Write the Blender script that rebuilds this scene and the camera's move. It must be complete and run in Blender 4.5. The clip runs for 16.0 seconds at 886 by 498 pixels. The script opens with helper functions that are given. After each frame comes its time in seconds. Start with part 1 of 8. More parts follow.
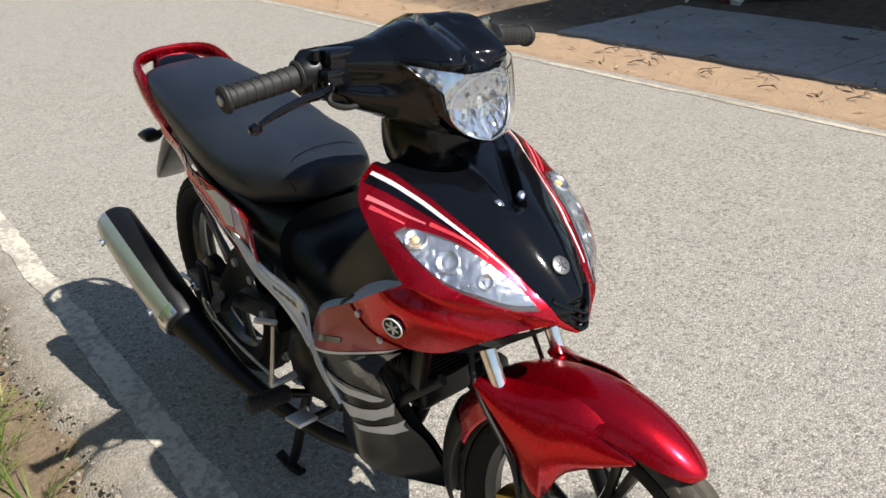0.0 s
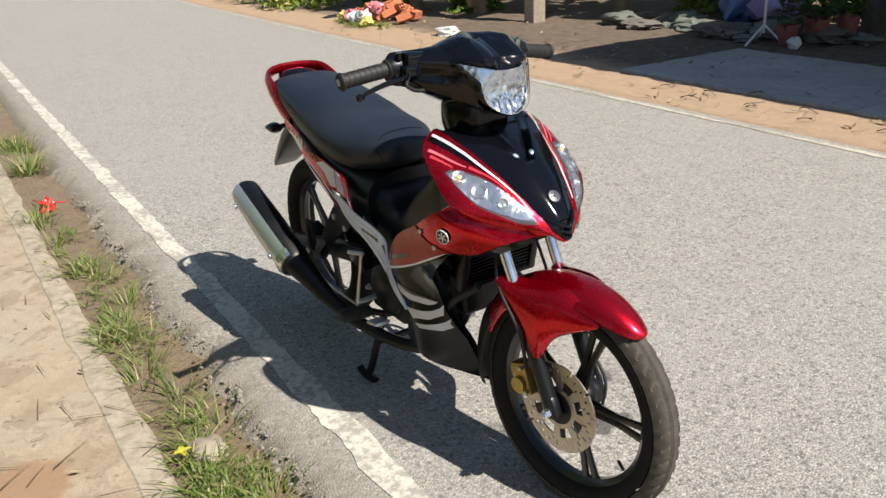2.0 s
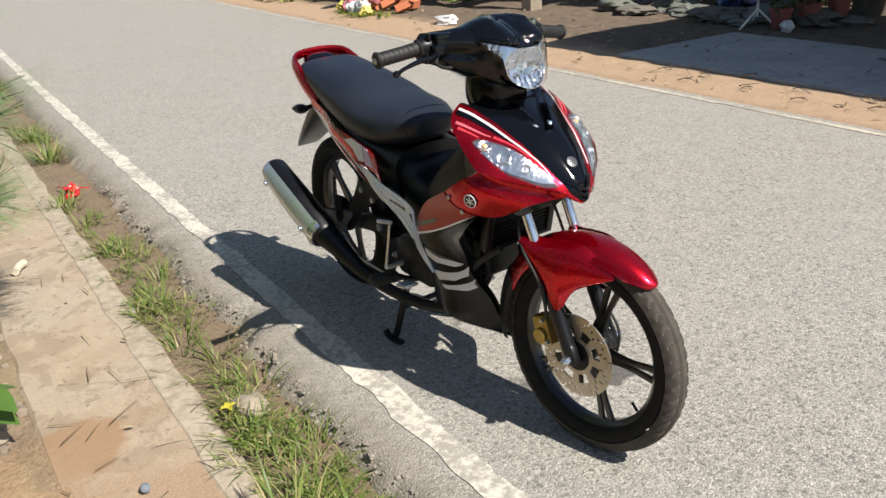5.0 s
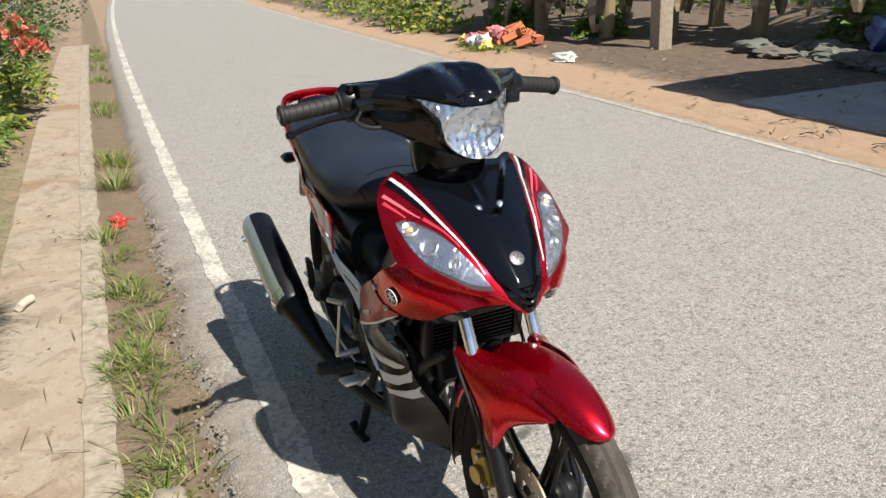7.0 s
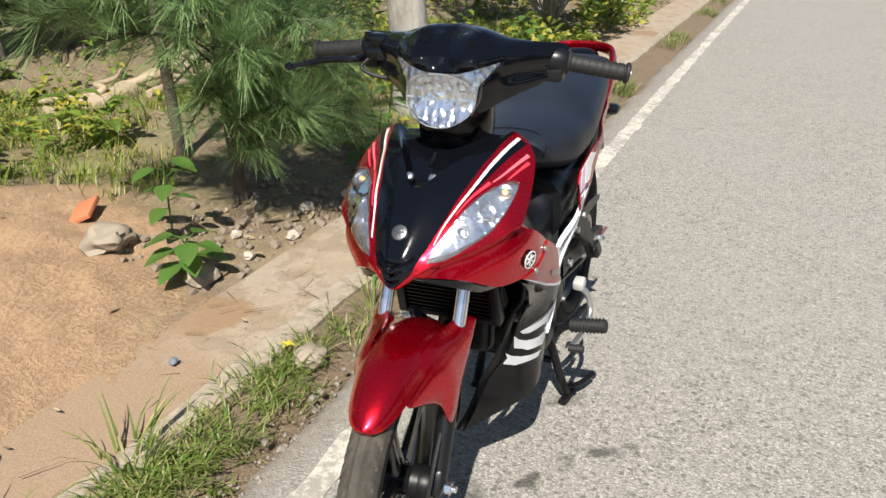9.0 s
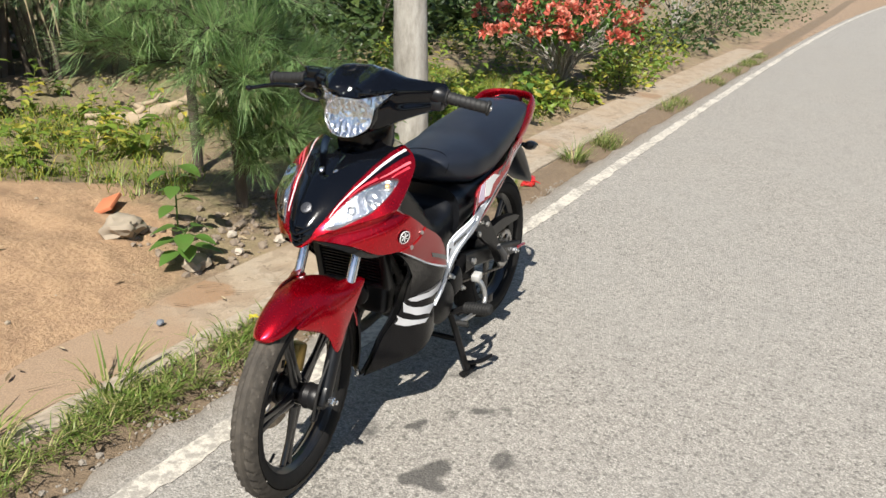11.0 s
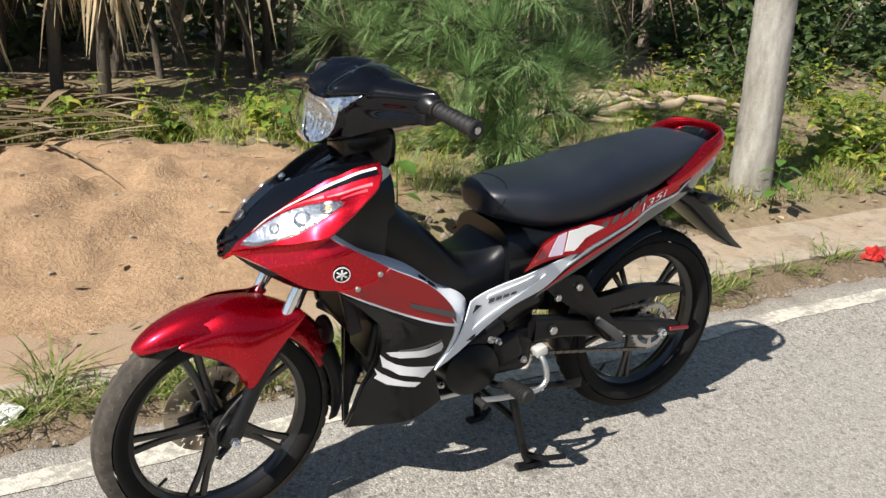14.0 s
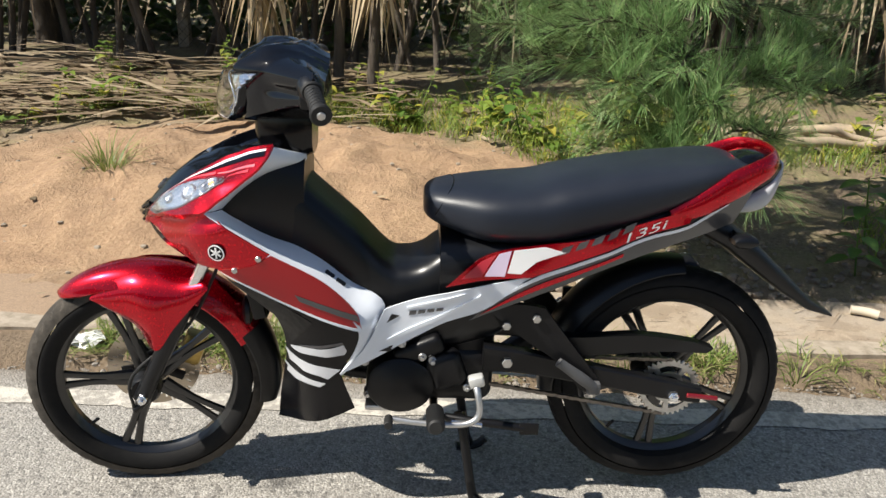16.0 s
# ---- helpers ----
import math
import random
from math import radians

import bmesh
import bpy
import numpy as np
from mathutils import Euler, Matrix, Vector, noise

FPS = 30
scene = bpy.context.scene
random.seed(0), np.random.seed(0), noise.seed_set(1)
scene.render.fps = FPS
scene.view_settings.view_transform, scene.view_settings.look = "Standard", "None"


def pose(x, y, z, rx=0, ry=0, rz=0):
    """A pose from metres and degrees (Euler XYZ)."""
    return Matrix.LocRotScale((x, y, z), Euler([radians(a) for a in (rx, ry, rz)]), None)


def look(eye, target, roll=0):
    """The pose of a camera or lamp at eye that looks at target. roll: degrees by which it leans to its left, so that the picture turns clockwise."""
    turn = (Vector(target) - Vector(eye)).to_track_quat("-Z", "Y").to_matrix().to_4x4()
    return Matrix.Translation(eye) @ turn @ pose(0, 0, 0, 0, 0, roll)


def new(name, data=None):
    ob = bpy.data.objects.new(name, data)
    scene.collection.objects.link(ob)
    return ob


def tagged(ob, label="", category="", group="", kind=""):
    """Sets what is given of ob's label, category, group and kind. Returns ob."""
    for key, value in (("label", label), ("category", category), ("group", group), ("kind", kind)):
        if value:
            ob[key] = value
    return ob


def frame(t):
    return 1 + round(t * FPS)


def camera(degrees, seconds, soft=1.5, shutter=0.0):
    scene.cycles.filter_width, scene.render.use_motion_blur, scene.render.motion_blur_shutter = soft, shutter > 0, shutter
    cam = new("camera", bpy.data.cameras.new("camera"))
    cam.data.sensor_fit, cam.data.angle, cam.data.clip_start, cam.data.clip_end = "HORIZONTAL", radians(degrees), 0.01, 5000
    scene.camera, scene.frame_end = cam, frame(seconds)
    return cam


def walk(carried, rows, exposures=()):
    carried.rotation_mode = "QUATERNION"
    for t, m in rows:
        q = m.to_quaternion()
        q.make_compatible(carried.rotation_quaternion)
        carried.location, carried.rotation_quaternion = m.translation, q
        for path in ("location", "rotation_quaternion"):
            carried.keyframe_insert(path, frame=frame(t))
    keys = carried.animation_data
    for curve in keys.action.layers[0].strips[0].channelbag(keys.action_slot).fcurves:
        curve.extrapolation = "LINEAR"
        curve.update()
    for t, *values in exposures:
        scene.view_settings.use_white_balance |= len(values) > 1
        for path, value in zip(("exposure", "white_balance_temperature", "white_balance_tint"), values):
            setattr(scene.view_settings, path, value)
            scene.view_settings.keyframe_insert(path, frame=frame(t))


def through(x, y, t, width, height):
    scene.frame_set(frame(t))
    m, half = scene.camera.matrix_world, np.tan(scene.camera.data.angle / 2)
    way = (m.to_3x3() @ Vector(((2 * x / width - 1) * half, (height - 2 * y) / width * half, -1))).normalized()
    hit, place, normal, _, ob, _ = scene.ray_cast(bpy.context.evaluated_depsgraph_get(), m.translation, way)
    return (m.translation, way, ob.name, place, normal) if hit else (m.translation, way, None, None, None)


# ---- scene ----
cam = camera(56.4, 16.0)
PATH = [
    (0, (1.325, -0.791, 1.321), (-0.111, 0.307, 0.464), -2.3),
    (0.5, (1.518, -0.979, 1.354), (0.027, 0.109, 0.582), -0.7),
    (1, (1.663, -1.052, 1.374), (0.16, 0.016, 0.598), -1.6),
    (1.5, (1.821, -1.076, 1.362), (0.289, -0.044, 0.595), -2.4),
    (2, (1.91, -1.125, 1.366), (0.336, -0.148, 0.611), -2.5),
    (2.5, (1.962, -1.191, 1.366), (0.383, -0.215, 0.623), -4.0),
    (3, (2.026, -1.301, 1.41), (0.485, -0.263, 0.671), -4.1),
    (3.5, (2.025, -1.317, 1.412), (0.491, -0.265, 0.676), -3.0),
    (4, (2.04, -1.35, 1.407), (0.505, -0.316, 0.65), -2.3),
    (6.5, (1.946, -0.925, 1.336), (0.3, -0.057, 0.603), -5.7),
    (7, (1.849, -0.656, 1.327), (0.106, 0.041, 0.636), -2.8),
    (7.5, (1.897, -0.257, 1.302), (0.052, 0.029, 0.585), -0.7),
    (8, (1.886, 0.063, 1.317), (0.042, -0.028, 0.548), 1.0),
    (8.5, (1.792, 0.325, 1.344), (-0.003, -0.132, 0.588), 1.5),
    (9, (1.806, 0.638, 1.335), (0.126, -0.111, 0.548), -0.6),
    (11.5, (2.236, 1.235, 1.407), (0.564, 0.361, 0.744), 3.5),
    (12, (1.962, 1.241, 1.395), (0.362, 0.251, 0.719), 3.0),
    (12.5, (1.688, 1.315, 1.371), (0.267, 0.094, 0.67), 1.8),
    (13, (1.472, 1.548, 1.392), (0.222, 0.162, 0.674), 3.3),
    (13.5, (1.223, 1.647, 1.378), (0.097, 0.149, 0.68), 3.5),
    (14, (0.996, 1.709, 1.364), (0.096, 0.068, 0.66), 3.4),
    (14.5, (0.768, 1.859, 1.369), (0.112, 0.125, 0.62), 3.1),
    (15, (0.604, 1.898, 1.354), (0.076, 0.113, 0.622), 2.8),
    (15.5, (0.356, 1.838, 1.366), (-0.011, 0.007, 0.649), 2.8),
    (16, (-0.03, 1.801, 1.337), (-0.071, -0.063, 0.613), 2.5),
]
walk(cam, [(t, look(eye, target, roll)) for t, eye, target, roll in PATH], [(0, 0.70), (16, 0.70)])

# ---- world and sun ----
SUN_DIR = Vector((0.85, 0.25, 1.0)).normalized()
world = bpy.data.worlds.new("sky")
scene.world = world
world.use_nodes = True
wn = world.node_tree.nodes
wl = world.node_tree.links
sky = wn.new("ShaderNodeTexSky")
sky.sky_type = "NISHITA"
sky.sun_disc = False
sky.sun_elevation = math.asin(SUN_DIR.z)
sky.sun_rotation = math.atan2(SUN_DIR.x, SUN_DIR.y)
sky.dust_density = 0.6
sky.ozone_density = 1.6
wn["Background"].inputs["Strength"].default_value = 0.065
wl.new(sky.outputs["Color"], wn["Background"].inputs["Color"])
sun_data = bpy.data.lights.new("sun", "SUN")
sun_data.energy = 5.0
sun_data.angle = radians(0.55)
sun_data.color = (1.0, 0.95, 0.86)
sun = new("sun", sun_data)
sun.matrix_world = look(SUN_DIR * 40, (0, 0, 0))

# ---- materials ----


class Mat:
    """A small builder of node materials."""

    def __init__(self, name):
        self.m = bpy.data.materials.new(name)
        self.m.use_nodes = True
        self.n = self.m.node_tree.nodes
        self.l = self.m.node_tree.links
        self.b = self.n["Principled BSDF"]
        self.pos = None

    def coords(self, scale=1.0):
        if self.pos is None:
            self.pos = self.n.new("ShaderNodeTexCoord").outputs["Object"]
        return self.pos

    def noise(self, scale, detail=4.0, rough=0.55, stretch=None, distort=0.0):
        t = self.n.new("ShaderNodeTexNoise")
        t.inputs["Scale"].default_value = scale
        t.inputs["Detail"].default_value = detail
        t.inputs["Roughness"].default_value = rough
        t.inputs["Distortion"].default_value = distort
        src = self.coords()
        if stretch:
            mp = self.n.new("ShaderNodeMapping")
            mp.inputs["Scale"].default_value = stretch
            self.l.new(src, mp.inputs["Vector"])
            src = mp.outputs["Vector"]
        self.l.new(src, t.inputs["Vector"])
        return t.outputs["Fac"]

    def voronoi(self, scale, feature="F1", out="Distance", randomness=1.0):
        t = self.n.new("ShaderNodeTexVoronoi")
        t.feature = feature
        t.inputs["Scale"].default_value = scale
        t.inputs["Randomness"].default_value = randomness
        self.l.new(self.coords(), t.inputs["Vector"])
        return t.outputs[out]

    def ramp(self, fac, stops):
        r = self.n.new("ShaderNodeValToRGB")
        els = r.color_ramp.elements
        while len(els) < len(stops):
            els.new(0.5)
        for e, (p, c) in zip(els, stops):
            e.position = p
            e.color = (*c, 1.0) if not isinstance(c, float) else (c, c, c, 1.0)
        self.l.new(fac, r.inputs["Fac"])
        return r.outputs["Color"]

    def mix(self, fac, a, b, mode="MIX"):
        x = self.n.new("ShaderNodeMix")
        x.data_type = "RGBA"
        x.blend_type = mode
        for sock, v in ((x.inputs[0], fac), (x.inputs[6], a), (x.inputs[7], b)):
            if isinstance(v, (int, float)):
                sock.default_value = v if sock.type == "VALUE" else (v, v, v, 1)
            elif isinstance(v, tuple):
                sock.default_value = (*v, 1.0)
            else:
                self.l.new(v, sock)
        return x.outputs[2]

    def math(self, op, a, b=0.0, c=0.0):
        x = self.n.new("ShaderNodeMath")
        x.operation = op
        for sock, v in zip(x.inputs, (a, b, c)):
            if isinstance(v, (int, float)):
                sock.default_value = v
            else:
                self.l.new(v, sock)
        return x.outputs[0]

    def axis(self, which):
        s = self.n.new("ShaderNodeSeparateXYZ")
        self.l.new(self.coords(), s.inputs[0])
        return s.outputs[which]

    def random(self):
        return self.n.new("ShaderNodeObjectInfo").outputs["Random"]

    def island(self):
        return self.n.new("ShaderNodeNewGeometry").outputs["Random Per Island"]

    def color(self, c):
        if isinstance(c, tuple):
            self.b.inputs["Base Color"].default_value = (*c, 1.0)
        else:
            self.l.new(c, self.b.inputs["Base Color"])
        return self

    def put(self, **kw):
        for k, v in kw.items():
            sock = self.b.inputs[k.replace("_", " ")]
            if isinstance(v, (int, float)):
                sock.default_value = v
            elif isinstance(v, tuple):
                sock.default_value = (*v, 1.0)
            else:
                self.l.new(v, sock)
        return self

    def bump(self, height, strength=0.3, dist=0.002):
        b = self.n.new("ShaderNodeBump")
        b.inputs["Strength"].default_value = strength
        b.inputs["Distance"].default_value = dist
        self.l.new(height, b.inputs["Height"])
        self.l.new(b.outputs["Normal"], self.b.inputs["Normal"])
        return self


def paint(name, c, rough=0.3, metal=0.0, coat=1.0, dust=0.06, flake=0.0):
    m = Mat(name)
    d = m.noise(9, 5)
    fine = m.noise(160, 3)
    dusty = m.math("MULTIPLY", m.ramp(d, [(0.45, 0.0), (0.75, 1.0)]), dust)
    m.color(m.mix(dusty, c, (0.30, 0.27, 0.22)))
    m.put(Metallic=metal, Coat_Weight=coat, Coat_Roughness=0.04)
    m.put(Roughness=m.math("ADD", m.math("MULTIPLY", fine, 0.1), rough - 0.05))
    m.bump(m.noise(30, 2), 0.02, 0.002)
    return m.m


def plastic(name, c, rough=0.5, grain=500, strength=0.25, dust=0.12, spec=0.5):
    m = Mat(name)
    g = m.noise(grain, 2)
    d = m.noise(14, 6, 0.65)
    m.color(m.mix(m.math("MULTIPLY", m.ramp(d, [(0.45, 0.0), (0.8, 1.0)]), dust), c, (0.22, 0.19, 0.15)))
    m.put(Roughness=m.math("ADD", m.math("MULTIPLY", d, 0.2), rough - 0.1), Specular_IOR_Level=spec)
    m.bump(g, strength, 0.0006)
    return m.m


def metal(name, c, rough=0.3, grime=0.3, dark=(0.05, 0.045, 0.04)):
    m = Mat(name)
    d = m.noise(40, 6, 0.7)
    mask = m.math("MULTIPLY", m.ramp(d, [(0.5, 0.0), (0.75, 1.0)]), grime)
    m.color(m.mix(mask, c, dark))
    m.put(Metallic=0.95, Roughness=m.math("ADD", m.math("MULTIPLY", d, 0.25), rough - 0.1))
    m.bump(m.noise(220, 3), 0.12, 0.0006)
    return m.m


RED = paint("red metallic paint", (0.50, 0.0008, 0.012), 0.26, 0.85, 0.6, 0.002)
RED_DARK = paint("dark red panel", (0.34, 0.003, 0.008), 0.30, 0.2, 0.35, 0.004)
BLACK = paint("gloss black paint", (0.0025, 0.003, 0.0045), 0.08, 0.0, 0.28, 0.002)
SATIN = paint("satin black plastic", (0.003, 0.003, 0.004), 0.17, 0.0, 0.0, 0.006)
BLACK.node_tree.nodes["Principled BSDF"].inputs["Specular IOR Level"].default_value = 0.25
SATIN.node_tree.nodes["Principled BSDF"].inputs["Specular IOR Level"].default_value = 0.3
WHITE = paint("white decal film", (0.72, 0.72, 0.72), 0.35, 0.0, 0.6)
LILAC = paint("pale lilac decal film", (0.62, 0.52, 0.66), 0.35, 0.0, 0.6)
BRUSH = paint("silver brush decal film", (0.62, 0.63, 0.66), 0.4, 0.1, 0.3, 0.30)
PALE = paint("pale rose decal film", (0.62, 0.12, 0.15), 0.35, 0.0, 0.6)
PINK = paint("pale pink decal film", (0.52, 0.03, 0.05), 0.35, 0.0, 0.6)
SILVER = paint("satin silver plastic", (0.78, 0.82, 0.88), 0.36, 0.0, 0.4, 0.02)
GREY_DK = paint("dark grey decal film", (0.05, 0.05, 0.055), 0.3, 0.0, 0.8)
PLAST = plastic("black grained plastic", (0.0045, 0.005, 0.0065), 0.34, 500, 0.12, 0.010, 0.40)
RUBBER = plastic("black rubber", (0.010, 0.010, 0.010), 0.65, 300, 0.4, 0.05)
ENGINE = plastic("black engine casting", (0.0045, 0.0045, 0.0055), 0.40, 700, 0.25, 0.020, 0.32)
CHROME = metal("chrome", (0.82, 0.83, 0.85), 0.12, 0.08)
STEEL = metal("bare steel", (0.55, 0.54, 0.52), 0.35, 0.35)
ALU = metal("cast aluminium", (0.6, 0.6, 0.6), 0.42, 0.25)
SILVERED = metal("indicator reflector", (0.62, 0.64, 0.67), 0.22, 0.0)
GOLD = metal("anodised gold caliper", (0.50, 0.36, 0.12), 0.4, 0.4)
DISC = metal("worn brake disc", (0.52, 0.45, 0.36), 0.32, 0.35, (0.12, 0.08, 0.05))
REFLECTOR = metal("lamp reflector", (0.58, 0.61, 0.66), 0.10, 0.0)

m = Mat("seat vinyl")
m.color(m.mix(m.ramp(m.noise(5, 4), [(0.4, 0.0), (0.7, 1.0)]), (0.011, 0.014, 0.022), (0.017, 0.021, 0.030)))
m.put(Roughness=m.math("ADD", m.math("MULTIPLY", m.noise(18, 4), 0.12), 0.34), Specular_IOR_Level=0.36)
m.bump(m.voronoi(900), 0.15, 0.0005)
VINYL = m.m

m = Mat("tyre rubber")
dust = m.ramp(m.noise(22, 6, 0.7), [(0.35, 0.0), (0.75, 1.0)])
m.color(m.mix(m.math("MULTIPLY", dust, 0.10), (0.007, 0.007, 0.0075), (0.08, 0.07, 0.055)))
m.put(Roughness=0.75, Specular_IOR_Level=0.22)
m.bump(m.noise(250, 3), 0.3, 0.001)
TYRE = m.m

m = Mat("tread rubber with dry mud")
mud = m.ramp(m.noise(30, 7, 0.75), [(0.25, 0.25), (0.75, 1.0)])
m.color(m.mix(m.math("MULTIPLY", mud, 0.42), (0.012, 0.012, 0.012), (0.21, 0.18, 0.145)))
m.put(Roughness=0.85, Specular_IOR_Level=0.25)
m.bump(m.noise(250, 3), 0.3, 0.001)
TREAD = m.m

m = Mat("clear lens")
m.color((0.98, 0.99, 1.0)).put(Roughness=0.02, Transmission_Weight=1.0, IOR=1.2)
LENS = m.m
m = Mat("soft clear lens")
m.color((0.98, 0.99, 1.0)).put(Roughness=0.05, Transmission_Weight=1.0, IOR=1.12)
LENS_SOFT = m.m
m = Mat("amber lamp")
m.color((0.88, 0.48, 0.20)).put(Roughness=0.25, Transmission_Weight=0.35)
AMBER = m.m
m = Mat("tail lens")
m.color((0.75, 0.76, 0.8)).put(Roughness=0.1, Transmission_Weight=0.35, IOR=1.4)
TAIL = m.m

# ---- mesh helpers ----


def catmull(pts, n=6, closed=False):
    pts = [Vector(p) for p in pts]
    k = len(pts)
    out = []
    for i in range(k if closed else k - 1):
        p1, p2 = pts[i], pts[(i + 1) % k]
        p0 = pts[i - 1] if (closed or i > 0) else p1 * 2 - p2
        p3 = pts[(i + 2) % k] if (closed or i + 2 < k) else p2 * 2 - p1
        for j in range(n):
            t = j / n
            out.append(0.5 * (2 * p1 + (p2 - p0) * t + (2 * p0 - 5 * p1 + 4 * p2 - p3) * t * t + (3 * p1 - p0 - 3 * p2 + p3) * t ** 3))
    if not closed:
        out.append(pts[-1])
    return out


def thing(name, m=None, label="", category="", group="", kind=""):
    ob = new(name)
    ob.empty_display_size = 0.1
    if m is not None:
        ob.matrix_world = m
    return tagged(ob, label, category, group, kind)


def mesh_from(name, bm, mat, smooth=True, angle=40):
    bmesh.ops.recalc_face_normals(bm, faces=bm.faces)
    me = bpy.data.meshes.new(name)
    if smooth:
        lim = radians(angle)
        for f in bm.faces:
            f.smooth = True
        for e in bm.edges:
            if len(e.link_faces) == 2 and e.calc_face_angle(0) > lim:
                e.smooth = False
    bm.to_mesh(me)
    bm.free()
    for x in mat if isinstance(mat, (list, tuple)) else [mat]:
        me.materials.append(x)
    return me


def part(name, bm, mat, parent=None, label="", smooth=True, xf=None, angle=40):
    if xf is not None:
        bmesh.ops.transform(bm, matrix=xf, verts=bm.verts)
    ob = new(name, mesh_from(name, bm, mat, smooth, angle))
    ob.parent = parent
    return tagged(ob, label)


def single(name, bm, mat, label, category, group="", kind="", m=None, smooth=True, angle=40):
    ob = new(name, mesh_from(name, bm, mat, smooth, angle))
    if m is not None:
        ob.matrix_world = m
    return tagged(ob, label, category, group, kind)


def join(*bms):
    out = bms[0]
    for b in bms[1:]:
        me = bpy.data.meshes.new("t")
        b.to_mesh(me)
        b.free()
        out.from_mesh(me)
        bpy.data.meshes.remove(me)
    return out


def box(size, m=None, bevel=0.004, segs=2):
    bm = bmesh.new()
    bmesh.ops.create_cube(bm, size=1.0)
    bmesh.ops.scale(bm, vec=size, verts=bm.verts)
    if bevel:
        bmesh.ops.bevel(bm, geom=bm.edges[:], offset=min(bevel, 0.45 * min(size)), segments=segs, affect="EDGES", profile=0.5)
    if m is not None:
        bmesh.ops.transform(bm, matrix=m, verts=bm.verts)
    return bm


def rings_mesh(rings, caps=True, closed=True, loop=False):
    bm = bmesh.new()
    vs = [[bm.verts.new(p) for p in r] for r in rings]
    n = len(vs[0])
    pairs = list(zip(vs, vs[1:])) + ([(vs[-1], vs[0])] if loop else [])
    for a, b in pairs:
        for i in range(n if closed else n - 1):
            j = (i + 1) % n
            bm.faces.new((a[i], a[j], b[j], b[i]))
    if caps and closed and not loop:
        bm.faces.new(vs[0])
        bm.faces.new(vs[-1])
    return bm


def tube(pts, r, segs=10, n=6, flat=1.0, up=(0, 0, 1), caps=True, smooth=True):
    """A round bar along a smooth line; r may be a list, flat squeezes it sideways."""
    path = catmull(pts, n) if smooth and len(pts) > 2 else [Vector(p) for p in pts]
    rad = [r] * len(path) if isinstance(r, (int, float)) else list(np.interp(np.linspace(0, 1, len(path)), np.linspace(0, 1, len(r)), r))
    rings = []
    ref = Vector(up)
    for i, p in enumerate(path):
        d = (path[min(i + 1, len(path) - 1)] - path[max(i - 1, 0)]).normalized()
        if abs(d.dot(ref)) > 0.98:
            ref = Vector((0, 1, 0)) if abs(d.y) < 0.9 else Vector((1, 0, 0))
        s = d.cross(ref).normalized()
        u = s.cross(d).normalized()
        ref = u
        rings.append([p + (s * math.cos(2 * math.pi * k / segs) * flat + u * math.sin(2 * math.pi * k / segs)) * rad[i] for k in range(segs)])
    return rings_mesh(rings, caps)


def cyl(a, b, r, segs=16, bevel=0.0015):
    """A straight bar from a to b with a soft rim."""
    a, b = Vector(a), Vector(b)
    d = (b - a).normalized()
    bv = min(bevel, r * 0.4)
    return tube([a, a + d * 1e-5, a + d * bv, b - d * bv, b - d * 1e-5, b], [r - bv, r - bv, r, r, r - bv, r - bv], segs, smooth=False)


def turned(profile, segs=48, m=None, closed=False):
    """A profile of (radius, along y) turned round the y axis."""
    rings = []
    for k in range(segs):
        a = 2 * math.pi * k / segs
        rings.append([Vector((r * math.cos(a), y, r * math.sin(a))) for r, y in profile])
    bm = rings_mesh(rings, caps=False, closed=closed, loop=True)
    if m is not None:
        bmesh.ops.transform(bm, matrix=m, verts=bm.verts)
    return bm


def rounded(pts, n=5):
    """A closed outline: points of three numbers are kept sharp, the others smoothed."""
    corners = [i for i, p in enumerate(pts) if len(p) > 2]
    flat = [Vector((p[0], p[1], 0)) for p in pts]
    if not corners:
        return [(v.x, v.y) for v in catmull(flat, n, True)]
    out = []
    for a, b in zip(corners, corners[1:] + [corners[0] + len(pts)]):
        run = [flat[i % len(pts)] for i in range(a, b + 1)]
        out += (catmull(run, n) if len(run) > 2 else run)[:-1]
    return [(v.x, v.y) for v in out]


def spline_surface(samples):
    """A thin-plate surface through a few heights (u, v, h)."""
    s = np.array(samples, float)

    def k(d):
        return np.where(d > 1e-9, d * d * np.log(d + 1e-12), 0.0)

    n = len(s)
    d = np.hypot(s[:, None, 0] - s[None, :, 0], s[:, None, 1] - s[None, :, 1])
    a = np.zeros((n + 3, n + 3))
    a[:n, :n] = k(d) + np.eye(n) * 2e-4
    a[:n, n], a[:n, n + 1:] = 1, s[:, :2]
    a[n:, :n] = a[:n, n:].T
    w = np.linalg.solve(a, np.r_[s[:, 2], 0, 0, 0])

    def f(u, v):
        dd = np.hypot(s[:, 0] - u, s[:, 1] - v)
        return float(k(dd) @ w[:n] + w[n] + w[n + 1] * u + w[n + 2] * v)

    return f


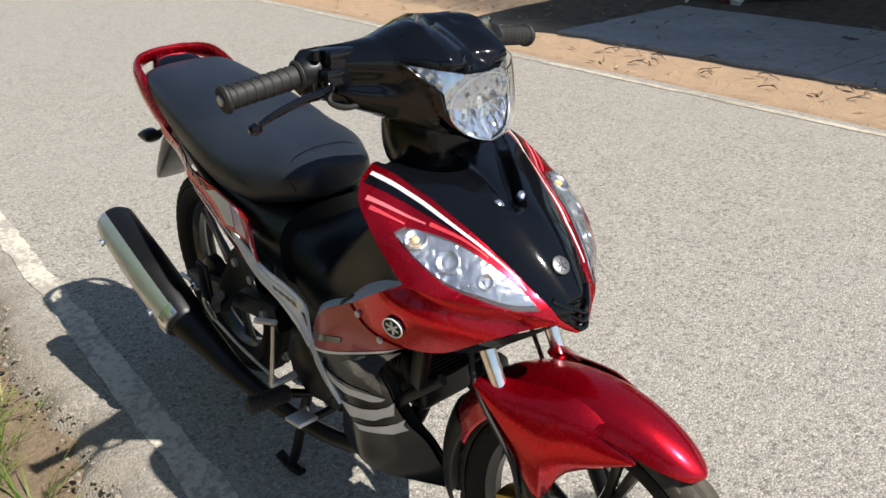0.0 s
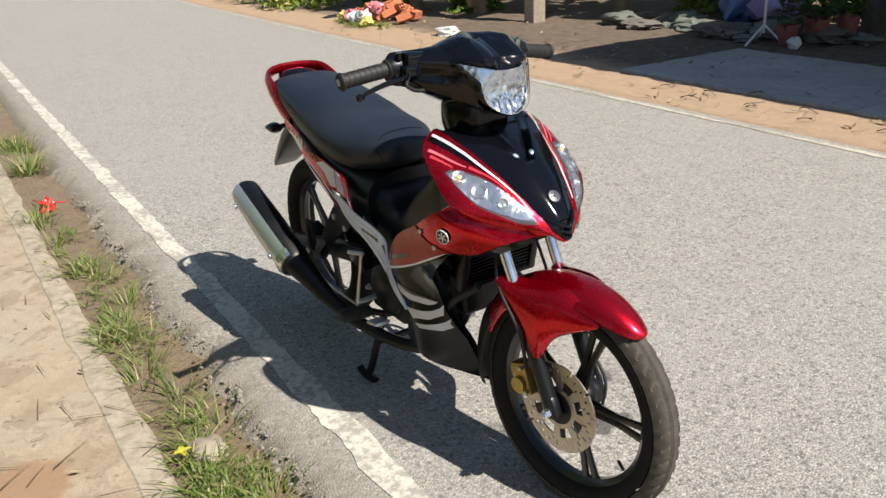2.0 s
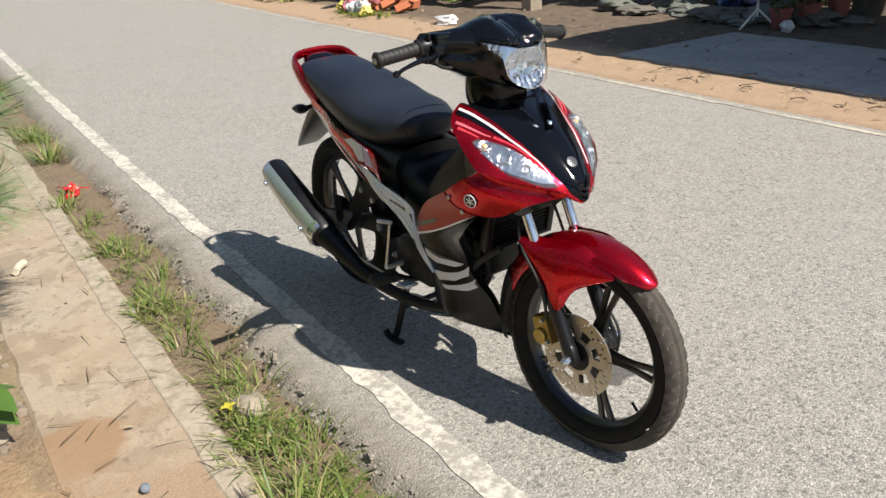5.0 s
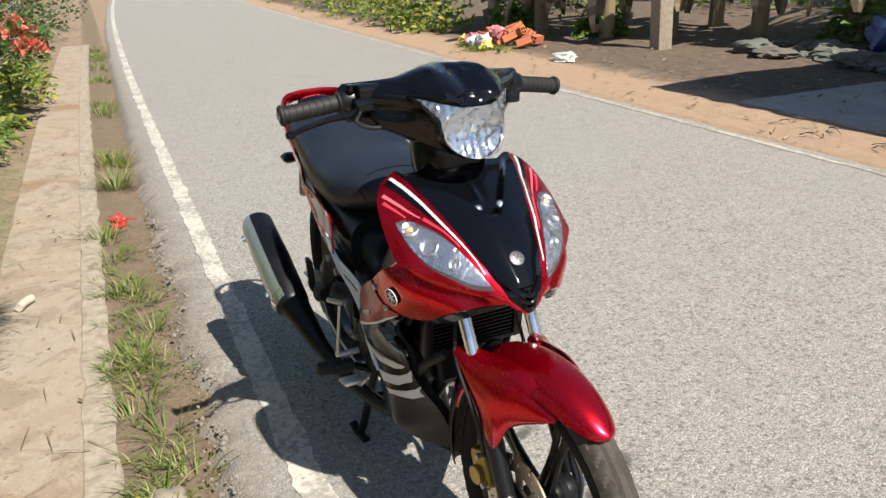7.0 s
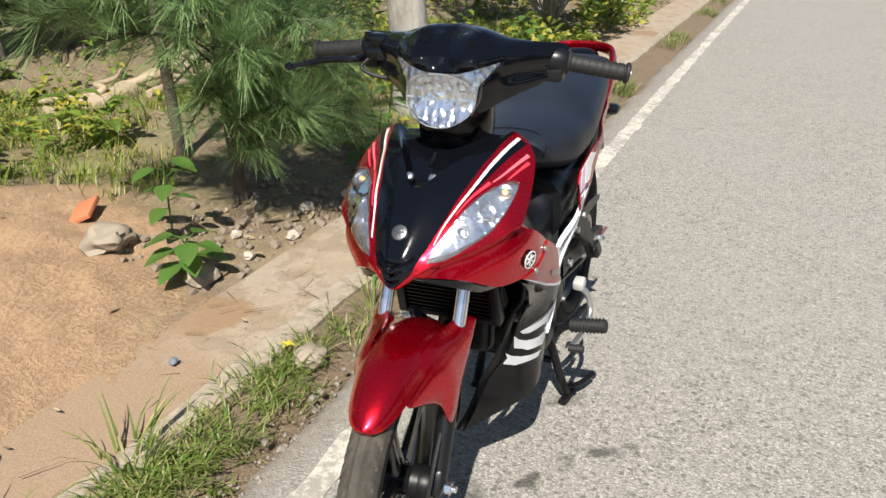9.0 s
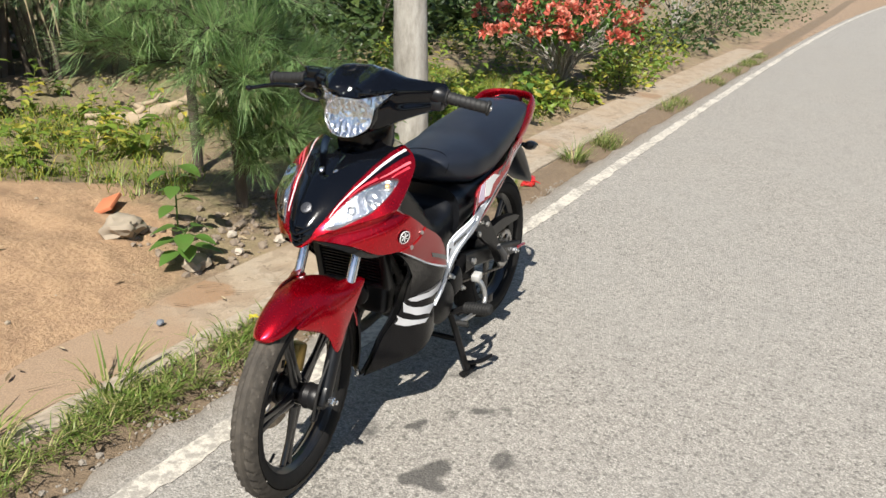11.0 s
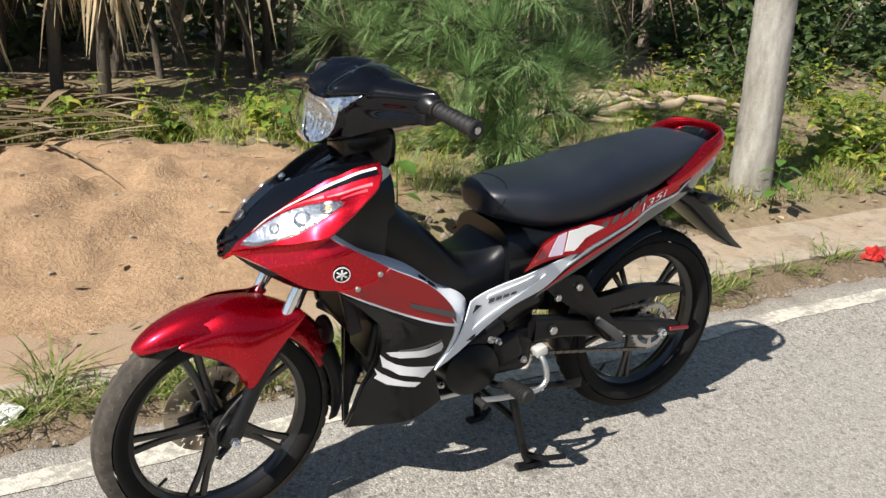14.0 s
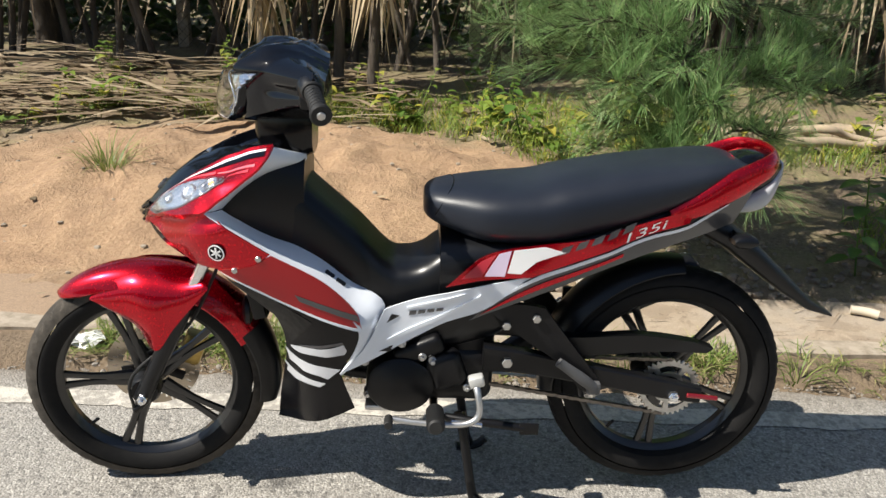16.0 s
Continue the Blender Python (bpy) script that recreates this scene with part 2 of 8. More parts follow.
def panel(outline, height, thick=0.004, side=1, lift=0.0, cell=0.022, axis="y"):
    """A curved sheet: an outline in the side view (or the front view), bent out to height(u, v), with a thickness."""
    pts = rounded(outline)
    bm = bmesh.new()
    bm.faces.new([bm.verts.new((u, v, 0)) for u, v in pts])
    us, vs = [p[0] for p in pts], [p[1] for p in pts]
    for lo, hi, nrm in ((min(us), max(us), (1, 0, 0)), (min(vs), max(vs), (0, 1, 0))):
        k = int((hi - lo) / cell)
        for i in range(1, k + 1):
            c = lo + (hi - lo) * i / (k + 1)
            bmesh.ops.bisect_plane(bm, geom=bm.verts[:] + bm.edges[:] + bm.faces[:], dist=1e-5, plane_co=(nrm[0] * c, nrm[1] * c, 0), plane_no=nrm)
    bmesh.ops.triangulate(bm, faces=[f for f in bm.faces if len(f.verts) > 4])
    for v in bm.verts:
        v.co.z = height(v.co.x, v.co.y) + lift
    made = bmesh.ops.extrude_face_region(bm, geom=bm.faces[:])
    for v in made["geom"]:
        if isinstance(v, bmesh.types.BMVert):
            v.co.z -= thick
    for v in bm.verts:
        u, w, h = v.co
        v.co = axis(u, w, h, side) if callable(axis) else Vector((u, side * h, w)) if axis == "y" else Vector((h, u, w))
    return bm


class Patch:
    """A smooth skin through points of one side, seen square on along its own normal."""

    def __init__(self, normal, pts):
        self.n = Vector(normal).normalized()
        self.u = Vector((0, 0, 1)).cross(self.n).normalized()
        self.v = self.n.cross(self.u)
        self.o = sum((Vector(p) for p in pts), Vector()) / len(pts)
        self.h = spline_surface([(*self.flat(p), (Vector(p) - self.o).dot(self.n)) for p in pts])

    def flat(self, p):
        d = Vector(p[:3]) - self.o
        return d.dot(self.u), d.dot(self.v)

    def place(self, u, v, h, side=1):
        p = self.o + self.u * u + self.v * v + self.n * h
        return Vector((p.x, p.y * side, p.z))

    def outline(self, pts):
        return [(*self.flat(p), *p[3:]) for p in pts]

    def sheet(self, flat, side, thick=0.004, lift=0.0, cell=0.012):
        return panel(flat, self.h, thick, side, lift, cell, self.place)

    def band(self, line, start, stop):
        """A tapering band beside a line: each end gives the two offsets from it."""
        pts = catmull([Vector((*self.flat(p), 0)) for p in line], 5)
        one, two = [], []
        for i, p in enumerate(pts):
            d = (pts[min(i + 1, len(pts) - 1)] - pts[max(i - 1, 0)]).normalized()
            q, t = Vector((-d.y, d.x, 0)), i / (len(pts) - 1)
            one.append(p + q * (start[0] * (1 - t) + stop[0] * t))
            two.append(p + q * (start[1] * (1 - t) + stop[1] * t + 0.0005))
        return [(p.x, p.y, 1) for p in one + two[::-1]]


def oval_ring(x, w, z0, z1, n=28, e=2.6, yc=0.0):
    """A rounded cross-section at x, between heights z0 and z1, of half-width w."""
    out = []
    for k in range(n):
        a = 2 * math.pi * k / n
        c, s = math.cos(a), math.sin(a)
        out.append(Vector((x, yc + w * math.copysign(abs(c) ** (2 / e), c), (z0 + z1) / 2 + (z1 - z0) / 2 * math.copysign(abs(s) ** (2 / e), s))))
    return out


def oval_loft(stations, e=2.6, n=28, steps=5):
    """A body through (x, half-width, low, high) stations."""
    smooth = catmull([Vector((s[0], s[1], s[2])) for s in stations], steps)
    tops = catmull([Vector((s[0], s[3], 0)) for s in stations], steps)
    return rings_mesh([oval_ring(a.x, max(a.y, 0.002), a.z, b.y, n, e) for a, b in zip(smooth, tops)])


def about(x, y, z, turn):
    """A turn about an upright or leaning line, given as a matrix, through a point."""
    t = Matrix.Translation((x, y, z))
    return t @ turn @ t.inverted()


# ---- ground, road, pavement ----


def smooth01(a, b, v):
    t = min(1.0, max(0.0, (v - a) / (b - a)))
    return t * t * (3 - 2 * t)


def bend(x):
    """The road swings gently aside in the distance."""
    return 0.0009 * min(0.0, x + 4) ** 2


def lie(x, y):
    """The height of the open ground."""
    y = y - bend(x)
    n = noise.noise(Vector((x * 0.9, y * 0.9, 0.0)))
    n2 = noise.noise(Vector((x * 3.7, y * 3.7, 4.0)))
    n3 = noise.noise(Vector((x * 11, y * 11, 9.0)))
    low = -0.030 + 0.010 * n2 + 0.006 * n3
    if y < 0:
        rise = smooth01(-1.25, -1.9, y)
        heap = math.exp(-(((x - 0.75) / 1.25) ** 2) - ((y + 2.45) / 0.85) ** 2)
        z = low + rise * (0.10 + 0.05 * n + 0.02 * n2 + 0.008 * n3) + heap * (0.16 * (1 + 0.3 * n2) + 0.030 * n3 + 0.016 * noise.noise(Vector((x * 26, y * 26, 2.0)))) + 0.16 * smooth01(-2.6, -5.0, y)
    else:
        z = low + 0.03 + smooth01(3.6, 5.0, y) * (0.03 * n + 0.015 * n2) + 0.12 * smooth01(6.0, 9.0, y)
    if -0.62 < y < 3.42:
        z = -0.06
    return z


def grid_sheet(xs, ys, height):
    bm = bmesh.new()
    rows = [[bm.verts.new((x, y, height(x, y))) for x in xs] for y in ys]
    for a, b in zip(rows, rows[1:]):
        for i in range(len(xs) - 1):
            bm.faces.new((a[i], a[i + 1], b[i + 1], b[i]))
    return bm


def steps(*runs):
    out = []
    for a, b, d in runs:
        out += list(np.arange(a, b, d))
    return out + [runs[-1][1]]


m = Mat("bare soil")
y = m.axis(1)
x = m.axis(0)
n1, n2, n3 = m.noise(1.1, 6, 0.6), m.noise(9, 6, 0.65), m.noise(60, 5, 0.7)
soil = m.ramp(n2, [(0.3, (0.16, 0.11, 0.07)), (0.5, (0.27, 0.19, 0.125)), (0.7, (0.36, 0.26, 0.17))])
litter = m.ramp(n3, [(0.32, (0.10, 0.072, 0.045)), (0.55, (0.22, 0.165, 0.105)), (0.75, (0.37, 0.29, 0.19))])
litter = m.mix(m.ramp(m.noise(3.1, 5, 0.7), [(0.42, 0.0), (0.62, 0.55)]), litter, (0.20, 0.20, 0.07))
sand = m.mix(m.ramp(n3, [(0.3, 0.0), (0.7, 1.0)]), (0.29, 0.18, 0.10), (0.44, 0.295, 0.175))
sand = m.mix(m.ramp(n2, [(0.35, 0.45), (0.6, 0.0)]), sand, (0.185, 0.11, 0.066))
wob = m.math("MULTIPLY", m.math("SUBTRACT", m.noise(2.3, 5, 0.6), 0.5), 0.9)
dx = m.math("DIVIDE", m.math("SUBTRACT", x, 0.85), 1.75)
dy = m.math("DIVIDE", m.math("ADD", y, 2.2), 1.25)
far = m.math("ADD", m.math("ADD", m.math("MULTIPLY", dx, dx), m.math("MULTIPLY", dy, dy)), wob)
in_heap = m.ramp(far, [(0.72, 1.0), (0.98, 0.0)])
base = m.mix(m.ramp(m.math("ADD", y, wob), [(0.0, 0.0), (1.0, 1.0)]), litter, soil)
near_lit = m.math("ADD", m.math("MULTIPLY", y, -0.45), m.math("MULTIPLY", wob, 0.6))
base = m.mix(m.ramp(near_lit, [(0.42, 0.0), (0.72, 0.85)]), soil, litter)
shoulder = m.ramp(m.math("ADD", m.math("MULTIPLY", y, 0.2), m.math("MULTIPLY", wob, 0.08)), [(0.60, 0.0), (0.63, 1.0), (0.84, 1.0), (0.88, 0.0)])
base = m.mix(shoulder, base, m.mix(0.5, sand, (0.40, 0.29, 0.20)))
# dark yard earth, with some of the shade lying there put into its colour
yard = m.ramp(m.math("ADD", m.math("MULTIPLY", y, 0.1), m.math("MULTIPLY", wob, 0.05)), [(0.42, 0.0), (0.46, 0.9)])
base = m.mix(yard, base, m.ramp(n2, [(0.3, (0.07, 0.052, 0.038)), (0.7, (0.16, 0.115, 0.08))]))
damp = m.ramp(m.math("ADD", m.math("ABSOLUTE", m.math("ADD", y, 0.64)), m.math("MULTIPLY", wob, 0.08)), [(0.13, 0.8), (0.20, 0.0)])
base = m.mix(damp, base, m.ramp(n3, [(0.3, (0.10, 0.072, 0.045)), (0.7, (0.21, 0.155, 0.10))]))
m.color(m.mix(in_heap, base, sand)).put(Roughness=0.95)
m.bump(m.math("ADD", m.math("MULTIPLY", n3, 0.5), n2), 0.8, 0.028)
SOIL = m.m

bm = grid_sheet(steps((-900, -100, 200), (-100, -20, 10), (-20, -10, 0.6), (-10, -4, 0.15), (-4, 3, 0.05), (3, 8, 0.4), (8, 50, 6), (50, 900, 170)),
                steps((-900, -100, 200), (-100, -14, 12), (-14, -6, 0.4), (-6, -0.4, 0.055), (-0.4, 3.2, 0.6), (3.2, 6.5, 0.08), (6.5, 12, 0.4), (12, 100, 12), (100, 900, 200)), lie)
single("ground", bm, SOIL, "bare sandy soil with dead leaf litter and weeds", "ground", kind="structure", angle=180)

# asphalt: worn grey chip seal
m = Mat("worn grey asphalt")
stones = m.voronoi(62, out="Color")
stoned = m.voronoi(62)
chips = m.voronoi(150, out="Color")
chipd = m.voronoi(150)
big = m.noise(0.8, 5, 0.6)
mid = m.noise(6, 6, 0.65)
fine = m.noise(180, 3)
val = m.mix(0.5, chips, m.ramp(fine, [(0.3, 0.0), (0.7, 1.0)]))
grey = m.ramp(val, [(0.15, (0.140, 0.129, 0.113)), (0.5, (0.274, 0.255, 0.227)), (0.85, (0.475, 0.446, 0.40))])
bright = m.math("MULTIPLY", m.ramp(stones, [(0.66, 0.0), (0.78, 0.55)]), m.ramp(stoned, [(0.25, 1.0), (0.5, 0.0)]))
grey = m.mix(bright, grey, (0.50, 0.47, 0.42))
pits = m.math("MULTIPLY", m.ramp(stones, [(0.28, 0.62), (0.38, 0.0)]), m.ramp(stoned, [(0.3, 1.0), (0.6, 0.0)]))
grey = m.mix(pits, grey, (0.075, 0.07, 0.063))
grey = m.mix(m.ramp(big, [(0.4, 0.0), (0.65, 0.35)]), grey, (0.29, 0.278, 0.255))
grey = m.mix(m.ramp(mid, [(0.55, 0.0), (0.8, 0.35)]), grey, (0.12, 0.11, 0.10))
# darker noise patches within a small oval round (0.22, 0.26)
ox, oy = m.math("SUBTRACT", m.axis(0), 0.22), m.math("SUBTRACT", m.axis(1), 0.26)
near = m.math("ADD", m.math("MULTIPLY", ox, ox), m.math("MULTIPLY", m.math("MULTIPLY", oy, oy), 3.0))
dark_patch = m.math("MULTIPLY", m.ramp(m.noise(5.0, 3, 0.5), [(0.55, 0.0), (0.60, 0.8)]), m.ramp(near, [(0.14, 1.0), (0.26, 0.0)]))
grey = m.mix(dark_patch, grey, (0.055, 0.052, 0.048))
edge = m.ramp(m.math("ADD", m.math("MULTIPLY", m.axis(1), -1.0), m.math("MULTIPLY", m.math("SUBTRACT", mid, 0.5), 0.25)), [(0.33, 0.0), (0.52, 0.7)])
grey = m.mix(edge, grey, (0.22, 0.185, 0.145))
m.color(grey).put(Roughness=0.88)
m.bump(m.math("ADD", m.math("MULTIPLY", chipd, -1.0), m.math("MULTIPLY", fine, 0.4)), 0.7, 0.004)
ASPHALT = m.m


def road_edge(x):
    return -0.49 + 0.045 * noise.noise(Vector((x * 2.1, 3.0, 0))) + 0.035 * noise.noise(Vector((x * 9, 7.0, 0))) + 0.015 * noise.noise(Vector((x * 27, 2.0, 0)))


bm = bmesh.new()
rows = []
xs = steps((-120, -30, 6), (-30, -12, 1), (-12, -5, 0.2), (-5, 3, 0.02), (3, 12, 0.5), (12, 60, 8))
for x in xs:
    e = road_edge(x) + bend(x)
    f = 3.42 + bend(x) + 0.04 * noise.noise(Vector((x * 1.3, 11.0, 0)))
    g = 0.006 * noise.noise(Vector((x * 6, 1.0, 5)))
    rows.append([bm.verts.new(p) for p in ((x, e - 0.045, -0.06), (x, e - 0.012, -0.022 + g), (x, e + 0.03, -0.003), (x, e + 0.12, 0.0), (x, 0.6 + bend(x), 0.0), (x, 2.0 + bend(x), 0.0), (x, f - 0.1, 0.0), (x, f, -0.006), (x, f + 0.02, -0.07))])
for a, b in zip(rows, rows[1:]):
    for i in range(len(a) - 1):
        bm.faces.new((a[i], b[i], b[i + 1], a[i + 1]))
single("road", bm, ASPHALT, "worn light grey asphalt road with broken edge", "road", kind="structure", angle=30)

m = Mat("worn white road paint")
w1, w2, w3 = m.noise(3, 6, 0.7), m.noise(35, 5, 0.75), m.voronoi(150)
wear = m.math("ADD", m.math("MULTIPLY", w1, 0.5), m.math("MULTIPLY", w2, 0.5))
col = m.mix(m.ramp(w2, [(0.4, 0.0), (0.8, 0.5)]), (0.55, 0.51, 0.44), (0.40, 0.36, 0.30))
m.color(m.mix(m.ramp(wear, [(0.47, 0.0), (0.55, 0.85)]), col, (0.27, 0.25, 0.22))).put(Roughness=0.8)
m.bump(w3, 0.4, 0.003)
PAINT = m.m
m = Mat("faded road paint")
w1, w2 = m.noise(2.2, 6, 0.7), m.noise(28, 5, 0.75)
m.color(m.mix(m.ramp(m.math("ADD", m.math("MULTIPLY", w1, 0.5), m.math("MULTIPLY", w2, 0.5)), [(0.42, 0.15), (0.55, 1.0)]), (0.52, 0.47, 0.38), (0.30, 0.265, 0.22))).put(Roughness=0.85)
PAINT_OLD = m.m


def line_strip(name, lo, hi, label, mat):
    bm = bmesh.new()
    rows = []
    for x in steps((-60, -20, 2), (-20, -8, 0.25), (-8, 2.6, 0.035), (2.6, 20, 1)):
        j = [0.018 * noise.noise(Vector((x * 6, s, 0))) + 0.009 * noise.noise(Vector((x * 30, s, 3))) for s in (1.0, 5.0)]
        dent = 0.06 * max(0.0, noise.noise(Vector((x * 2.3, 9.0, 0))) - 0.22)
        a, b = lo + j[0] + dent, hi + j[1]
        rows.append([bm.verts.new((x, y + bend(x), 0.003)) for y in (a, b)])
    for p, q in zip(rows, rows[1:]):
        bm.faces.new((p[0], q[0], q[1], p[1]))
    single(name, bm, mat, label, "road marking", kind="structure", smooth=False)


line_strip("road_marking_near", -0.365, -0.28, "worn white edge line painted on the asphalt", PAINT)
line_strip("road_marking_far", 3.29, 3.34, "faded white edge line along the far shoulder", PAINT_OLD)

# concrete footway with a kerb band
m = Mat("weathered concrete")
a, b, c = m.noise(2.2, 6, 0.65), m.noise(16, 6, 0.7), m.noise(140, 4, 0.7)
col = m.ramp(a, [(0.3, (0.28, 0.20, 0.13)), (0.5, (0.36, 0.285, 0.205)), (0.7, (0.34, 0.295, 0.24))])
col = m.mix(m.ramp(b, [(0.45, 0.0), (0.7, 0.55)]), col, (0.46, 0.375, 0.28))
col = m.mix(m.ramp(m.noise(1.2, 3), [(0.6, 0.0), (0.66, 0.7)]), col, (0.24, 0.13, 0.06))
patch = m.noise(5.5, 6, 0.62, None, 0.6)
col = m.mix(m.ramp(patch, [(0.53, 0.0), (0.57, 0.55)]), col, (0.235, 0.175, 0.12))
col = m.mix(m.ramp(m.noise(27, 4, 0.7), [(0.60, 0.0), (0.66, 0.7)]), col, (0.15, 0.11, 0.075))
px_, py_ = m.math("ADD", m.axis(0), 0.21), m.math("ADD", m.axis(1), 1.17)
mud = m.math("ADD", m.math("ADD", m.math("MULTIPLY", px_, px_), m.math("MULTIPLY", py_, py_)), m.math("MULTIPLY", m.math("SUBTRACT", m.noise(8, 4), 0.5), 0.03))
col = m.mix(m.ramp(mud, [(0.020, 0.75), (0.026, 0.0)]), col, (0.27, 0.15, 0.075))
drift = m.math("ADD", m.math("MULTIPLY", m.axis(0), 0.6), m.math("ADD", m.math("MULTIPLY", m.math("SUBTRACT", a, 0.5), 1.2), m.math("MULTIPLY", m.axis(1), -0.5)))
col = m.mix(m.ramp(drift, [(0.40, 0.0), (0.58, 0.9)]), col, m.mix(m.ramp(c, [(0.3, 0.0), (0.7, 1.0)]), (0.26, 0.17, 0.105), (0.36, 0.25, 0.16)))
m.color(m.mix(m.ramp(c, [(0.4, 0.3), (0.6, 0.0)]), col, (0.20, 0.16, 0.12))).put(Roughness=0.92)
m.bump(m.math("ADD", b, m.math("MULTIPLY", c, 0.5)), 0.5, 0.008)
CONC = m.m
m = Mat("kerb concrete")
a, b = m.noise(20, 6, 0.7), m.noise(200, 3)
m.color(m.ramp(a, [(0.3, (0.22, 0.18, 0.13)), (0.6, (0.38, 0.32, 0.25))])).put(Roughness=0.9)
m.bump(m.math("ADD", a, m.math("MULTIPLY", b, 0.4)), 0.5, 0.006)
KERB = m.m


def strip(y0, y1, z, x0, x1, d, rough=0.012, drop=0.12, ends=0.0):
    bm = bmesh.new()
    rows = []
    for x in steps((x0, x1, d)):
        j = lambda s, k: k * noise.noise(Vector((x * 5, s, 2)))
        b = bend(x)
        zz = z + 0.006 * noise.noise(Vector((x * 1.5, 0, 8)))
        rows.append([bm.verts.new(p) for p in ((x, y0 + b + j(1, rough), zz - drop), (x, y0 + b + j(1, rough), zz - 0.008), (x, y0 + b + 0.01 + j(1, rough), zz),
                                               (x, y1 + b - 0.01 + j(6, rough), zz), (x, y1 + b + j(6, rough), zz - 0.008), (x, y1 + b + j(6, rough), zz - drop))])
    for p, q in zip(rows, rows[1:]):
        for i in range(5):
            bm.faces.new((p[i], q[i], q[i + 1], p[i + 1]))
    bm.faces.new(rows[0])
    bm.faces.new(rows[-1])
    return bm


pavement = single("pavement", strip(-1.245, -0.862, -0.013, -14, 1.7, 0.07), CONC, "weathered sandy concrete footpath strip with stains", "footpath", kind="structure", angle=25)
single("kerb", strip(-0.892, -0.79, -0.009, -14, 3.2, 0.045, 0.016), KERB, "worn concrete kerb edging along the footpath", "kerb", kind="structure", angle=25)


# ---- motorcycle ----
BIKE = thing("motorcycle", pose(0, 0.007, 0, 1.3, 0, 1.2), "red and black underbone motorcycle with silver trim on its centre stand", "motorcycle")
HEAD = Vector((0.30, 0.0, 0.93))
RAKE = Vector((math.sin(radians(25.5)), 0, -math.cos(radians(25.5))))
STEER = about(*HEAD, Matrix.Rotation(radians(-7.0), 4, RAKE))
FRONT, REAR = Vector((0.637, 0, 0.280)), Vector((-0.6275, 0, 0.320))
SIDES = (1, -1)

# half-width of the bodywork over its side view
BODY = spline_surface([
    (0.600, 0.705, 0.040), (0.561, 0.722, 0.083), (0.504, 0.747, 0.148), (0.458, 0.763, 0.184), (0.567, 0.694, 0.086), (0.529, 0.677, 0.120), (0.477, 0.647, 0.150),
    (0.54, 0.705, 0.112), (0.50, 0.715, 0.150), (0.41, 0.683, 0.195), (0.45, 0.735, 0.188), (0.47, 0.690, 0.172),
    (0.323, 0.673, 0.203), (0.374, 0.645, 0.200), (0.425, 0.770, 0.192), (0.385, 0.808, 0.191), (0.323, 0.860, 0.179), (0.24, 0.88, 0.142), (0.204, 0.609, 0.195), (0.133, 0.540, 0.185),
    (0.09, 0.469, 0.165), (0.05, 0.56, 0.150), (0.118, 0.492, 0.182), (0.20, 0.54, 0.192), (0.30, 0.56, 0.182), (0.288, 0.473, 0.138), (0.30, 0.33, 0.075), (0.325, 0.19, 0.016),
    (0.213, 0.249, 0.145), (0.24, 0.36, 0.145), (0.13, 0.285, 0.150), (0.35, 0.60, 0.190), (0.159, 0.394, 0.165), (-0.10, 0.53, 0.150), (-0.26, 0.64, 0.150), (-0.073, 0.605, 0.165)])
TAILW = spline_surface([
    (-0.05, 0.57, 0.170), (-0.073, 0.612, 0.178), (-0.145, 0.666, 0.152), (-0.279, 0.70, 0.150), (-0.258, 0.633, 0.160), (-0.13, 0.518, 0.150), (-0.276, 0.583, 0.148), (-0.45, 0.744, 0.140), (-0.428, 0.70, 0.152), (-0.435, 0.651, 0.138),
    (-0.593, 0.770, 0.126), (-0.595, 0.752, 0.130), (-0.598, 0.707, 0.110), (-0.70, 0.835, 0.108), (-0.716, 0.745, 0.080), (-0.76, 0.87, 0.085)])


def both(name, outline, mat, height=BODY, thick=0.004, lift=0.0, parent=None, label="", cell=0.022):
    return [part(name, panel(outline, height, thick, s, lift, cell), mat, parent or BIKE, label) for s in SIDES]


# wheels
def tyre_mesh(radius, half, tread):
    """Sidewalls and crown; the crown carries cut grooves."""
    prof = [(0.212, -0.022), (0.218, -half * 0.80), (0.232, -half * 0.97), (0.245, -half), (radius - 0.020, -half * 0.93)]
    crown = [(radius - 0.033 * abs(t) ** 2.4, half * 0.97 * math.sin(1.4 * t) / math.sin(1.4)) for t in np.linspace(-1, 1, 17)]
    seg = 288
    if tread:
        rings = []
        for k in range(seg):
            a = 2 * math.pi * k / seg
            ring = []
            for i, (r, y) in enumerate(crown):
                t = (i - 8) / 8
                ph = (k + abs(t) * 11.0 + (3 if t > 0 else 0)) % 6
                cut = (0.005 if radius < 0.2855 else 0.0025) if (ph < 2.0 and 0.15 < abs(t) < 0.97) or i in (6, 10) else 0.0
                ring.append(Vector(((r - cut) * math.cos(a), y, (r - cut) * math.sin(a))))
            rings.append(ring)
        return rings_mesh(rings, caps=False, closed=False, loop=True)
    side = prof[:4] + [(radius - 0.036, -half * 0.965), (radius - 0.040, -half * 0.80)]
    return join(turned(side, 96), turned([(r, -y) for r, y in side], 96))


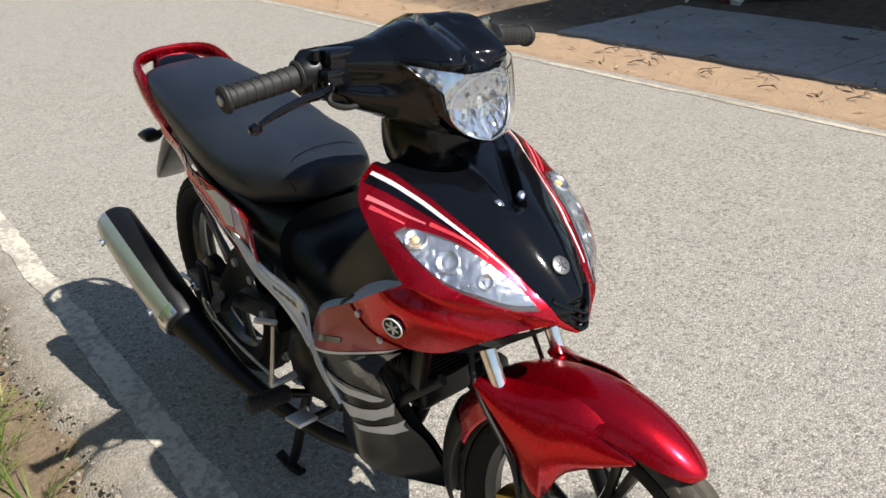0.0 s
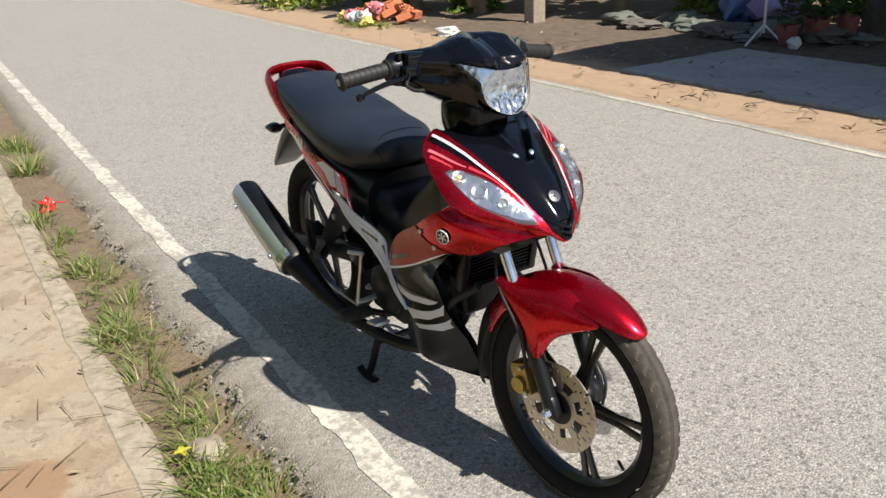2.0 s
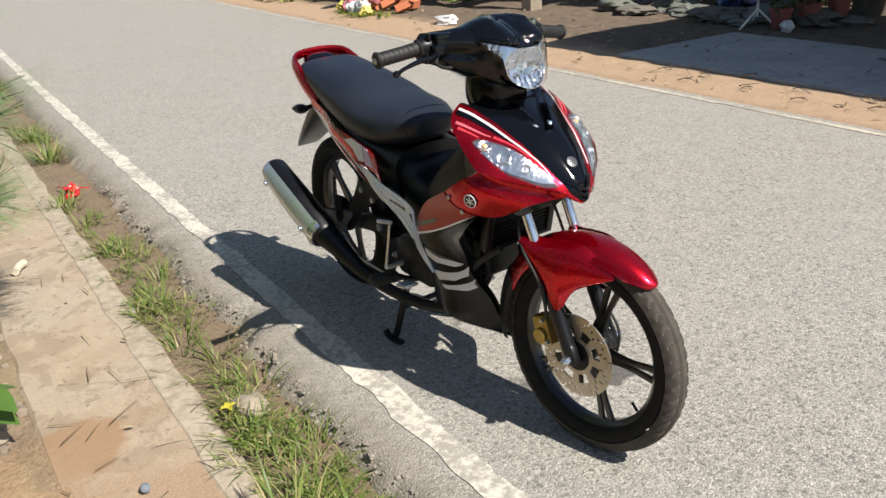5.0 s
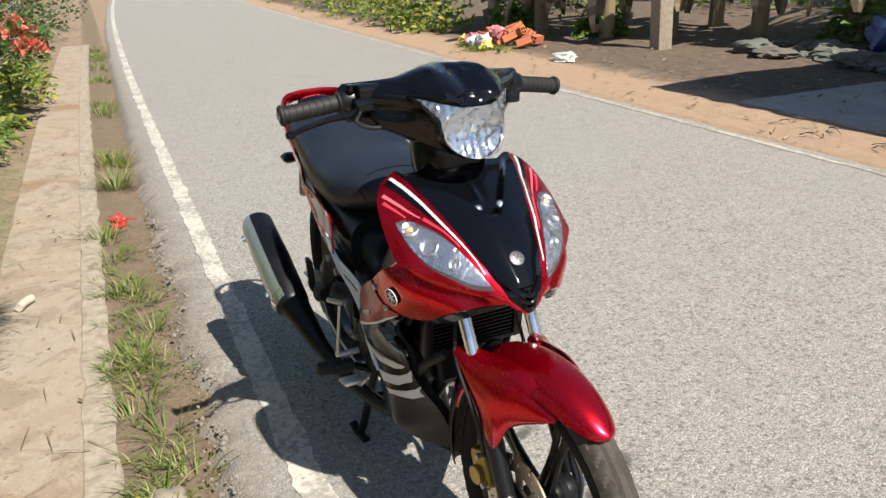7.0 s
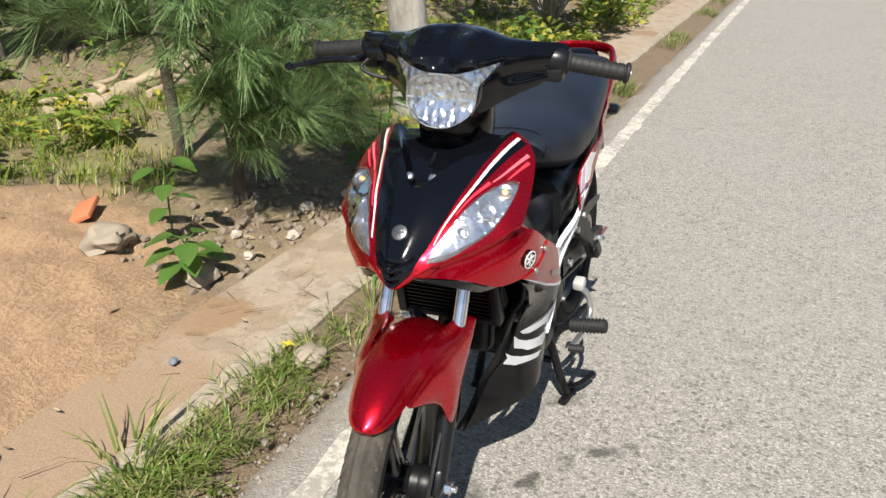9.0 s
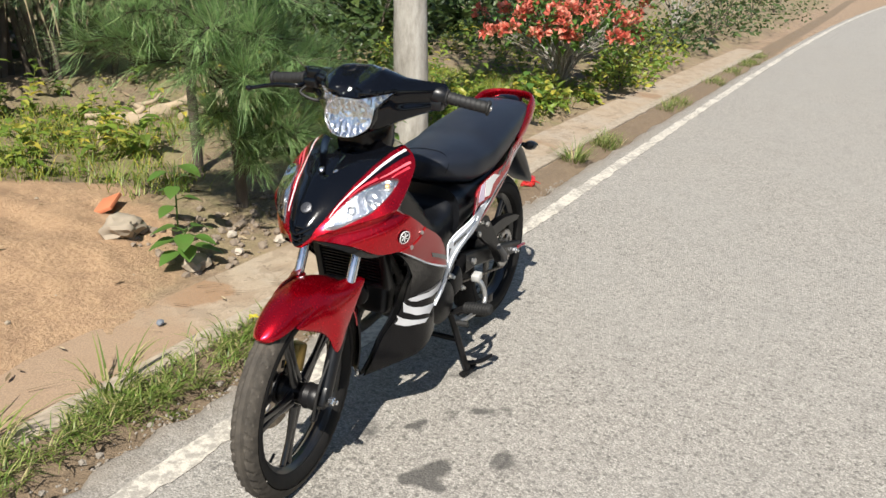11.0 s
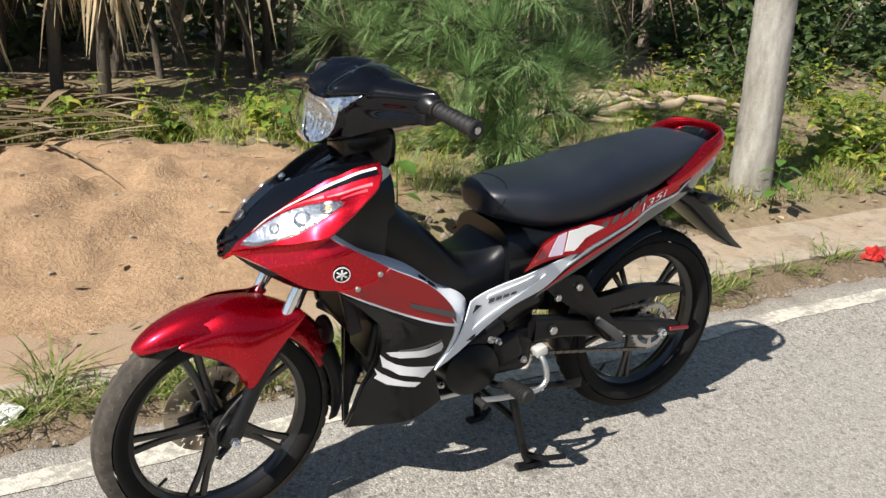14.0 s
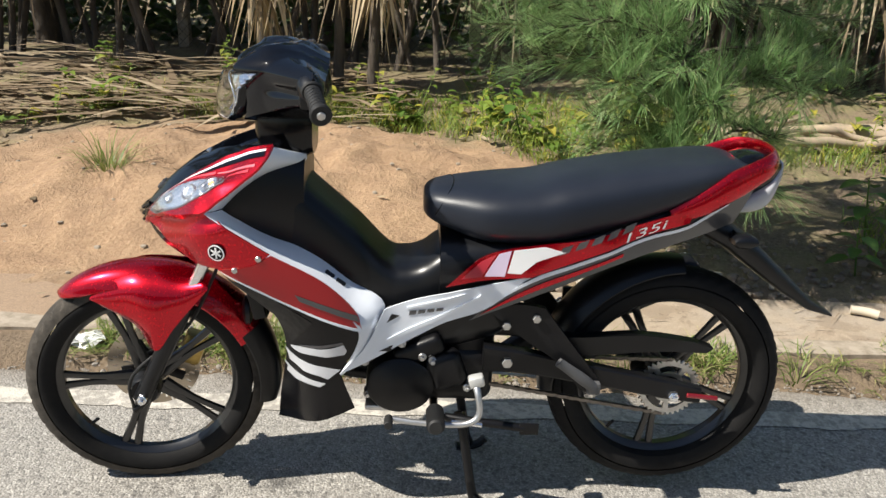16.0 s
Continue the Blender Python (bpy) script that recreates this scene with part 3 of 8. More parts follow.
def spoke(wide=0.030, hub=0.036, rim=0.204):
    """One forked spoke along +x: two tapering ribs that join at the hub."""
    bm = bmesh.new()
    for s in (1, -1):
        line = [(hub, 0.0, s * 0.010), (0.09, 0.0, s * 0.008), (0.135, 0.0, s * 0.009), (rim + 0.006, 0.0, s * 0.017)]
        bm = join(bm, tube(line, [0.011, 0.0085, 0.007, 0.0085], 8, 4, 1.25, (0, 1, 0)))
    web = box((0.07, 0.014, 0.020), Matrix.Translation((hub + 0.03, 0, 0)), 0.004)
    tip = box((0.012, 0.018, 0.040), Matrix.Translation((rim - 0.002, 0, 0)), 0.003)
    return join(bm, web, tip)


def wheel(name, centre, radius, half, xf, spin, label):
    w = part(name, turned([(0.0165, -0.045), (0.034, -0.045), (0.036, -0.030), (0.028, -0.02), (0.028, 0.02), (0.036, 0.030), (0.034, 0.045), (0.0165, 0.045)], 32, Matrix.Translation(centre)), ENGINE, BIKE, label, xf=xf)
    at = Matrix.Translation(centre)
    part("tyre", join(tyre_mesh(radius, half, False)), TYRE, w, xf=xf @ at)
    part("tread", tyre_mesh(radius, half, True), TREAD if centre.x > 0 else TYRE, w, "grooved tread dusted with dry mud" if centre.x > 0 else "black grooved tread", xf=xf @ at, angle=25)
    rim = [(0.226, -0.026), (0.228, -0.023), (0.222, -0.020), (0.212, -0.021), (0.204, -0.015), (0.198, -0.008), (0.198, 0.008), (0.204, 0.015), (0.212, 0.021), (0.222, 0.020), (0.228, 0.023), (0.226, 0.026), (0.219, 0.024), (0.209, 0.012), (0.209, -0.012), (0.219, -0.024)]
    part("rim", turned(rim, 96, closed=True), BLACK_RIM, w, xf=xf @ at)
    for k in range(5):
        part("spoke", spoke(), BLACK_RIM, w, xf=xf @ at @ Matrix.Rotation(radians(spin + 72 * k), 4, "Y"))
    part("valve", cyl((0.196, 0.006, 0), (0.170, 0.008, 0), 0.004, 10), RUBBER, w, xf=xf @ at @ Matrix.Rotation(radians(spin + 40), 4, "Y"))
    return w


BLACK_RIM = paint("black wheel enamel", (0.008, 0.008, 0.009), 0.3, 0.0, 0.5, 0.06)
front_wheel = wheel("front_wheel", FRONT, 0.284, 0.036, STEER, 0, "black five-spoke cast wheel")
rear_wheel = wheel("rear_wheel", REAR, 0.289, 0.049, Matrix.Identity(4), 12, "black five-spoke cast wheel")


def brake_disc(r0, r1, holes, thick=0.004):
    """A ring with drilled slots, and a carrier with five arms."""
    bm = bmesh.new()
    n, rows = 120, [r0 + (r1 - r0) * i / 6 for i in range(7)]
    vs = [[bm.verts.new((r * math.cos(2 * math.pi * k / n), 0, r * math.sin(2 * math.pi * k / n))) for k in range(n)] for r in rows]
    for i in range(6):
        for k in range(n):
            g = k % 12
            open_cell = (i in (1, 2) and 3 <= k % 15 <= 11) or (i == 4 and k % 5 == 0) or (i == 5 and k % 10 == 3) or (i == 3 and k % 10 == 7)
            if not open_cell:
                j = (k + 1) % n
                bm.faces.new((vs[i][k], vs[i][j], vs[i + 1][j], vs[i + 1][k]))
    made = bmesh.ops.extrude_face_region(bm, geom=bm.faces[:])
    for v in made["geom"]:
        if isinstance(v, bmesh.types.BMVert):
            v.co.y += thick
    return bm


at = Matrix.Translation(FRONT)
disc = part("brake_disc", brake_disc(0.040, 0.112, 12), DISC, front_wheel, "drilled brake disc with brown tarnish", xf=STEER @ at @ Matrix.Translation((0, -0.060, 0)), smooth=False)
carrier = join(*[box((0.055, 0.006, 0.026), Matrix.Rotation(radians(72 * k + 10), 4, "Y") @ Matrix.Translation((0.052, -0.056, 0)), 0.003) for k in range(5)], turned([(0.014, -0.062), (0.04, -0.062), (0.044, -0.055), (0.040, -0.045), (0.014, -0.045)], 32))
part("disc_carrier", carrier, ENGINE, front_wheel, xf=STEER @ at)
part("speedometer_drive", join(turned([(0.012, 0.045), (0.034, 0.045), (0.036, 0.06), (0.030, 0.072), (0.012, 0.072)], 28), cyl((0, 0.058, -0.03), (0.03, 0.062, -0.055), 0.009)), ENGINE, front_wheel, xf=STEER @ at)


# fork
def along(z, y, off=0.0):
    """A point on the fork leg's line at height z."""
    return Vector((FRONT.x - (z - FRONT.z) * math.tan(radians(25.5)) + off, y, z))


for s in SIDES:
    y = 0.077 * s
    part("fork_tube", cyl(along(0.80, y), along(0.50, y), 0.0135, 20), CHROME, BIKE, "polished chrome fork tube", xf=STEER)
    leg = join(tube([along(0.515, y), along(0.49, y), along(0.40, y), along(0.32, y), along(0.282, y)], [0.022, 0.021, 0.020, 0.019, 0.019], 18),
               box((0.040, 0.026, 0.055), Matrix.Translation(along(0.287, y)) @ Matrix.Rotation(radians(-25), 4, "Y"), 0.008))
    part("fork_leg", leg, PLAST, BIKE, "black fork lower leg", xf=STEER)
    part("axle_nut", join(cyl((FRONT.x, s * 0.093, FRONT.z), (FRONT.x, s * 0.108, FRONT.z), 0.012, 6), cyl((FRONT.x, s * 0.106, FRONT.z), (FRONT.x, s * 0.118, FRONT.z), 0.007, 12)), CHROME, BIKE, xf=STEER)
cal = Matrix.Translation(FRONT + Vector((-0.098, -0.066, 0.045))) @ Matrix.Rotation(radians(70), 4, "Y")
caliper = part("brake_caliper", join(box((0.085, 0.048, 0.055), cal, 0.012), cyl(cal @ Vector((0.01, -0.02, 0)), cal @ Vector((0.01, -0.036, 0)), 0.02, 20)), GOLD, BIKE, "gold front brake caliper", xf=STEER)
for dx in (-0.03, 0.03):
    part("caliper_bolt", cyl(cal @ Vector((dx, -0.022, 0.018)), cal @ Vector((dx, -0.034, 0.018)), 0.006, 6), STEEL, caliper, xf=STEER)
part("brake_hose", tube([cal @ Vector((-0.03, -0.02, 0.03)), along(0.46, -0.105), along(0.56, -0.10, -0.03), along(0.68, -0.06, -0.03), along(0.78, -0.05, -0.05)], 0.0045, 8), RUBBER, BIKE, xf=STEER)
part("speedometer_cable", tube([FRONT + Vector((0.03, 0.062, -0.055)), along(0.33, 0.075, 0.045), along(0.46, 0.07, -0.03), along(0.62, 0.06, -0.035), along(0.76, 0.05, -0.05)], 0.004, 8), RUBBER, BIKE, xf=STEER)


# front mudguard
def guard_ring(a, r, w, drop, n=17):
    """One arched rib of a mudguard at angle a round the axle."""
    out = []
    for k in range(n):
        t = -1 + 2 * k / (n - 1)
        rr = r - drop * abs(t) ** 3.0 - 0.006 * abs(t)
        out.append(Vector((rr * math.cos(a), w * math.copysign(abs(t) ** 0.85, t), rr * math.sin(a))))
    return out


def guard(stations, thick=0.004):
    """A mudguard through (degrees, radius, half-width, drop) stations."""
    fine = catmull([Vector(s[:3]) for s in stations], 8)
    drops = catmull([Vector((s[0], s[3], 0)) for s in stations], 8)
    outer = [guard_ring(radians(f.x), f.y, f.z, d.y) for f, d in zip(fine, drops)]
    inner = [guard_ring(radians(f.x), f.y - thick, f.z - 0.002, d.y) for f, d in zip(fine, drops)]
    return rings_mesh([o + i[::-1] for o, i in zip(outer, inner)])


part("front_mudguard", guard([(51.8, 0.301, 0.005, 0.002), (52.6, 0.303, 0.018, 0.006), (55, 0.305, 0.031, 0.012), (60, 0.308, 0.043, 0.022), (67, 0.310, 0.052, 0.030), (78, 0.312, 0.060, 0.034), (92, 0.314, 0.067, 0.038), (112, 0.318, 0.068, 0.044), (135, 0.320, 0.066, 0.052), (154, 0.316, 0.060, 0.052)]), RED, BIKE, "glossy red front mudguard", xf=STEER @ at)
part("mudguard_tail", guard([(150, 0.325, 0.058, 0.05), (165, 0.322, 0.056, 0.045), (184, 0.318, 0.052, 0.04), (192, 0.314, 0.046, 0.035)]), PLAST, BIKE, "black plastic mudguard extension", xf=STEER @ at)


WING = [[(0.487, 0.080, 0.577), (0.530, 0.062, 0.575), (0.585, 0.055, 0.583), (0.640, 0.053, 0.582), (0.700, 0.051, 0.556), (0.738, 0.053, 0.524)],
        [(0.474, 0.096, 0.574), (0.524, 0.087, 0.563), (0.575, 0.084, 0.557), (0.625, 0.082, 0.545), (0.680, 0.070, 0.526), (0.738, 0.056, 0.522)],
        [(0.468, 0.104, 0.566), (0.516, 0.104, 0.543), (0.560, 0.104, 0.520), (0.602, 0.103, 0.497), (0.655, 0.082, 0.496), (0.737, 0.056, 0.521)],
        [(0.470, 0.104, 0.562), (0.511, 0.102, 0.514), (0.552, 0.099, 0.463), (0.597, 0.094, 0.405), (0.640, 0.082, 0.470), (0.735, 0.055, 0.519)]]


def ribbon(lines, thick=0.004, n=5):
    """A sheet stretched between long lines of points, one beside the other."""
    fine = [catmull([Vector(p) for p in ln], n) for ln in lines]
    front = [list(c) for c in zip(*fine)]
    back = [[p + Vector((0, -thick if p.y > 0 else thick, 0)) for p in c] for c in front]
    return rings_mesh([a + b[::-1] for a, b in zip(front, back)])


for s in SIDES:
    part("mudguard_skirt", ribbon([[(x, s * y, z) for x, y, z in ln] for ln in WING]), RED, BIKE, "red mudguard side wing over the fork", xf=STEER, angle=70)
for s in SIDES:
    p = along(0.556, 0.077 * s)
    part("mudguard_collar", turned([(0.014, -0.005), (0.019, -0.004), (0.021, 0.0), (0.019, 0.004), (0.014, 0.005)], 20, Matrix.Translation(p) @ Matrix.Rotation(radians(90), 4, "X")), RED, BIKE, xf=STEER)

# front bodywork
centre_line = [(0.617, 0.690), (0.607, 0.725), (0.580, 0.760), (0.545, 0.797), (0.50, 0.834), (0.46, 0.858), (0.41, 0.886), (0.35, 0.903), (0.30, 0.909)]
rail_line = [(0.602, 0.028, 0.704), (0.597, 0.036, 0.718), (0.567, 0.052, 0.749), (0.537, 0.064, 0.779), (0.495, 0.077, 0.810), (0.454, 0.089, 0.837), (0.401, 0.105, 0.868), (0.350, 0.119, 0.890), (0.297, 0.131, 0.902)]
cl = catmull([Vector((x, 0, z)) for x, z in centre_line], 10)
rl = catmull([Vector(p) for p in rail_line], 10)
rows = []
for i, (c, r) in enumerate(zip(cl, rl)):
    f = i / (len(cl) - 1)
    row = []
    for k in range(-36, 37):
        t = k / 36
        a = abs(t)
        q = c.lerp(Vector((r.x, 0, r.z)), max(0.0, (a - 0.25) / 0.75) ** 1.5)
        mouth = 0.04 + 0.90 * smooth01(0.36, 1.0, f)
        dent = -(0.024 - 0.010 * smooth01(0.7, 1.0, f)) * smooth01(0.0, 0.11, mouth - a) * smooth01(0.50, 0.62, f)
        keel = 0.004 * max(0.0, 1 - a / 0.10) * smooth01(0.62, 0.70, f)
        beak = -0.008 * smooth01(0.50, 0.40, a) * (1 - smooth01(0.10, 0.16, f))
        row.append(Vector((q.x + (dent + keel) * 0.6 + beak, r.y * t, q.z + dent + keel)))
    rows.append(row)
under = [[p + Vector((-0.004, 0, -0.004)) for p in row] for row in rows]
part("front_panel", rings_mesh([a + b[::-1] for a, b in zip(rows, under)]), BLACK, BIKE, "gloss black front panel with a V-shaped recess", angle=28)
for k in range(3):
    part("nose_rib", tube([(0.590 - 0.004 * k, -0.036 + 0.004 * k, 0.738 - 0.013 * k), (0.6135 - 0.001 * k, -0.012, 0.722 - 0.014 * k), (0.617, 0, 0.716 - 0.014 * k), (0.6135 - 0.001 * k, 0.012, 0.722 - 0.014 * k), (0.590 - 0.004 * k, 0.036 - 0.004 * k, 0.738 - 0.013 * k)], 0.0042, 8, 5), BLACK, BIKE, "black V-shaped rib across the nose")
part("nose_lip", tube([(0.588, 0.042, 0.716), (0.600, 0.030, 0.700), (0.609, 0.012, 0.687), (0.610, 0, 0.683), (0.609, -0.012, 0.687), (0.600, -0.030, 0.700), (0.588, -0.042, 0.716)], [0.008, 0.0055, 0.005, 0.005, 0.005, 0.0055, 0.008], 10, 5, 0.8), RED, BIKE, "red lip under the nose")
for s in SIDES:
    seat_at = min((p for row in rows for p in row), key=lambda p: (p.x - 0.463) ** 2 + (p.y - 0.025 * s) ** 2) + Vector((0.0026, 0, 0.0030))
    part("panel_bolt", turned([(0.0, 0.0065), (0.004, 0.006), (0.0078, 0.0035), (0.0088, -0.002)], 20, Matrix.Translation(seat_at) @ Matrix.Rotation(radians(40), 4, "Y") @ Matrix.Rotation(radians(90), 4, "X")), CHROME, BIKE, "domed chrome bolt")
badge_m = Matrix.Translation((0.570, 0, 0.7745)) @ Matrix.Rotation(radians(47), 4, "Y") @ Matrix.Rotation(radians(90), 4, "X")
badge = part("badge", turned([(0.0, 0.003), (0.0135, 0.003), (0.015, 0.002), (0.0155, -0.002)], 32, badge_m), metal("dull grey badge", (0.17, 0.17, 0.18), 0.45, 0.2), BIKE, "round grey metal badge")
part("badge_emblem", join(*[box((0.020, 0.0015, 0.0022), badge_m @ Matrix.Translation((0, 0.0035, 0)) @ Matrix.Rotation(radians(60 * k + 30), 4, "Y"), 0.0003) for k in range(3)]), GREY_DK, badge)


RAIL = [(0.297, 0.131, 0.902), (0.350, 0.119, 0.890), (0.401, 0.105, 0.868), (0.454, 0.089, 0.836), (0.495, 0.077, 0.809), (0.537, 0.065, 0.778), (0.567, 0.052, 0.748), (0.597, 0.035, 0.716)]
STRIPE = [(0.309, 0.143, 0.892), (0.374, 0.121, 0.868), (0.426, 0.106, 0.844), (0.466, 0.094, 0.823), (0.507, 0.079, 0.797), (0.536, 0.069, 0.776), (0.560, 0.061, 0.752)]
LAMP_TOP = [(0.394, 0.148, 0.829), (0.435, 0.123, 0.821), (0.468, 0.109, 0.813), (0.503, 0.095, 0.798), (0.532, 0.082, 0.778), (0.562, 0.069, 0.754), (0.586, 0.057, 0.727)]
LAMP_LOW = [(0.395, 0.170, 0.829), (0.412, 0.171, 0.819), (0.450, 0.164, 0.792), (0.491, 0.147, 0.764), (0.536, 0.115, 0.744), (0.566, 0.085, 0.731)]
BACK = [(0.302, 0.152, 0.890), (0.307, 0.164, 0.881), (0.323, 0.179, 0.860), (0.351, 0.187, 0.838), (0.385, 0.191, 0.808), (0.421, 0.192, 0.779), (0.440, 0.191, 0.766)]
CREASE = [(0.458, 0.184, 0.763), (0.504, 0.148, 0.747), (0.561, 0.083, 0.722), (0.599, 0.040, 0.707)]
COWL = Patch((0.577, 0.335, 0.745), RAIL + STRIPE + LAMP_TOP + LAMP_LOW + BACK + CREASE)


def scoop(u, v):
    """The lower cowl's skin, with a hollow under the crease."""
    d = (0.596 - u) * 0.348 + (0.709 - v) * 0.937
    return BODY(u, v) - 0.018 * smooth01(-0.004, 0.010, d) * (1 - smooth01(0.014, 0.052, d)) * smooth01(0.600, 0.55, u) * smooth01(0.36, 0.42, u)


edge = COWL.outline([(*RAIL[0], 1)] + RAIL[1:-1] + [(*RAIL[-1], 1), (*CREASE[-1], 1)] + CREASE[-2::-1] + [(*BACK[-1], 1)] + BACK[-2::-1])
for s in SIDES:
    part("side_cowl", COWL.sheet(edge, s, 0.005), RED, BIKE, "glossy red side cowl round the indicator")
    part("cowl_stripe", COWL.sheet(COWL.band(STRIPE, (0.0030, -0.0044), (0.0012, -0.0012)), s, 0.0012, 0.0014, 0.01), WHITE, BIKE, "white stripe decal")
    part("cowl_stripe", COWL.sheet(COWL.band(STRIPE[:4], (0.0036, 0.0175), (0.0024, 0.0026)), s, 0.0012, 0.0014, 0.01), BLACK, BIKE, "black stripe decal")
    for line, w0, w1, mat in (([(0.328, 0.168, 0.864), (0.372, 0.146, 0.848), (0.415, 0.125, 0.834)], (-0.004, 0.003), (-0.001, 0.001), PALE), ([(0.340, 0.172, 0.852), (0.366, 0.160, 0.843), (0.392, 0.147, 0.834)], (-0.004, 0.003), (-0.001, 0.001), PINK), ([(0.420, 0.121, 0.834), (0.465, 0.100, 0.816), (0.505, 0.084, 0.793)], (-0.003, 0.003), (-0.0008, 0.0008), PINK)):
        part("cowl_decal", COWL.sheet(COWL.band(line, w0, w1), s, 0.0012, 0.0014, 0.01), mat, BIKE, "pale brushed flash decal")
both("lower_cowl", [(0.602, 0.703, 1), (0.561, 0.722), (0.504, 0.747), (0.460, 0.7625), (0.438, 0.766, 1), (0.36, 0.720), (0.300, 0.682, 1), (0.335, 0.660), (0.410, 0.641, 1), (0.445, 0.640), (0.478, 0.647), (0.529, 0.676), (0.567, 0.692)], RED, scoop, lift=-0.003, label="glossy red lower cowl with a scooped crease", cell=0.007)
both("cowl_lip", [(0.598, 0.700, 1), (0.567, 0.690), (0.529, 0.674), (0.478, 0.645), (0.445, 0.638), (0.412, 0.638, 1), (0.44, 0.626), (0.48, 0.632), (0.53, 0.658), (0.575, 0.684)], BLACK, lambda u, v: BODY(u, v) - 0.008 - 0.5 * max(0, 0.668 - v), 0.004)

# indicators in the cowl
LENS_OUT = COWL.outline([(*LAMP_TOP[0], 1)] + LAMP_TOP[1:-1] + [(*LAMP_TOP[-1], 1)] + LAMP_LOW[:0:-1] + [(*LAMP_LOW[0], 1)])
mid_u, mid_v = sum(p[0] for p in LENS_OUT) / len(LENS_OUT), sum(p[1] for p in LENS_OUT) / len(LENS_OUT)
LENS_IN = [(mid_u + (u - mid_u) * 0.955, mid_v + (v - mid_v) * 0.90, *k) for u, v, *k in LENS_OUT]


def facets(u, v):
    """The indicator's reflector: small tilted mirrors."""
    a, b = math.floor((u + 0.4 * v) / 0.011), math.floor((v - 0.3 * u) / 0.009)
    p, q = noise.noise(Vector((a * 3.7, b * 1.9, 1.0))), noise.noise(Vector((a * 1.3, b * 4.1, 5.0)))
    return COWL.h(u, v) + 0.32 * (p * ((u + 0.4 * v) / 0.011 - a - 0.5) * 0.011 + q * ((v - 0.3 * u) / 0.009 - b - 0.5) * 0.009)


for s in SIDES:
    lamp = part("indicator", COWL.sheet(LENS_OUT, s, 0.003, 0.0008), GREY_DK, BIKE, "clear indicator lamp with chrome reflector")
    part("reflector", panel(LENS_IN, facets, 0.002, s, 0.0022, 0.004, COWL.place), SILVERED, lamp, angle=12)
    for p, r, mat, nm in (((0.420, 0.150, 0.815), 0.0065, AMBER, "amber_bulb"), ((0.420, 0.150, 0.815), 0.0165, SILVERED, "lamp_bowl"), ((0.470, 0.132, 0.788), 0.017, SILVERED, "lamp_bowl"), ((0.520, 0.104, 0.764), 0.011, SILVERED, "lamp_bowl")):
        u, v = COWL.flat(p)
        h = COWL.h(u, v) + 0.0018
        du, dv = (COWL.h(u + 0.01, v) - COWL.h(u - 0.01, v)) / 0.02, (COWL.h(u, v + 0.01) - COWL.h(u, v - 0.01)) / 0.02
        nrm = COWL.n - COWL.u * du - COWL.v * dv
        nrm = Vector((nrm.x, nrm.y * s, nrm.z)).normalized()
        mt = Matrix.Translation(COWL.place(u, v, h, s)) @ nrm.to_track_quat("Y", "Z").to_matrix().to_4x4()
        prof = [(0.0, 0.0040), (r * 0.5, 0.0036), (r * 0.85, 0.0024), (r, 0.0)] if mat is AMBER else [(0.0, -0.001), (r * 0.5, 0.0), (r * 0.85, 0.0016), (r, 0.0035), (r * 1.06, 0.003), (r * 1.12, 0.0)]
        part(nm, turned(prof, 24, mt), mat, lamp)
    part("lens", COWL.sheet(LENS_OUT, s, 0.0015, 0.0062, 0.018), LENS_SOFT, lamp, "clear plastic lens").visible_shadow = False

# emblems on the cowl sides
for s in SIDES:
    u, v = 0.410, 0.683
    du, dv = (BODY(u + 0.01, v) - BODY(u - 0.01, v)) / 0.02, (BODY(u, v + 0.01) - BODY(u, v - 0.01)) / 0.02
    mt = Matrix.Translation((u, s * (BODY(u, v) + 0.001), v)) @ Vector((-du, s, -dv)).normalized().to_track_quat("Y", "Z").to_matrix().to_4x4()
    emblem = part("side_badge", turned([(0.0, 0.002), (0.017, 0.002), (0.018, 0.001), (0.0185, -0.003)], 36, mt), BLACK, BIKE, "round black badge with white emblem")
    part("badge_ring", turned([(0.0163, 0.0021), (0.0163, 0.0032), (0.0185, 0.0030), (0.0185, 0.0015)], 36, mt), WHITE, emblem)
    part("badge_emblem", join(*[box((0.025, 0.0012, 0.0036), mt @ Matrix.Translation((0, 0.0028, 0)) @ Matrix.Rotation(radians(60 * k + 30), 4, "Y"), 0.0003) for k in range(3)]), WHITE, emblem)

both("decal_panel", [(0.412, 0.640, 1), (0.335, 0.659), (0.2975, 0.6805, 1), (0.193, 0.622), (0.1245, 0.553), (0.108, 0.506, 1), (0.194, 0.537), (0.265, 0.567), (0.347, 0.609)], RED_DARK, label="dark red side panel with stripe")
both("panel_stripe", [(0.25, 0.592, 1), (0.18, 0.565), (0.118, 0.540, 1), (0.113, 0.524, 1), (0.18, 0.552), (0.24, 0.576, 1)], GREY_DK, lift=0.0016, thick=0.0012)
both("panel_edge_line", [(0.412, 0.640, 1), (0.347, 0.609), (0.265, 0.567), (0.194, 0.537), (0.108, 0.506, 1), (0.107, 0.499, 1), (0.194, 0.531), (0.265, 0.562), (0.347, 0.604)], SILVER, lift=0.0016, thick=0.0012)


TRIM_OUT = [(0.436, 0.190, 0.766), (0.33, 0.200, 0.692), (0.217, 0.194, 0.600), (0.150, 0.187, 0.553), (0.116, 0.183, 0.505), (0.122, 0.174, 0.455), (0.157, 0.163, 0.386)]
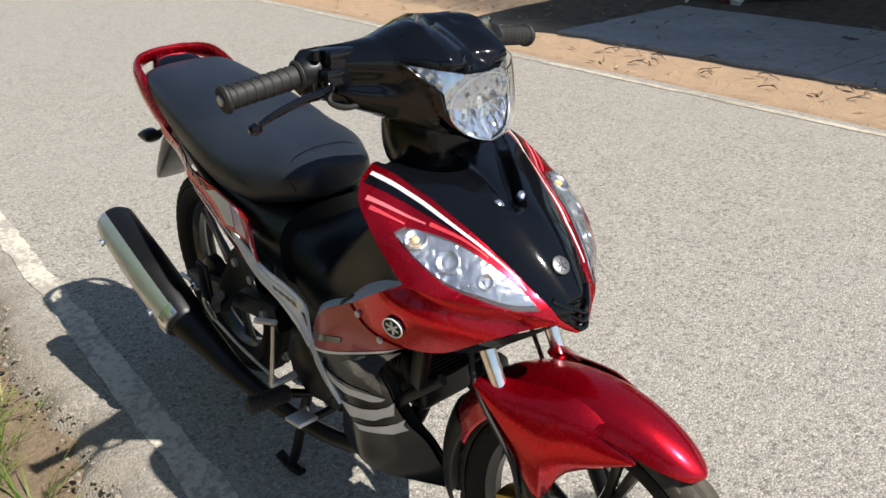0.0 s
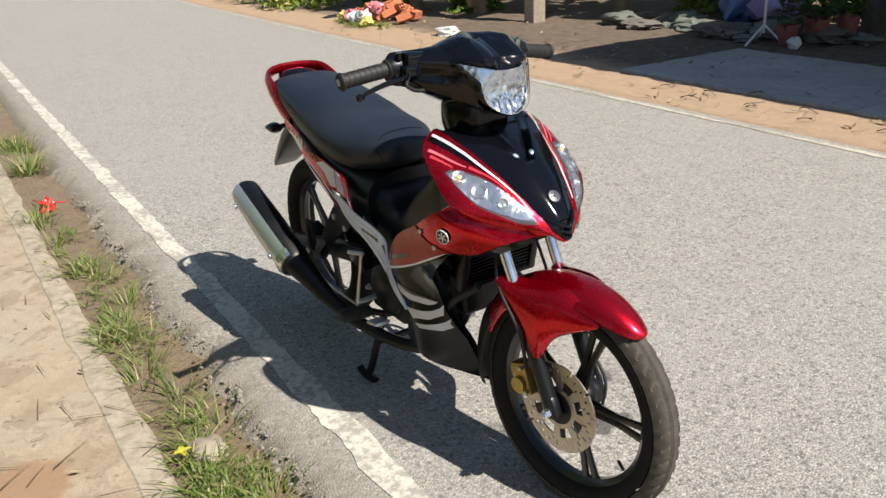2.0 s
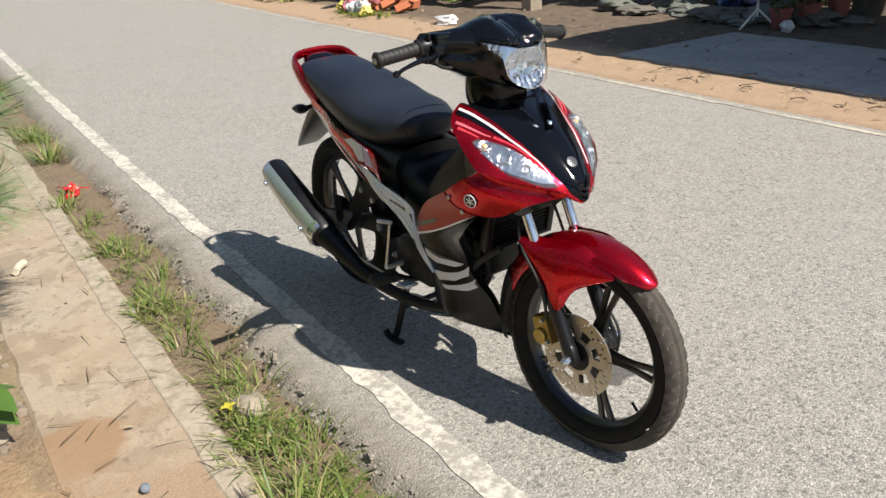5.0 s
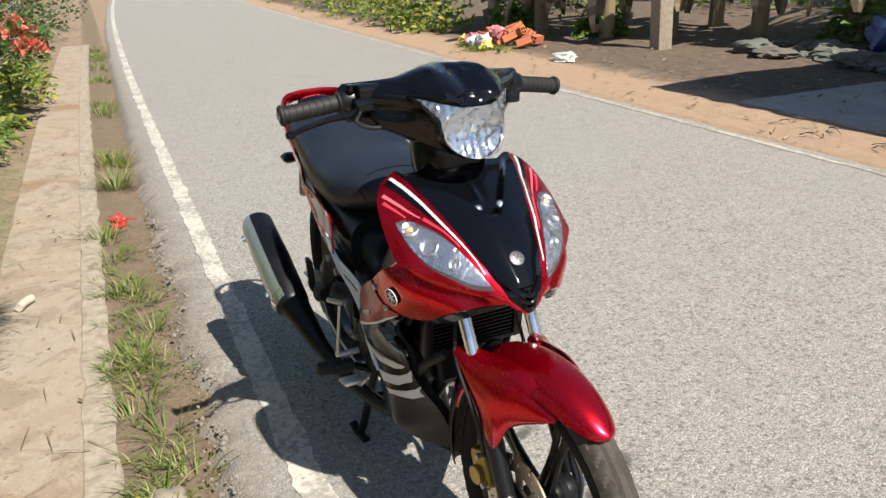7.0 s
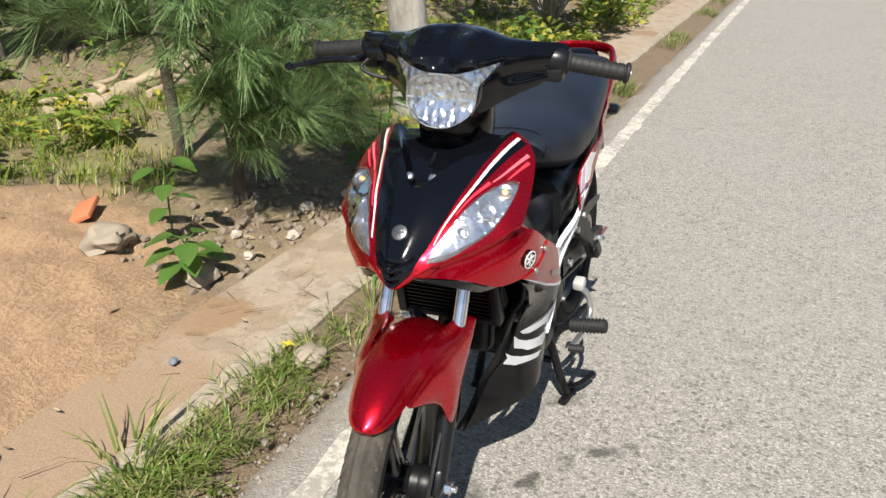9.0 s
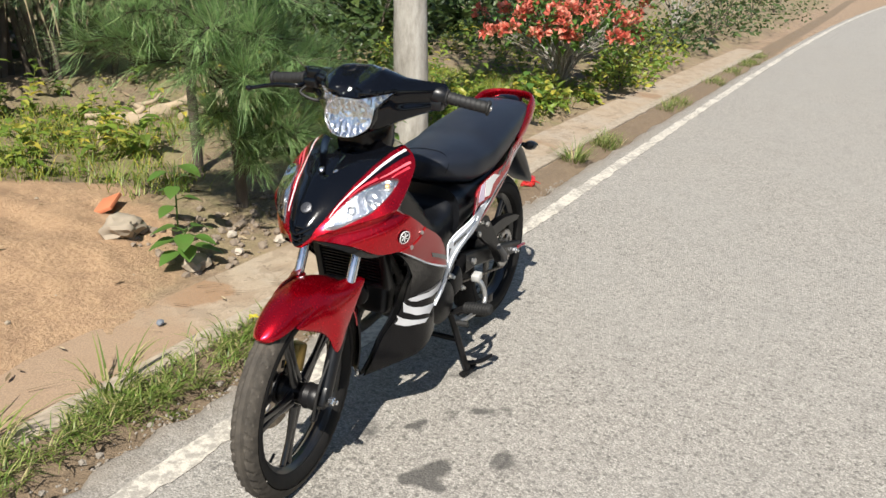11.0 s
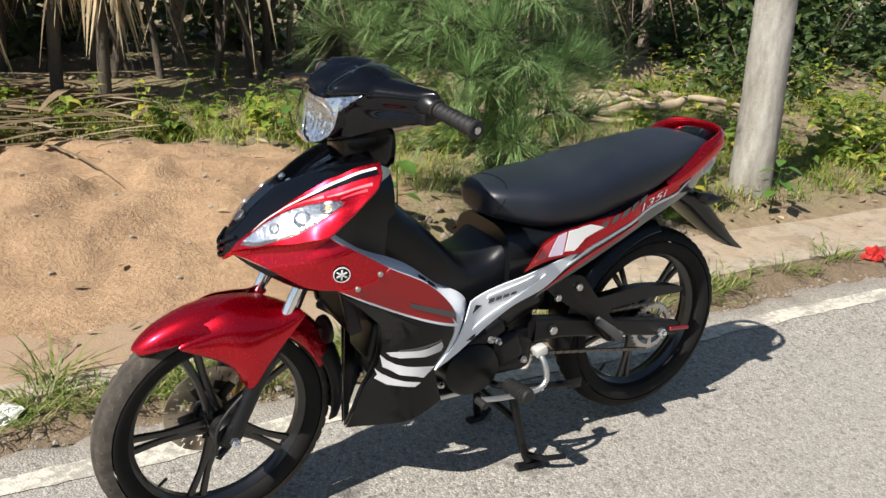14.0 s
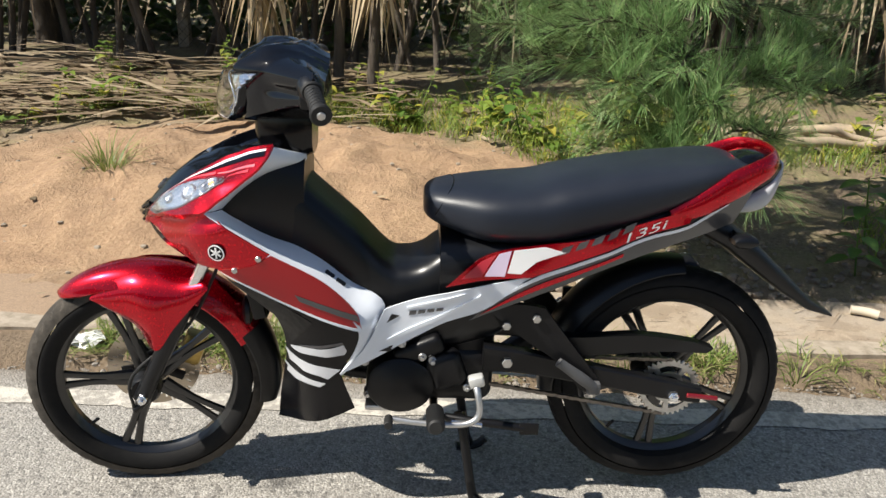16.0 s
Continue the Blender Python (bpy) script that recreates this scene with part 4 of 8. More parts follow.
TRIM_IN = [(0.404, 0.122, 0.755), (0.330, 0.108, 0.702), (0.214, 0.102, 0.650), (0.130, 0.104, 0.588), (0.060, 0.128, 0.545), (0.085, 0.150, 0.470), (0.147, 0.156, 0.385)]
HORN_OUT = [(0.434, 0.189, 0.766), (0.385, 0.189, 0.807), (0.323, 0.177, 0.859), (0.305, 0.160, 0.880), (0.297, 0.136, 0.897)]
HORN_IN = [(0.404, 0.122, 0.758), (0.367, 0.120, 0.800), (0.312, 0.108, 0.836), (0.244, 0.066, 0.850), (0.238, 0.058, 0.866)]
for s in SIDES:
    def mid(a, b, f=0.5, out=0.006):
        return [(p[0] * (1 - f) + q[0] * f, s * (p[1] * (1 - f) + q[1] * f + out), p[2] * (1 - f) + q[2] * f) for p, q in zip(a, b)]
    trim = part("leg_shield_trim", ribbon([mid(TRIM_OUT, TRIM_IN, 0, -0.001), mid(TRIM_OUT, TRIM_IN, 0.3), mid(TRIM_OUT, TRIM_IN, 0.7), mid(TRIM_OUT, TRIM_IN, 1, 0)]), SILVER, BIKE, "satin silver leg shield trim")
    part("leg_shield_horn", ribbon([mid(HORN_OUT, HORN_IN, 0, -0.001), mid(HORN_OUT, HORN_IN, 0.5, 0.004), mid(HORN_OUT, HORN_IN, 1, 0)]), SILVER, BIKE, "satin silver leg shield trim")
    for c in ((0.182, 0.110, 0.608), (0.158, 0.111, 0.590)):
        part("trim_slot", box((0.024, 0.010, 0.007), Matrix.Translation((c[0], s * (c[1] + 0.019), c[2] + 0.007)) @ Matrix.Rotation(radians(-36), 4, "Y") @ Matrix.Rotation(radians(-40 * s), 4, "X"), 0.002), PLAST, trim)
for u, v in ((0.323, 0.673), (0.374, 0.645)):
    for s in SIDES:
        part("cowl_screw", cyl((u, s * (BODY(u, v) - 0.003), v), (u, s * (BODY(u, v) + 0.003), v), 0.0065, 14), STEEL, BIKE)
both("lower_cover", [(0.405, 0.637, 1), (0.347, 0.606), (0.265, 0.563), (0.194, 0.533), (0.112, 0.495, 1), (0.128, 0.44), (0.155, 0.39), (0.125, 0.290, 1), (0.213, 0.249, 1), (0.322, 0.186, 1), (0.305, 0.30), (0.285, 0.40), (0.284, 0.47), (0.305, 0.54), (0.355, 0.597)], SATIN, lift=-0.003, label="gloss black lower engine cover", cell=0.018)
for s in SIDES:
    part("cover_inner", panel([(0.40, 0.630, 1), (0.355, 0.597), (0.305, 0.54), (0.284, 0.47), (0.285, 0.40), (0.305, 0.30), (0.322, 0.186, 1), (0.30, 0.20, 1), (0.27, 0.30), (0.255, 0.40), (0.25, 0.47), (0.27, 0.55), (0.33, 0.61)], lambda u, v: BODY(u, v) - 0.016 - 0.5 * max(0.0, 0.30 - u), 0.006, s), PLAST, BIKE, "black inner edge of the lower cover")
for out, mat in (([(0.272, 0.443), (0.240, 0.448), (0.205, 0.449), (0.180, 0.454), (0.148, 0.467), (0.141, 0.450), (0.146, 0.440), (0.170, 0.434), (0.186, 0.430), (0.215, 0.431), (0.245, 0.429), (0.262, 0.434)], BRUSH),
                 ([(0.284, 0.436), (0.270, 0.422), (0.250, 0.411), (0.224, 0.405), (0.190, 0.402), (0.156, 0.397), (0.168, 0.386), (0.184, 0.371), (0.205, 0.378), (0.242, 0.383), (0.258, 0.393), (0.275, 0.401), (0.279, 0.418)], BRUSH),
                 ([(0.290, 0.393), (0.275, 0.380), (0.255, 0.371), (0.225, 0.364), (0.190, 0.359), (0.203, 0.348), (0.235, 0.351), (0.263, 0.350), (0.286, 0.362), (0.282, 0.376)], BRUSH),
                 ([(0.247, 0.452), (0.200, 0.460), (0.150, 0.474), (0.148, 0.468), (0.200, 0.453), (0.245, 0.447)], GREY_DK)):
    both("cover_stripe", [(u, v, 1) for u, v in out], mat, lift=-0.0012, thick=0.0012, label="pale brush stripe decal" if mat is BRUSH else "", cell=0.012)
both("cover_facet", [(0.405, 0.628, 1), (0.355, 0.585, 1), (0.300, 0.530, 1), (0.276, 0.480, 1), (0.268, 0.452, 1), (0.215, 0.520, 1), (0.300, 0.575, 1)], BLACK, lift=-0.0022, thick=0.0012, label="charcoal facet on the lower cover")

# inner black bodywork
part("inner_shield", oval_loft([(0.50, 0.09, 0.675, 0.70), (0.46, 0.125, 0.655, 0.76), (0.41, 0.135, 0.645, 0.83), (0.35, 0.118, 0.62, 0.875), (0.29, 0.108, 0.58, 0.885), (0.240, 0.098, 0.58, 0.870)], 3.5), PLAST, BIKE, "black inner leg shield")
part("tunnel", oval_loft([(0.30, 0.098, 0.60, 0.85), (0.25, 0.104, 0.56, 0.812), (0.20, 0.106, 0.53, 0.768), (0.13, 0.108, 0.50, 0.706), (0.06, 0.110, 0.47, 0.634), (0.02, 0.112, 0.47, 0.624), (-0.02, 0.113, 0.48, 0.634), (-0.06, 0.115, 0.51, 0.662), (-0.12, 0.115, 0.53, 0.69), (-0.2, 0.12, 0.55, 0.70)], 4.0), PLAST, BIKE, "black plastic step-through tunnel")
part("tail_frame_cover", oval_loft([(-0.06, 0.135, 0.52, 0.70), (-0.15, 0.138, 0.545, 0.71), (-0.3, 0.135, 0.60, 0.72), (-0.45, 0.122, 0.665, 0.755), (-0.6, 0.10, 0.72, 0.81), (-0.70, 0.078, 0.77, 0.86), (-0.76, 0.05, 0.80, 0.885)], 3.0), PLAST, BIKE, "black plastic seat base")
both("mid_panel", [(0.060, 0.545, 1), (-0.063, 0.588), (-0.265, 0.632, 1), (-0.165, 0.553), (-0.078, 0.516), (-0.016, 0.480), (0.07, 0.432), (0.158, 0.388, 1), (0.10, 0.46)], SILVER, lift=0.003, label="silver side panel below the seat")
both("mid_panel_rib", [(0.053, 0.474, 1), (-0.049, 0.526, 1), (-0.151, 0.588, 1), (-0.149, 0.580, 1), (-0.049, 0.516, 1), (0.050, 0.466, 1)], SILVER, lift=0.0062, thick=0.004)
both("mid_panel_rib", [(0.010, 0.551, 1), (-0.118, 0.592, 1), (-0.118, 0.586, 1), (0.010, 0.545, 1)], SILVER, lift=0.0062, thick=0.004)
for k in range(4):
    both("lettering_bar", [(0.004 - 0.020 * k, 0.541 + 0.0035 * k, 1), (-0.011 - 0.020 * k, 0.5435 + 0.0035 * k, 1), (-0.009 - 0.020 * k, 0.533 + 0.0045 * k, 1), (0.006 - 0.020 * k, 0.5305 + 0.0045 * k, 1)], GREY_DK, lift=0.0045, thick=0.0012, label="small dark lettering bar")
for out in ([(0.054, 0.514, 1), (0.044, 0.534, 1), (0.026, 0.529, 1)], [(0.070, 0.445, 1), (0.040, 0.458, 1), (0.045, 0.442, 1)]):
    both("panel_vent", out, PLAST, lift=0.0042, thick=0.0012)
both("tail_panel", [(-0.073, 0.612, 1), (-0.145, 0.670), (-0.205, 0.692), (-0.279, 0.704), (-0.39, 0.722), (-0.486, 0.752), (-0.61, 0.790, 1), (-0.60, 0.757, 1), (-0.513, 0.730), (-0.428, 0.698), (-0.343, 0.664), (-0.258, 0.632, 1), (-0.16, 0.622)], RED, TAILW, lift=0.003, label="red tail fairing with decals")
both("tail_decal", [(-0.105, 0.628, 1), (-0.148, 0.664, 1), (-0.180, 0.680, 1), (-0.150, 0.630, 1)], PINK, TAILW, lift=0.0046, thick=0.0012, label="pink flash decal")
both("tail_decal", [(-0.156, 0.631, 1), (-0.186, 0.682, 1), (-0.212, 0.690, 1), (-0.200, 0.632, 1)], LILAC, TAILW, lift=0.0046, thick=0.0012, label="pale lilac flash decal")
both("tail_decal", [(-0.206, 0.640, 1), (-0.218, 0.691, 1), (-0.285, 0.701, 1), (-0.330, 0.690, 1), (-0.268, 0.668, 1), (-0.235, 0.640, 1)], WHITE, TAILW, lift=0.0046, thick=0.0012, label="white flash decal")

both("tail_lower_panel", [(-0.129, 0.520, 1), (-0.165, 0.553), (-0.262, 0.630), (-0.343, 0.660), (-0.428, 0.694), (-0.513, 0.726), (-0.60, 0.752), (-0.709, 0.815), (-0.76, 0.862, 1), (-0.735, 0.79), (-0.716, 0.745, 1), (-0.598, 0.707), (-0.435, 0.651), (-0.276, 0.583)], GREY_DK, lambda u, v: TAILW(u, v) - 0.002, label="dark grey lower tail panel")
both("tail_pinstripe", [(-0.175, 0.562, 1), (-0.262, 0.628), (-0.343, 0.658), (-0.428, 0.692), (-0.513, 0.724), (-0.60, 0.750), (-0.69, 0.800, 1), (-0.69, 0.793, 1), (-0.60, 0.742), (-0.513, 0.716), (-0.428, 0.683), (-0.343, 0.649), (-0.262, 0.618)], SILVER, lambda u, v: TAILW(u, v), lift=0.0005, thick=0.0014)
both("tail_redline", [(-0.15, 0.535, 1), (-0.262, 0.606), (-0.36, 0.645), (-0.46, 0.686, 1), (-0.46, 0.678, 1), (-0.36, 0.634), (-0.262, 0.592)], RED, lambda u, v: TAILW(u, v), lift=0.0005, thick=0.0014)

# seat
seat = part("seat", oval_loft([(-0.020, 0.022, 0.742, 0.768), (-0.024, 0.055, 0.730, 0.784), (-0.045, 0.086, 0.716, 0.797), (-0.10, 0.117, 0.696, 0.806), (-0.17, 0.146, 0.680, 0.813), (-0.27, 0.153, 0.680, 0.824), (-0.34, 0.153, 0.690, 0.842), (-0.46, 0.144, 0.722, 0.865),
                             (-0.58, 0.131, 0.772, 0.881), (-0.68, 0.113, 0.828, 0.889), (-0.735, 0.085, 0.848, 0.878), (-0.752, 0.035, 0.856, 0.868)], 2.7, 40, 6), VINYL, BIKE, "black vinyl dual seat")
part("seat_seam", tube([(-0.046, -0.088, 0.745), (-0.062, -0.092, 0.775), (-0.080, -0.062, 0.7995), (-0.088, 0, 0.8055), (-0.080, 0.062, 0.7995), (-0.062, 0.092, 0.775), (-0.046, 0.088, 0.745)], 0.0011, 6), SATIN, seat)
part("grab_rail", tube([(-0.56, 0.124, 0.768), (-0.63, 0.120, 0.800), (-0.70, 0.114, 0.846), (-0.763, 0.100, 0.880), (-0.795, 0.058, 0.893), (-0.803, 0, 0.896), (-0.795, -0.058, 0.893), (-0.763, -0.100, 0.880), (-0.70, -0.114, 0.846), (-0.63, -0.120, 0.800), (-0.56, -0.124, 0.768)], [0.016, 0.027, 0.031, 0.024, 0.018, 0.017, 0.018, 0.024, 0.031, 0.027, 0.016], 14, 6, 0.42), RED, BIKE, "red rear grab rail")
part("tail_housing", oval_loft([(-0.70, 0.075, 0.775, 0.875), (-0.75, 0.066, 0.790, 0.895), (-0.80, 0.05, 0.815, 0.892), (-0.825, 0.03, 0.845, 0.882)], 3), BLACK, BIKE, "black tail light housing")
part("tail_light", oval_loft([(-0.725, 0.070, 0.755, 0.80), (-0.77, 0.066, 0.757, 0.822), (-0.805, 0.054, 0.772, 0.850), (-0.83, 0.03, 0.82, 0.872), (-0.838, 0.012, 0.845, 0.872)], 2.6), TAIL, BIKE, "clear tail light lens")
part("rear_mudguard", rings_mesh([oval_ring(x, w, z - h, z + h, 20, 3.4) for x, z, w, h in ((-0.64, 0.745, 0.08, 0.03), (-0.72, 0.705, 0.078, 0.034), (-0.79, 0.655, 0.072, 0.036), (-0.87, 0.592, 0.062, 0.028), (-0.95, 0.532, 0.048, 0.016), (-1.02, 0.498, 0.022, 0.004))]), PLAST, BIKE, "black rear mudguard flap")
for s in SIDES:
    part("rear_indicator", join(cyl((-0.72, 0.06 * s, 0.72), (-0.73, 0.105 * s, 0.715), 0.008), rings_mesh([oval_ring(x, 0.022, 0.715 - h, 0.715 + h, 16, 2.5, 0.115 * s) for x, h in ((-0.705, 0.006), (-0.715, 0.015), (-0.74, 0.017), (-0.758, 0.008))])), PLAST, BIKE, "small black rear indicator")

# handlebar, cowl and headlamp
def lamp_half(z):
    """Half the headlamp's width at a height."""
    return float(np.interp(z, [0.928, 0.932, 0.942, 0.958, 0.985, 1.008, 1.05, 1.0505], [0.0, 0.014, 0.044, 0.061, 0.070, 0.072, 0.104, 0.0]))


def face(y, z):
    """How far forward the handlebar cowl's face stands."""
    a = abs(y)
    rake = (3.0 * (z - 0.975) ** 2 + 0.10 * (z - 0.975)) * (1 - 0.6 * min(1.0, a / 0.1))
    return 0.418 - 6.3 * min(a, 0.105) ** 2 - 0.90 * max(0.0, a - 0.105) - rake - 6.0 * max(0.0, z - 1.055) ** 1.5


def crest(y, z):
    """Ridges over the lamp, a hollow between them and a fold along each side."""
    a = abs(y)
    hood = smooth01(1.028, 1.048, z) * (0.020 * max(0.0, 1 - abs(a - 0.060) / 0.050) - 0.010 * max(0.0, 1 - a / 0.04))
    line = 1.020 + 0.06 * (a - 0.10)
    fold = -0.013 * math.exp(-((z - line) / 0.014) ** 2) * smooth01(0.095, 0.130, a) * (1 - smooth01(0.175, 0.205, a))
    return hood + fold


def cowl_ring(y, zb, zt, xb):
    fr = []
    for t in np.linspace(0, 1, 44):
        z = zb + (zt - 0.012 - zb) * t
        sunk = 0.050 if abs(y) < lamp_half(z) + 0.001 and z < 1.030 + 2.0 * y * y else 0.0
        fr.append((face(y, z) - 0.008 + crest(y, z) - sunk - 0.02 * (1 - t) ** 3, z))
    xt = fr[-1][0]
    a = abs(y)
    dip = 0.010 * max(0.0, 1 - a / 0.05) - 0.008 * max(0.0, 1 - abs(a - 0.060) / 0.03)
    top = [(xt + (xb - xt) * t, zt - 0.012 + 0.016 * math.sin(math.pi * min(1, t * 1.1)) - 0.02 * t * t - dip * max(0.0, 1 - 1.7 * t)) for t in (0.08, 0.2, 0.35, 0.6, 0.85, 1.0)]
    back = [(xb - 0.004, zb + (zt - 0.03 - zb) * t) for t in (0.7, 0.35, 0.1)]
    low = [(xb + (fr[0][0] - xb) * t, zb - 0.006 * math.sin(math.pi * t)) for t in (0.1, 0.5, 0.85)]
    return [Vector((x, y, z)) for x, z in fr + top + back + low]


spec = [(0.0, 0.930, 1.106, 0.192), (0.04, 0.938, 1.103, 0.192), (0.075, 0.954, 1.094, 0.194), (0.105, 0.970, 1.083, 0.198), (0.15, 0.990, 1.077, 0.203), (0.185, 1.003, 1.074, 0.206), (0.206, 1.010, 1.072, 0.210), (0.214, 1.020, 1.064, 0.214)]
ys = list(np.arange(0, 0.212, 0.003)) + [0.214]
rr = [cowl_ring(y, *[float(np.interp(y, [q[0] for q in spec], [q[i] for q in spec])) for i in (1, 2, 3)]) for y in ys]
rr = [[Vector((p.x, -p.y, p.z)) for p in r] for r in rr[:0:-1]] + rr
part("handlebar_cowl", rings_mesh(rr), BLACK, BIKE, "gloss black angular handlebar cowl", xf=STEER, angle=32)
HL = [(0.0, 0.930, 1), (0.030, 0.937), (0.056, 0.953), (0.069, 0.980), (0.072, 1.008, 1), (0.105, 1.050, 1), (0.066, 1.040), (0.034, 1.033), (0.0, 1.031), (-0.034, 1.033), (-0.066, 1.040), (-0.105, 1.050, 1), (-0.072, 1.008, 1), (-0.069, 0.980), (-0.056, 0.953), (-0.030, 0.937)]
wall = []
for dep, grow in ((-0.014, 1.07), (-0.004, 1.055), (0.000, 1.03), (-0.001, 1.0), (-0.010, 0.995), (-0.030, 0.98)):
    ring = []
    for p, q in zip(HL, HL[1:] + HL[:1]):
        for k in range(4):
            u, v = p[0] + (q[0] - p[0]) * k / 4, p[1] + (q[1] - p[1]) * k / 4
            u, v = u * grow, 0.996 + (v - 0.996) * grow
            ring.append(Vector((face(u, v) + dep, u, v)))
    wall.append(ring)
head = part("headlamp", rings_mesh(wall, caps=False), BLACK, BIKE, "clear headlamp with chrome reflector", xf=STEER)
HL_IN = [(u * 0.975, 0.998 + (v - 0.998) * 0.975, *r) for u, v, *r in HL]


def bowl(u, v):
    """The headlamp reflector: a softly fluted dish between two bright wings."""
    r = math.hypot(u, (v - 0.983) * 1.2)
    deep = -0.028 * max(0.0, 1 - (r / 0.070) ** 2)
    ang = math.atan2(v - 0.983, u)
    i, j = math.floor(ang / 0.35), math.floor(r / 0.014)
    p, q = noise.noise(Vector((i * 2.7, j * 1.9, 3.0))), noise.noise(Vector((i * 1.3, j * 3.1, 7.0)))
    tile = 0.48 * (p * (r / 0.014 - j - 0.5) * 0.014 + q * (ang / 0.35 - i - 0.5) * 0.35 * r)
    flute = 0.0010 * math.sin(u * 380) * (0.35 + 0.65 * smooth01(0.020, 0.040, abs(v - 0.983)))
    wing = 0.004 * math.sin((abs(u) + 0.6 * v) * 420) * smooth01(0.070, 0.076, abs(u))
    return face(u, v) + deep * (1 - smooth01(0.070, 0.075, abs(u))) + (tile if r < 0.068 else 0.0) + flute + wing


part("reflector", panel(HL_IN, bowl, 0.003, 1, 0.001, 0.0035, "x"), REFLECTOR, head, "faceted chrome reflector", xf=STEER, angle=9)
part("bulb", turned([(0.0, 0.030), (0.008, 0.028), (0.011, 0.020), (0.011, 0.0)], 20, Matrix.Translation((0.362, 0, 0.985)) @ Matrix.Rotation(radians(-90), 4, "Z")), CHROME, head, xf=STEER)
ring = [(0.067 * math.cos(a), 0.982 + 0.049 * math.sin(a)) for a in np.linspace(0, 2 * math.pi, 33)]
part("lamp_ring", tube([(face(u, v) + 0.002, u, v) for u, v in ring], 0.0016, 8, 2), CHROME, head, xf=STEER)
part("lens", panel(HL, lambda u, v: face(u, v) + 0.012 * (1 - smooth01(0.75, 1.0, abs(u) / max(0.01, lamp_half(v)))) * smooth01(0.930, 0.946, v), 0.0025, 1, 0.006, 0.006, "x"), LENS, head, "clear headlamp lens", xf=STEER).visible_shadow = False
part("steering_neck", oval_loft([(0.225, 0.06, 0.86, 0.97), (0.25, 0.072, 0.85, 0.99), (0.29, 0.075, 0.84, 0.99), (0.335, 0.06, 0.86, 0.97), (0.35, 0.04, 0.89, 0.95)], 3), SATIN, BIKE, "black steering neck cover")


def bar(s, y):
    """Where the handlebar's centre line runs, out along one side."""
    t = (y - 0.19) / 0.15
    return Vector((0.232 - 0.020 * t, s * (y - 0.009 * min(1.0, max(0.0, t))), 1.040 - 0.020 * t))


for s in SIDES:
    g = part("grip", join(tube([bar(s, 0.215), bar(s, 0.235), bar(s, 0.325), bar(s, 0.332)], [0.017, 0.0165, 0.0165, 0.016], 20, smooth=False)), RUBBER, BIKE, "black ribbed rubber handlebar grip", xf=STEER)
    part("grip_flange", cyl(bar(s, 0.332), bar(s, 0.342), 0.021, 24, 0.003), RUBBER, g, xf=STEER)
    part("grip_collar", cyl(bar(s, 0.212), bar(s, 0.220), 0.023, 24, 0.003), RUBBER, g, xf=STEER)
    for k in range(14):
        p = bar(s, 0.232 + 0.0072 * k)
        d = (bar(s, 0.33) - bar(s, 0.2)).normalized()
        part("grip_rib", turned([(0.0160, -0.0018), (0.0178, -0.001), (0.0178, 0.001), (0.0160, 0.0018)], 18, Matrix.Translation(p) @ d.to_track_quat("Y", "Z").to_matrix().to_4x4() @ Matrix.Rotation(radians(14 if k % 2 else -14), 4, "Z")), RUBBER, g, xf=STEER)
    part("bar_end", cyl(bar(s, 0.340), bar(s, 0.346), 0.008, 14), STEEL, g, xf=STEER)
    part("switch_housing", join(tube([bar(s, 0.165), bar(s, 0.18), bar(s, 0.20), bar(s, 0.213)], [0.022, 0.027, 0.027, 0.022], 16, smooth=False), box((0.035, 0.040, 0.030), Matrix.Translation(bar(s, 0.188) + Vector((0.004, 0, -0.026))), 0.006)), PLAST, BIKE, "black switch housing", xf=STEER)
b0 = bar(-1, 0.19)
part("brake_lever", join(tube([b0 + Vector((0.030, 0.0, -0.010)), b0 + Vector((0.060, -0.020, -0.016)), b0 + Vector((0.068, -0.075, -0.020)), b0 + Vector((0.072, -0.125, -0.030)), b0 + Vector((0.082, -0.158, -0.038))], [0.008, 0.0075, 0.0065, 0.0055, 0.005], 10, 6, 0.7),
     turned([(0.0, -0.009), (0.006, -0.0075), (0.009, 0.0), (0.006, 0.0075), (0.0, 0.009)], 16, Matrix.Translation(b0 + Vector((0.083, -0.160, -0.038))))), BLACK, BIKE, "black front brake lever", xf=STEER)
part("master_cylinder", join(box((0.045, 0.070, 0.032), Matrix.Translation(b0 + Vector((0.022, 0.035, 0.018))), 0.006), box((0.040, 0.050, 0.030), Matrix.Translation(b0 + Vector((0.028, 0.015, -0.006))), 0.008)), BLACK, BIKE, "black brake fluid reservoir", xf=STEER)
part("brake_cable", tube([b0 + Vector((0.040, 0.005, -0.012)), b0 + Vector((0.052, -0.012, -0.035)), b0 + Vector((0.046, 0.03, -0.052)), b0 + Vector((0.04, 0.09, -0.045))], 0.0045, 8), RUBBER, BIKE, xf=STEER)
part("mirror_boss", cyl(b0 + Vector((0.02, -0.008, 0.018)), b0 + Vector((0.02, -0.008, 0.034)), 0.008, 14), BLACK, BIKE, xf=STEER)


# ---- tail lettering ----
def lettering(body, size):
    cu = bpy.data.curves.new("lettering", "FONT")
    cu.body, cu.size, cu.resolution_u, cu.shear = body, size, 3, 0.3
    ob = bpy.data.objects.new("lettering", cu)
    scene.collection.objects.link(ob)
    me = bpy.data.meshes.new_from_object(ob.evaluated_get(bpy.context.evaluated_depsgraph_get()))
    bpy.data.objects.remove(ob)
    bm = bmesh.new()
    bm.from_mesh(me)
    bpy.data.meshes.remove(me)
    return bm


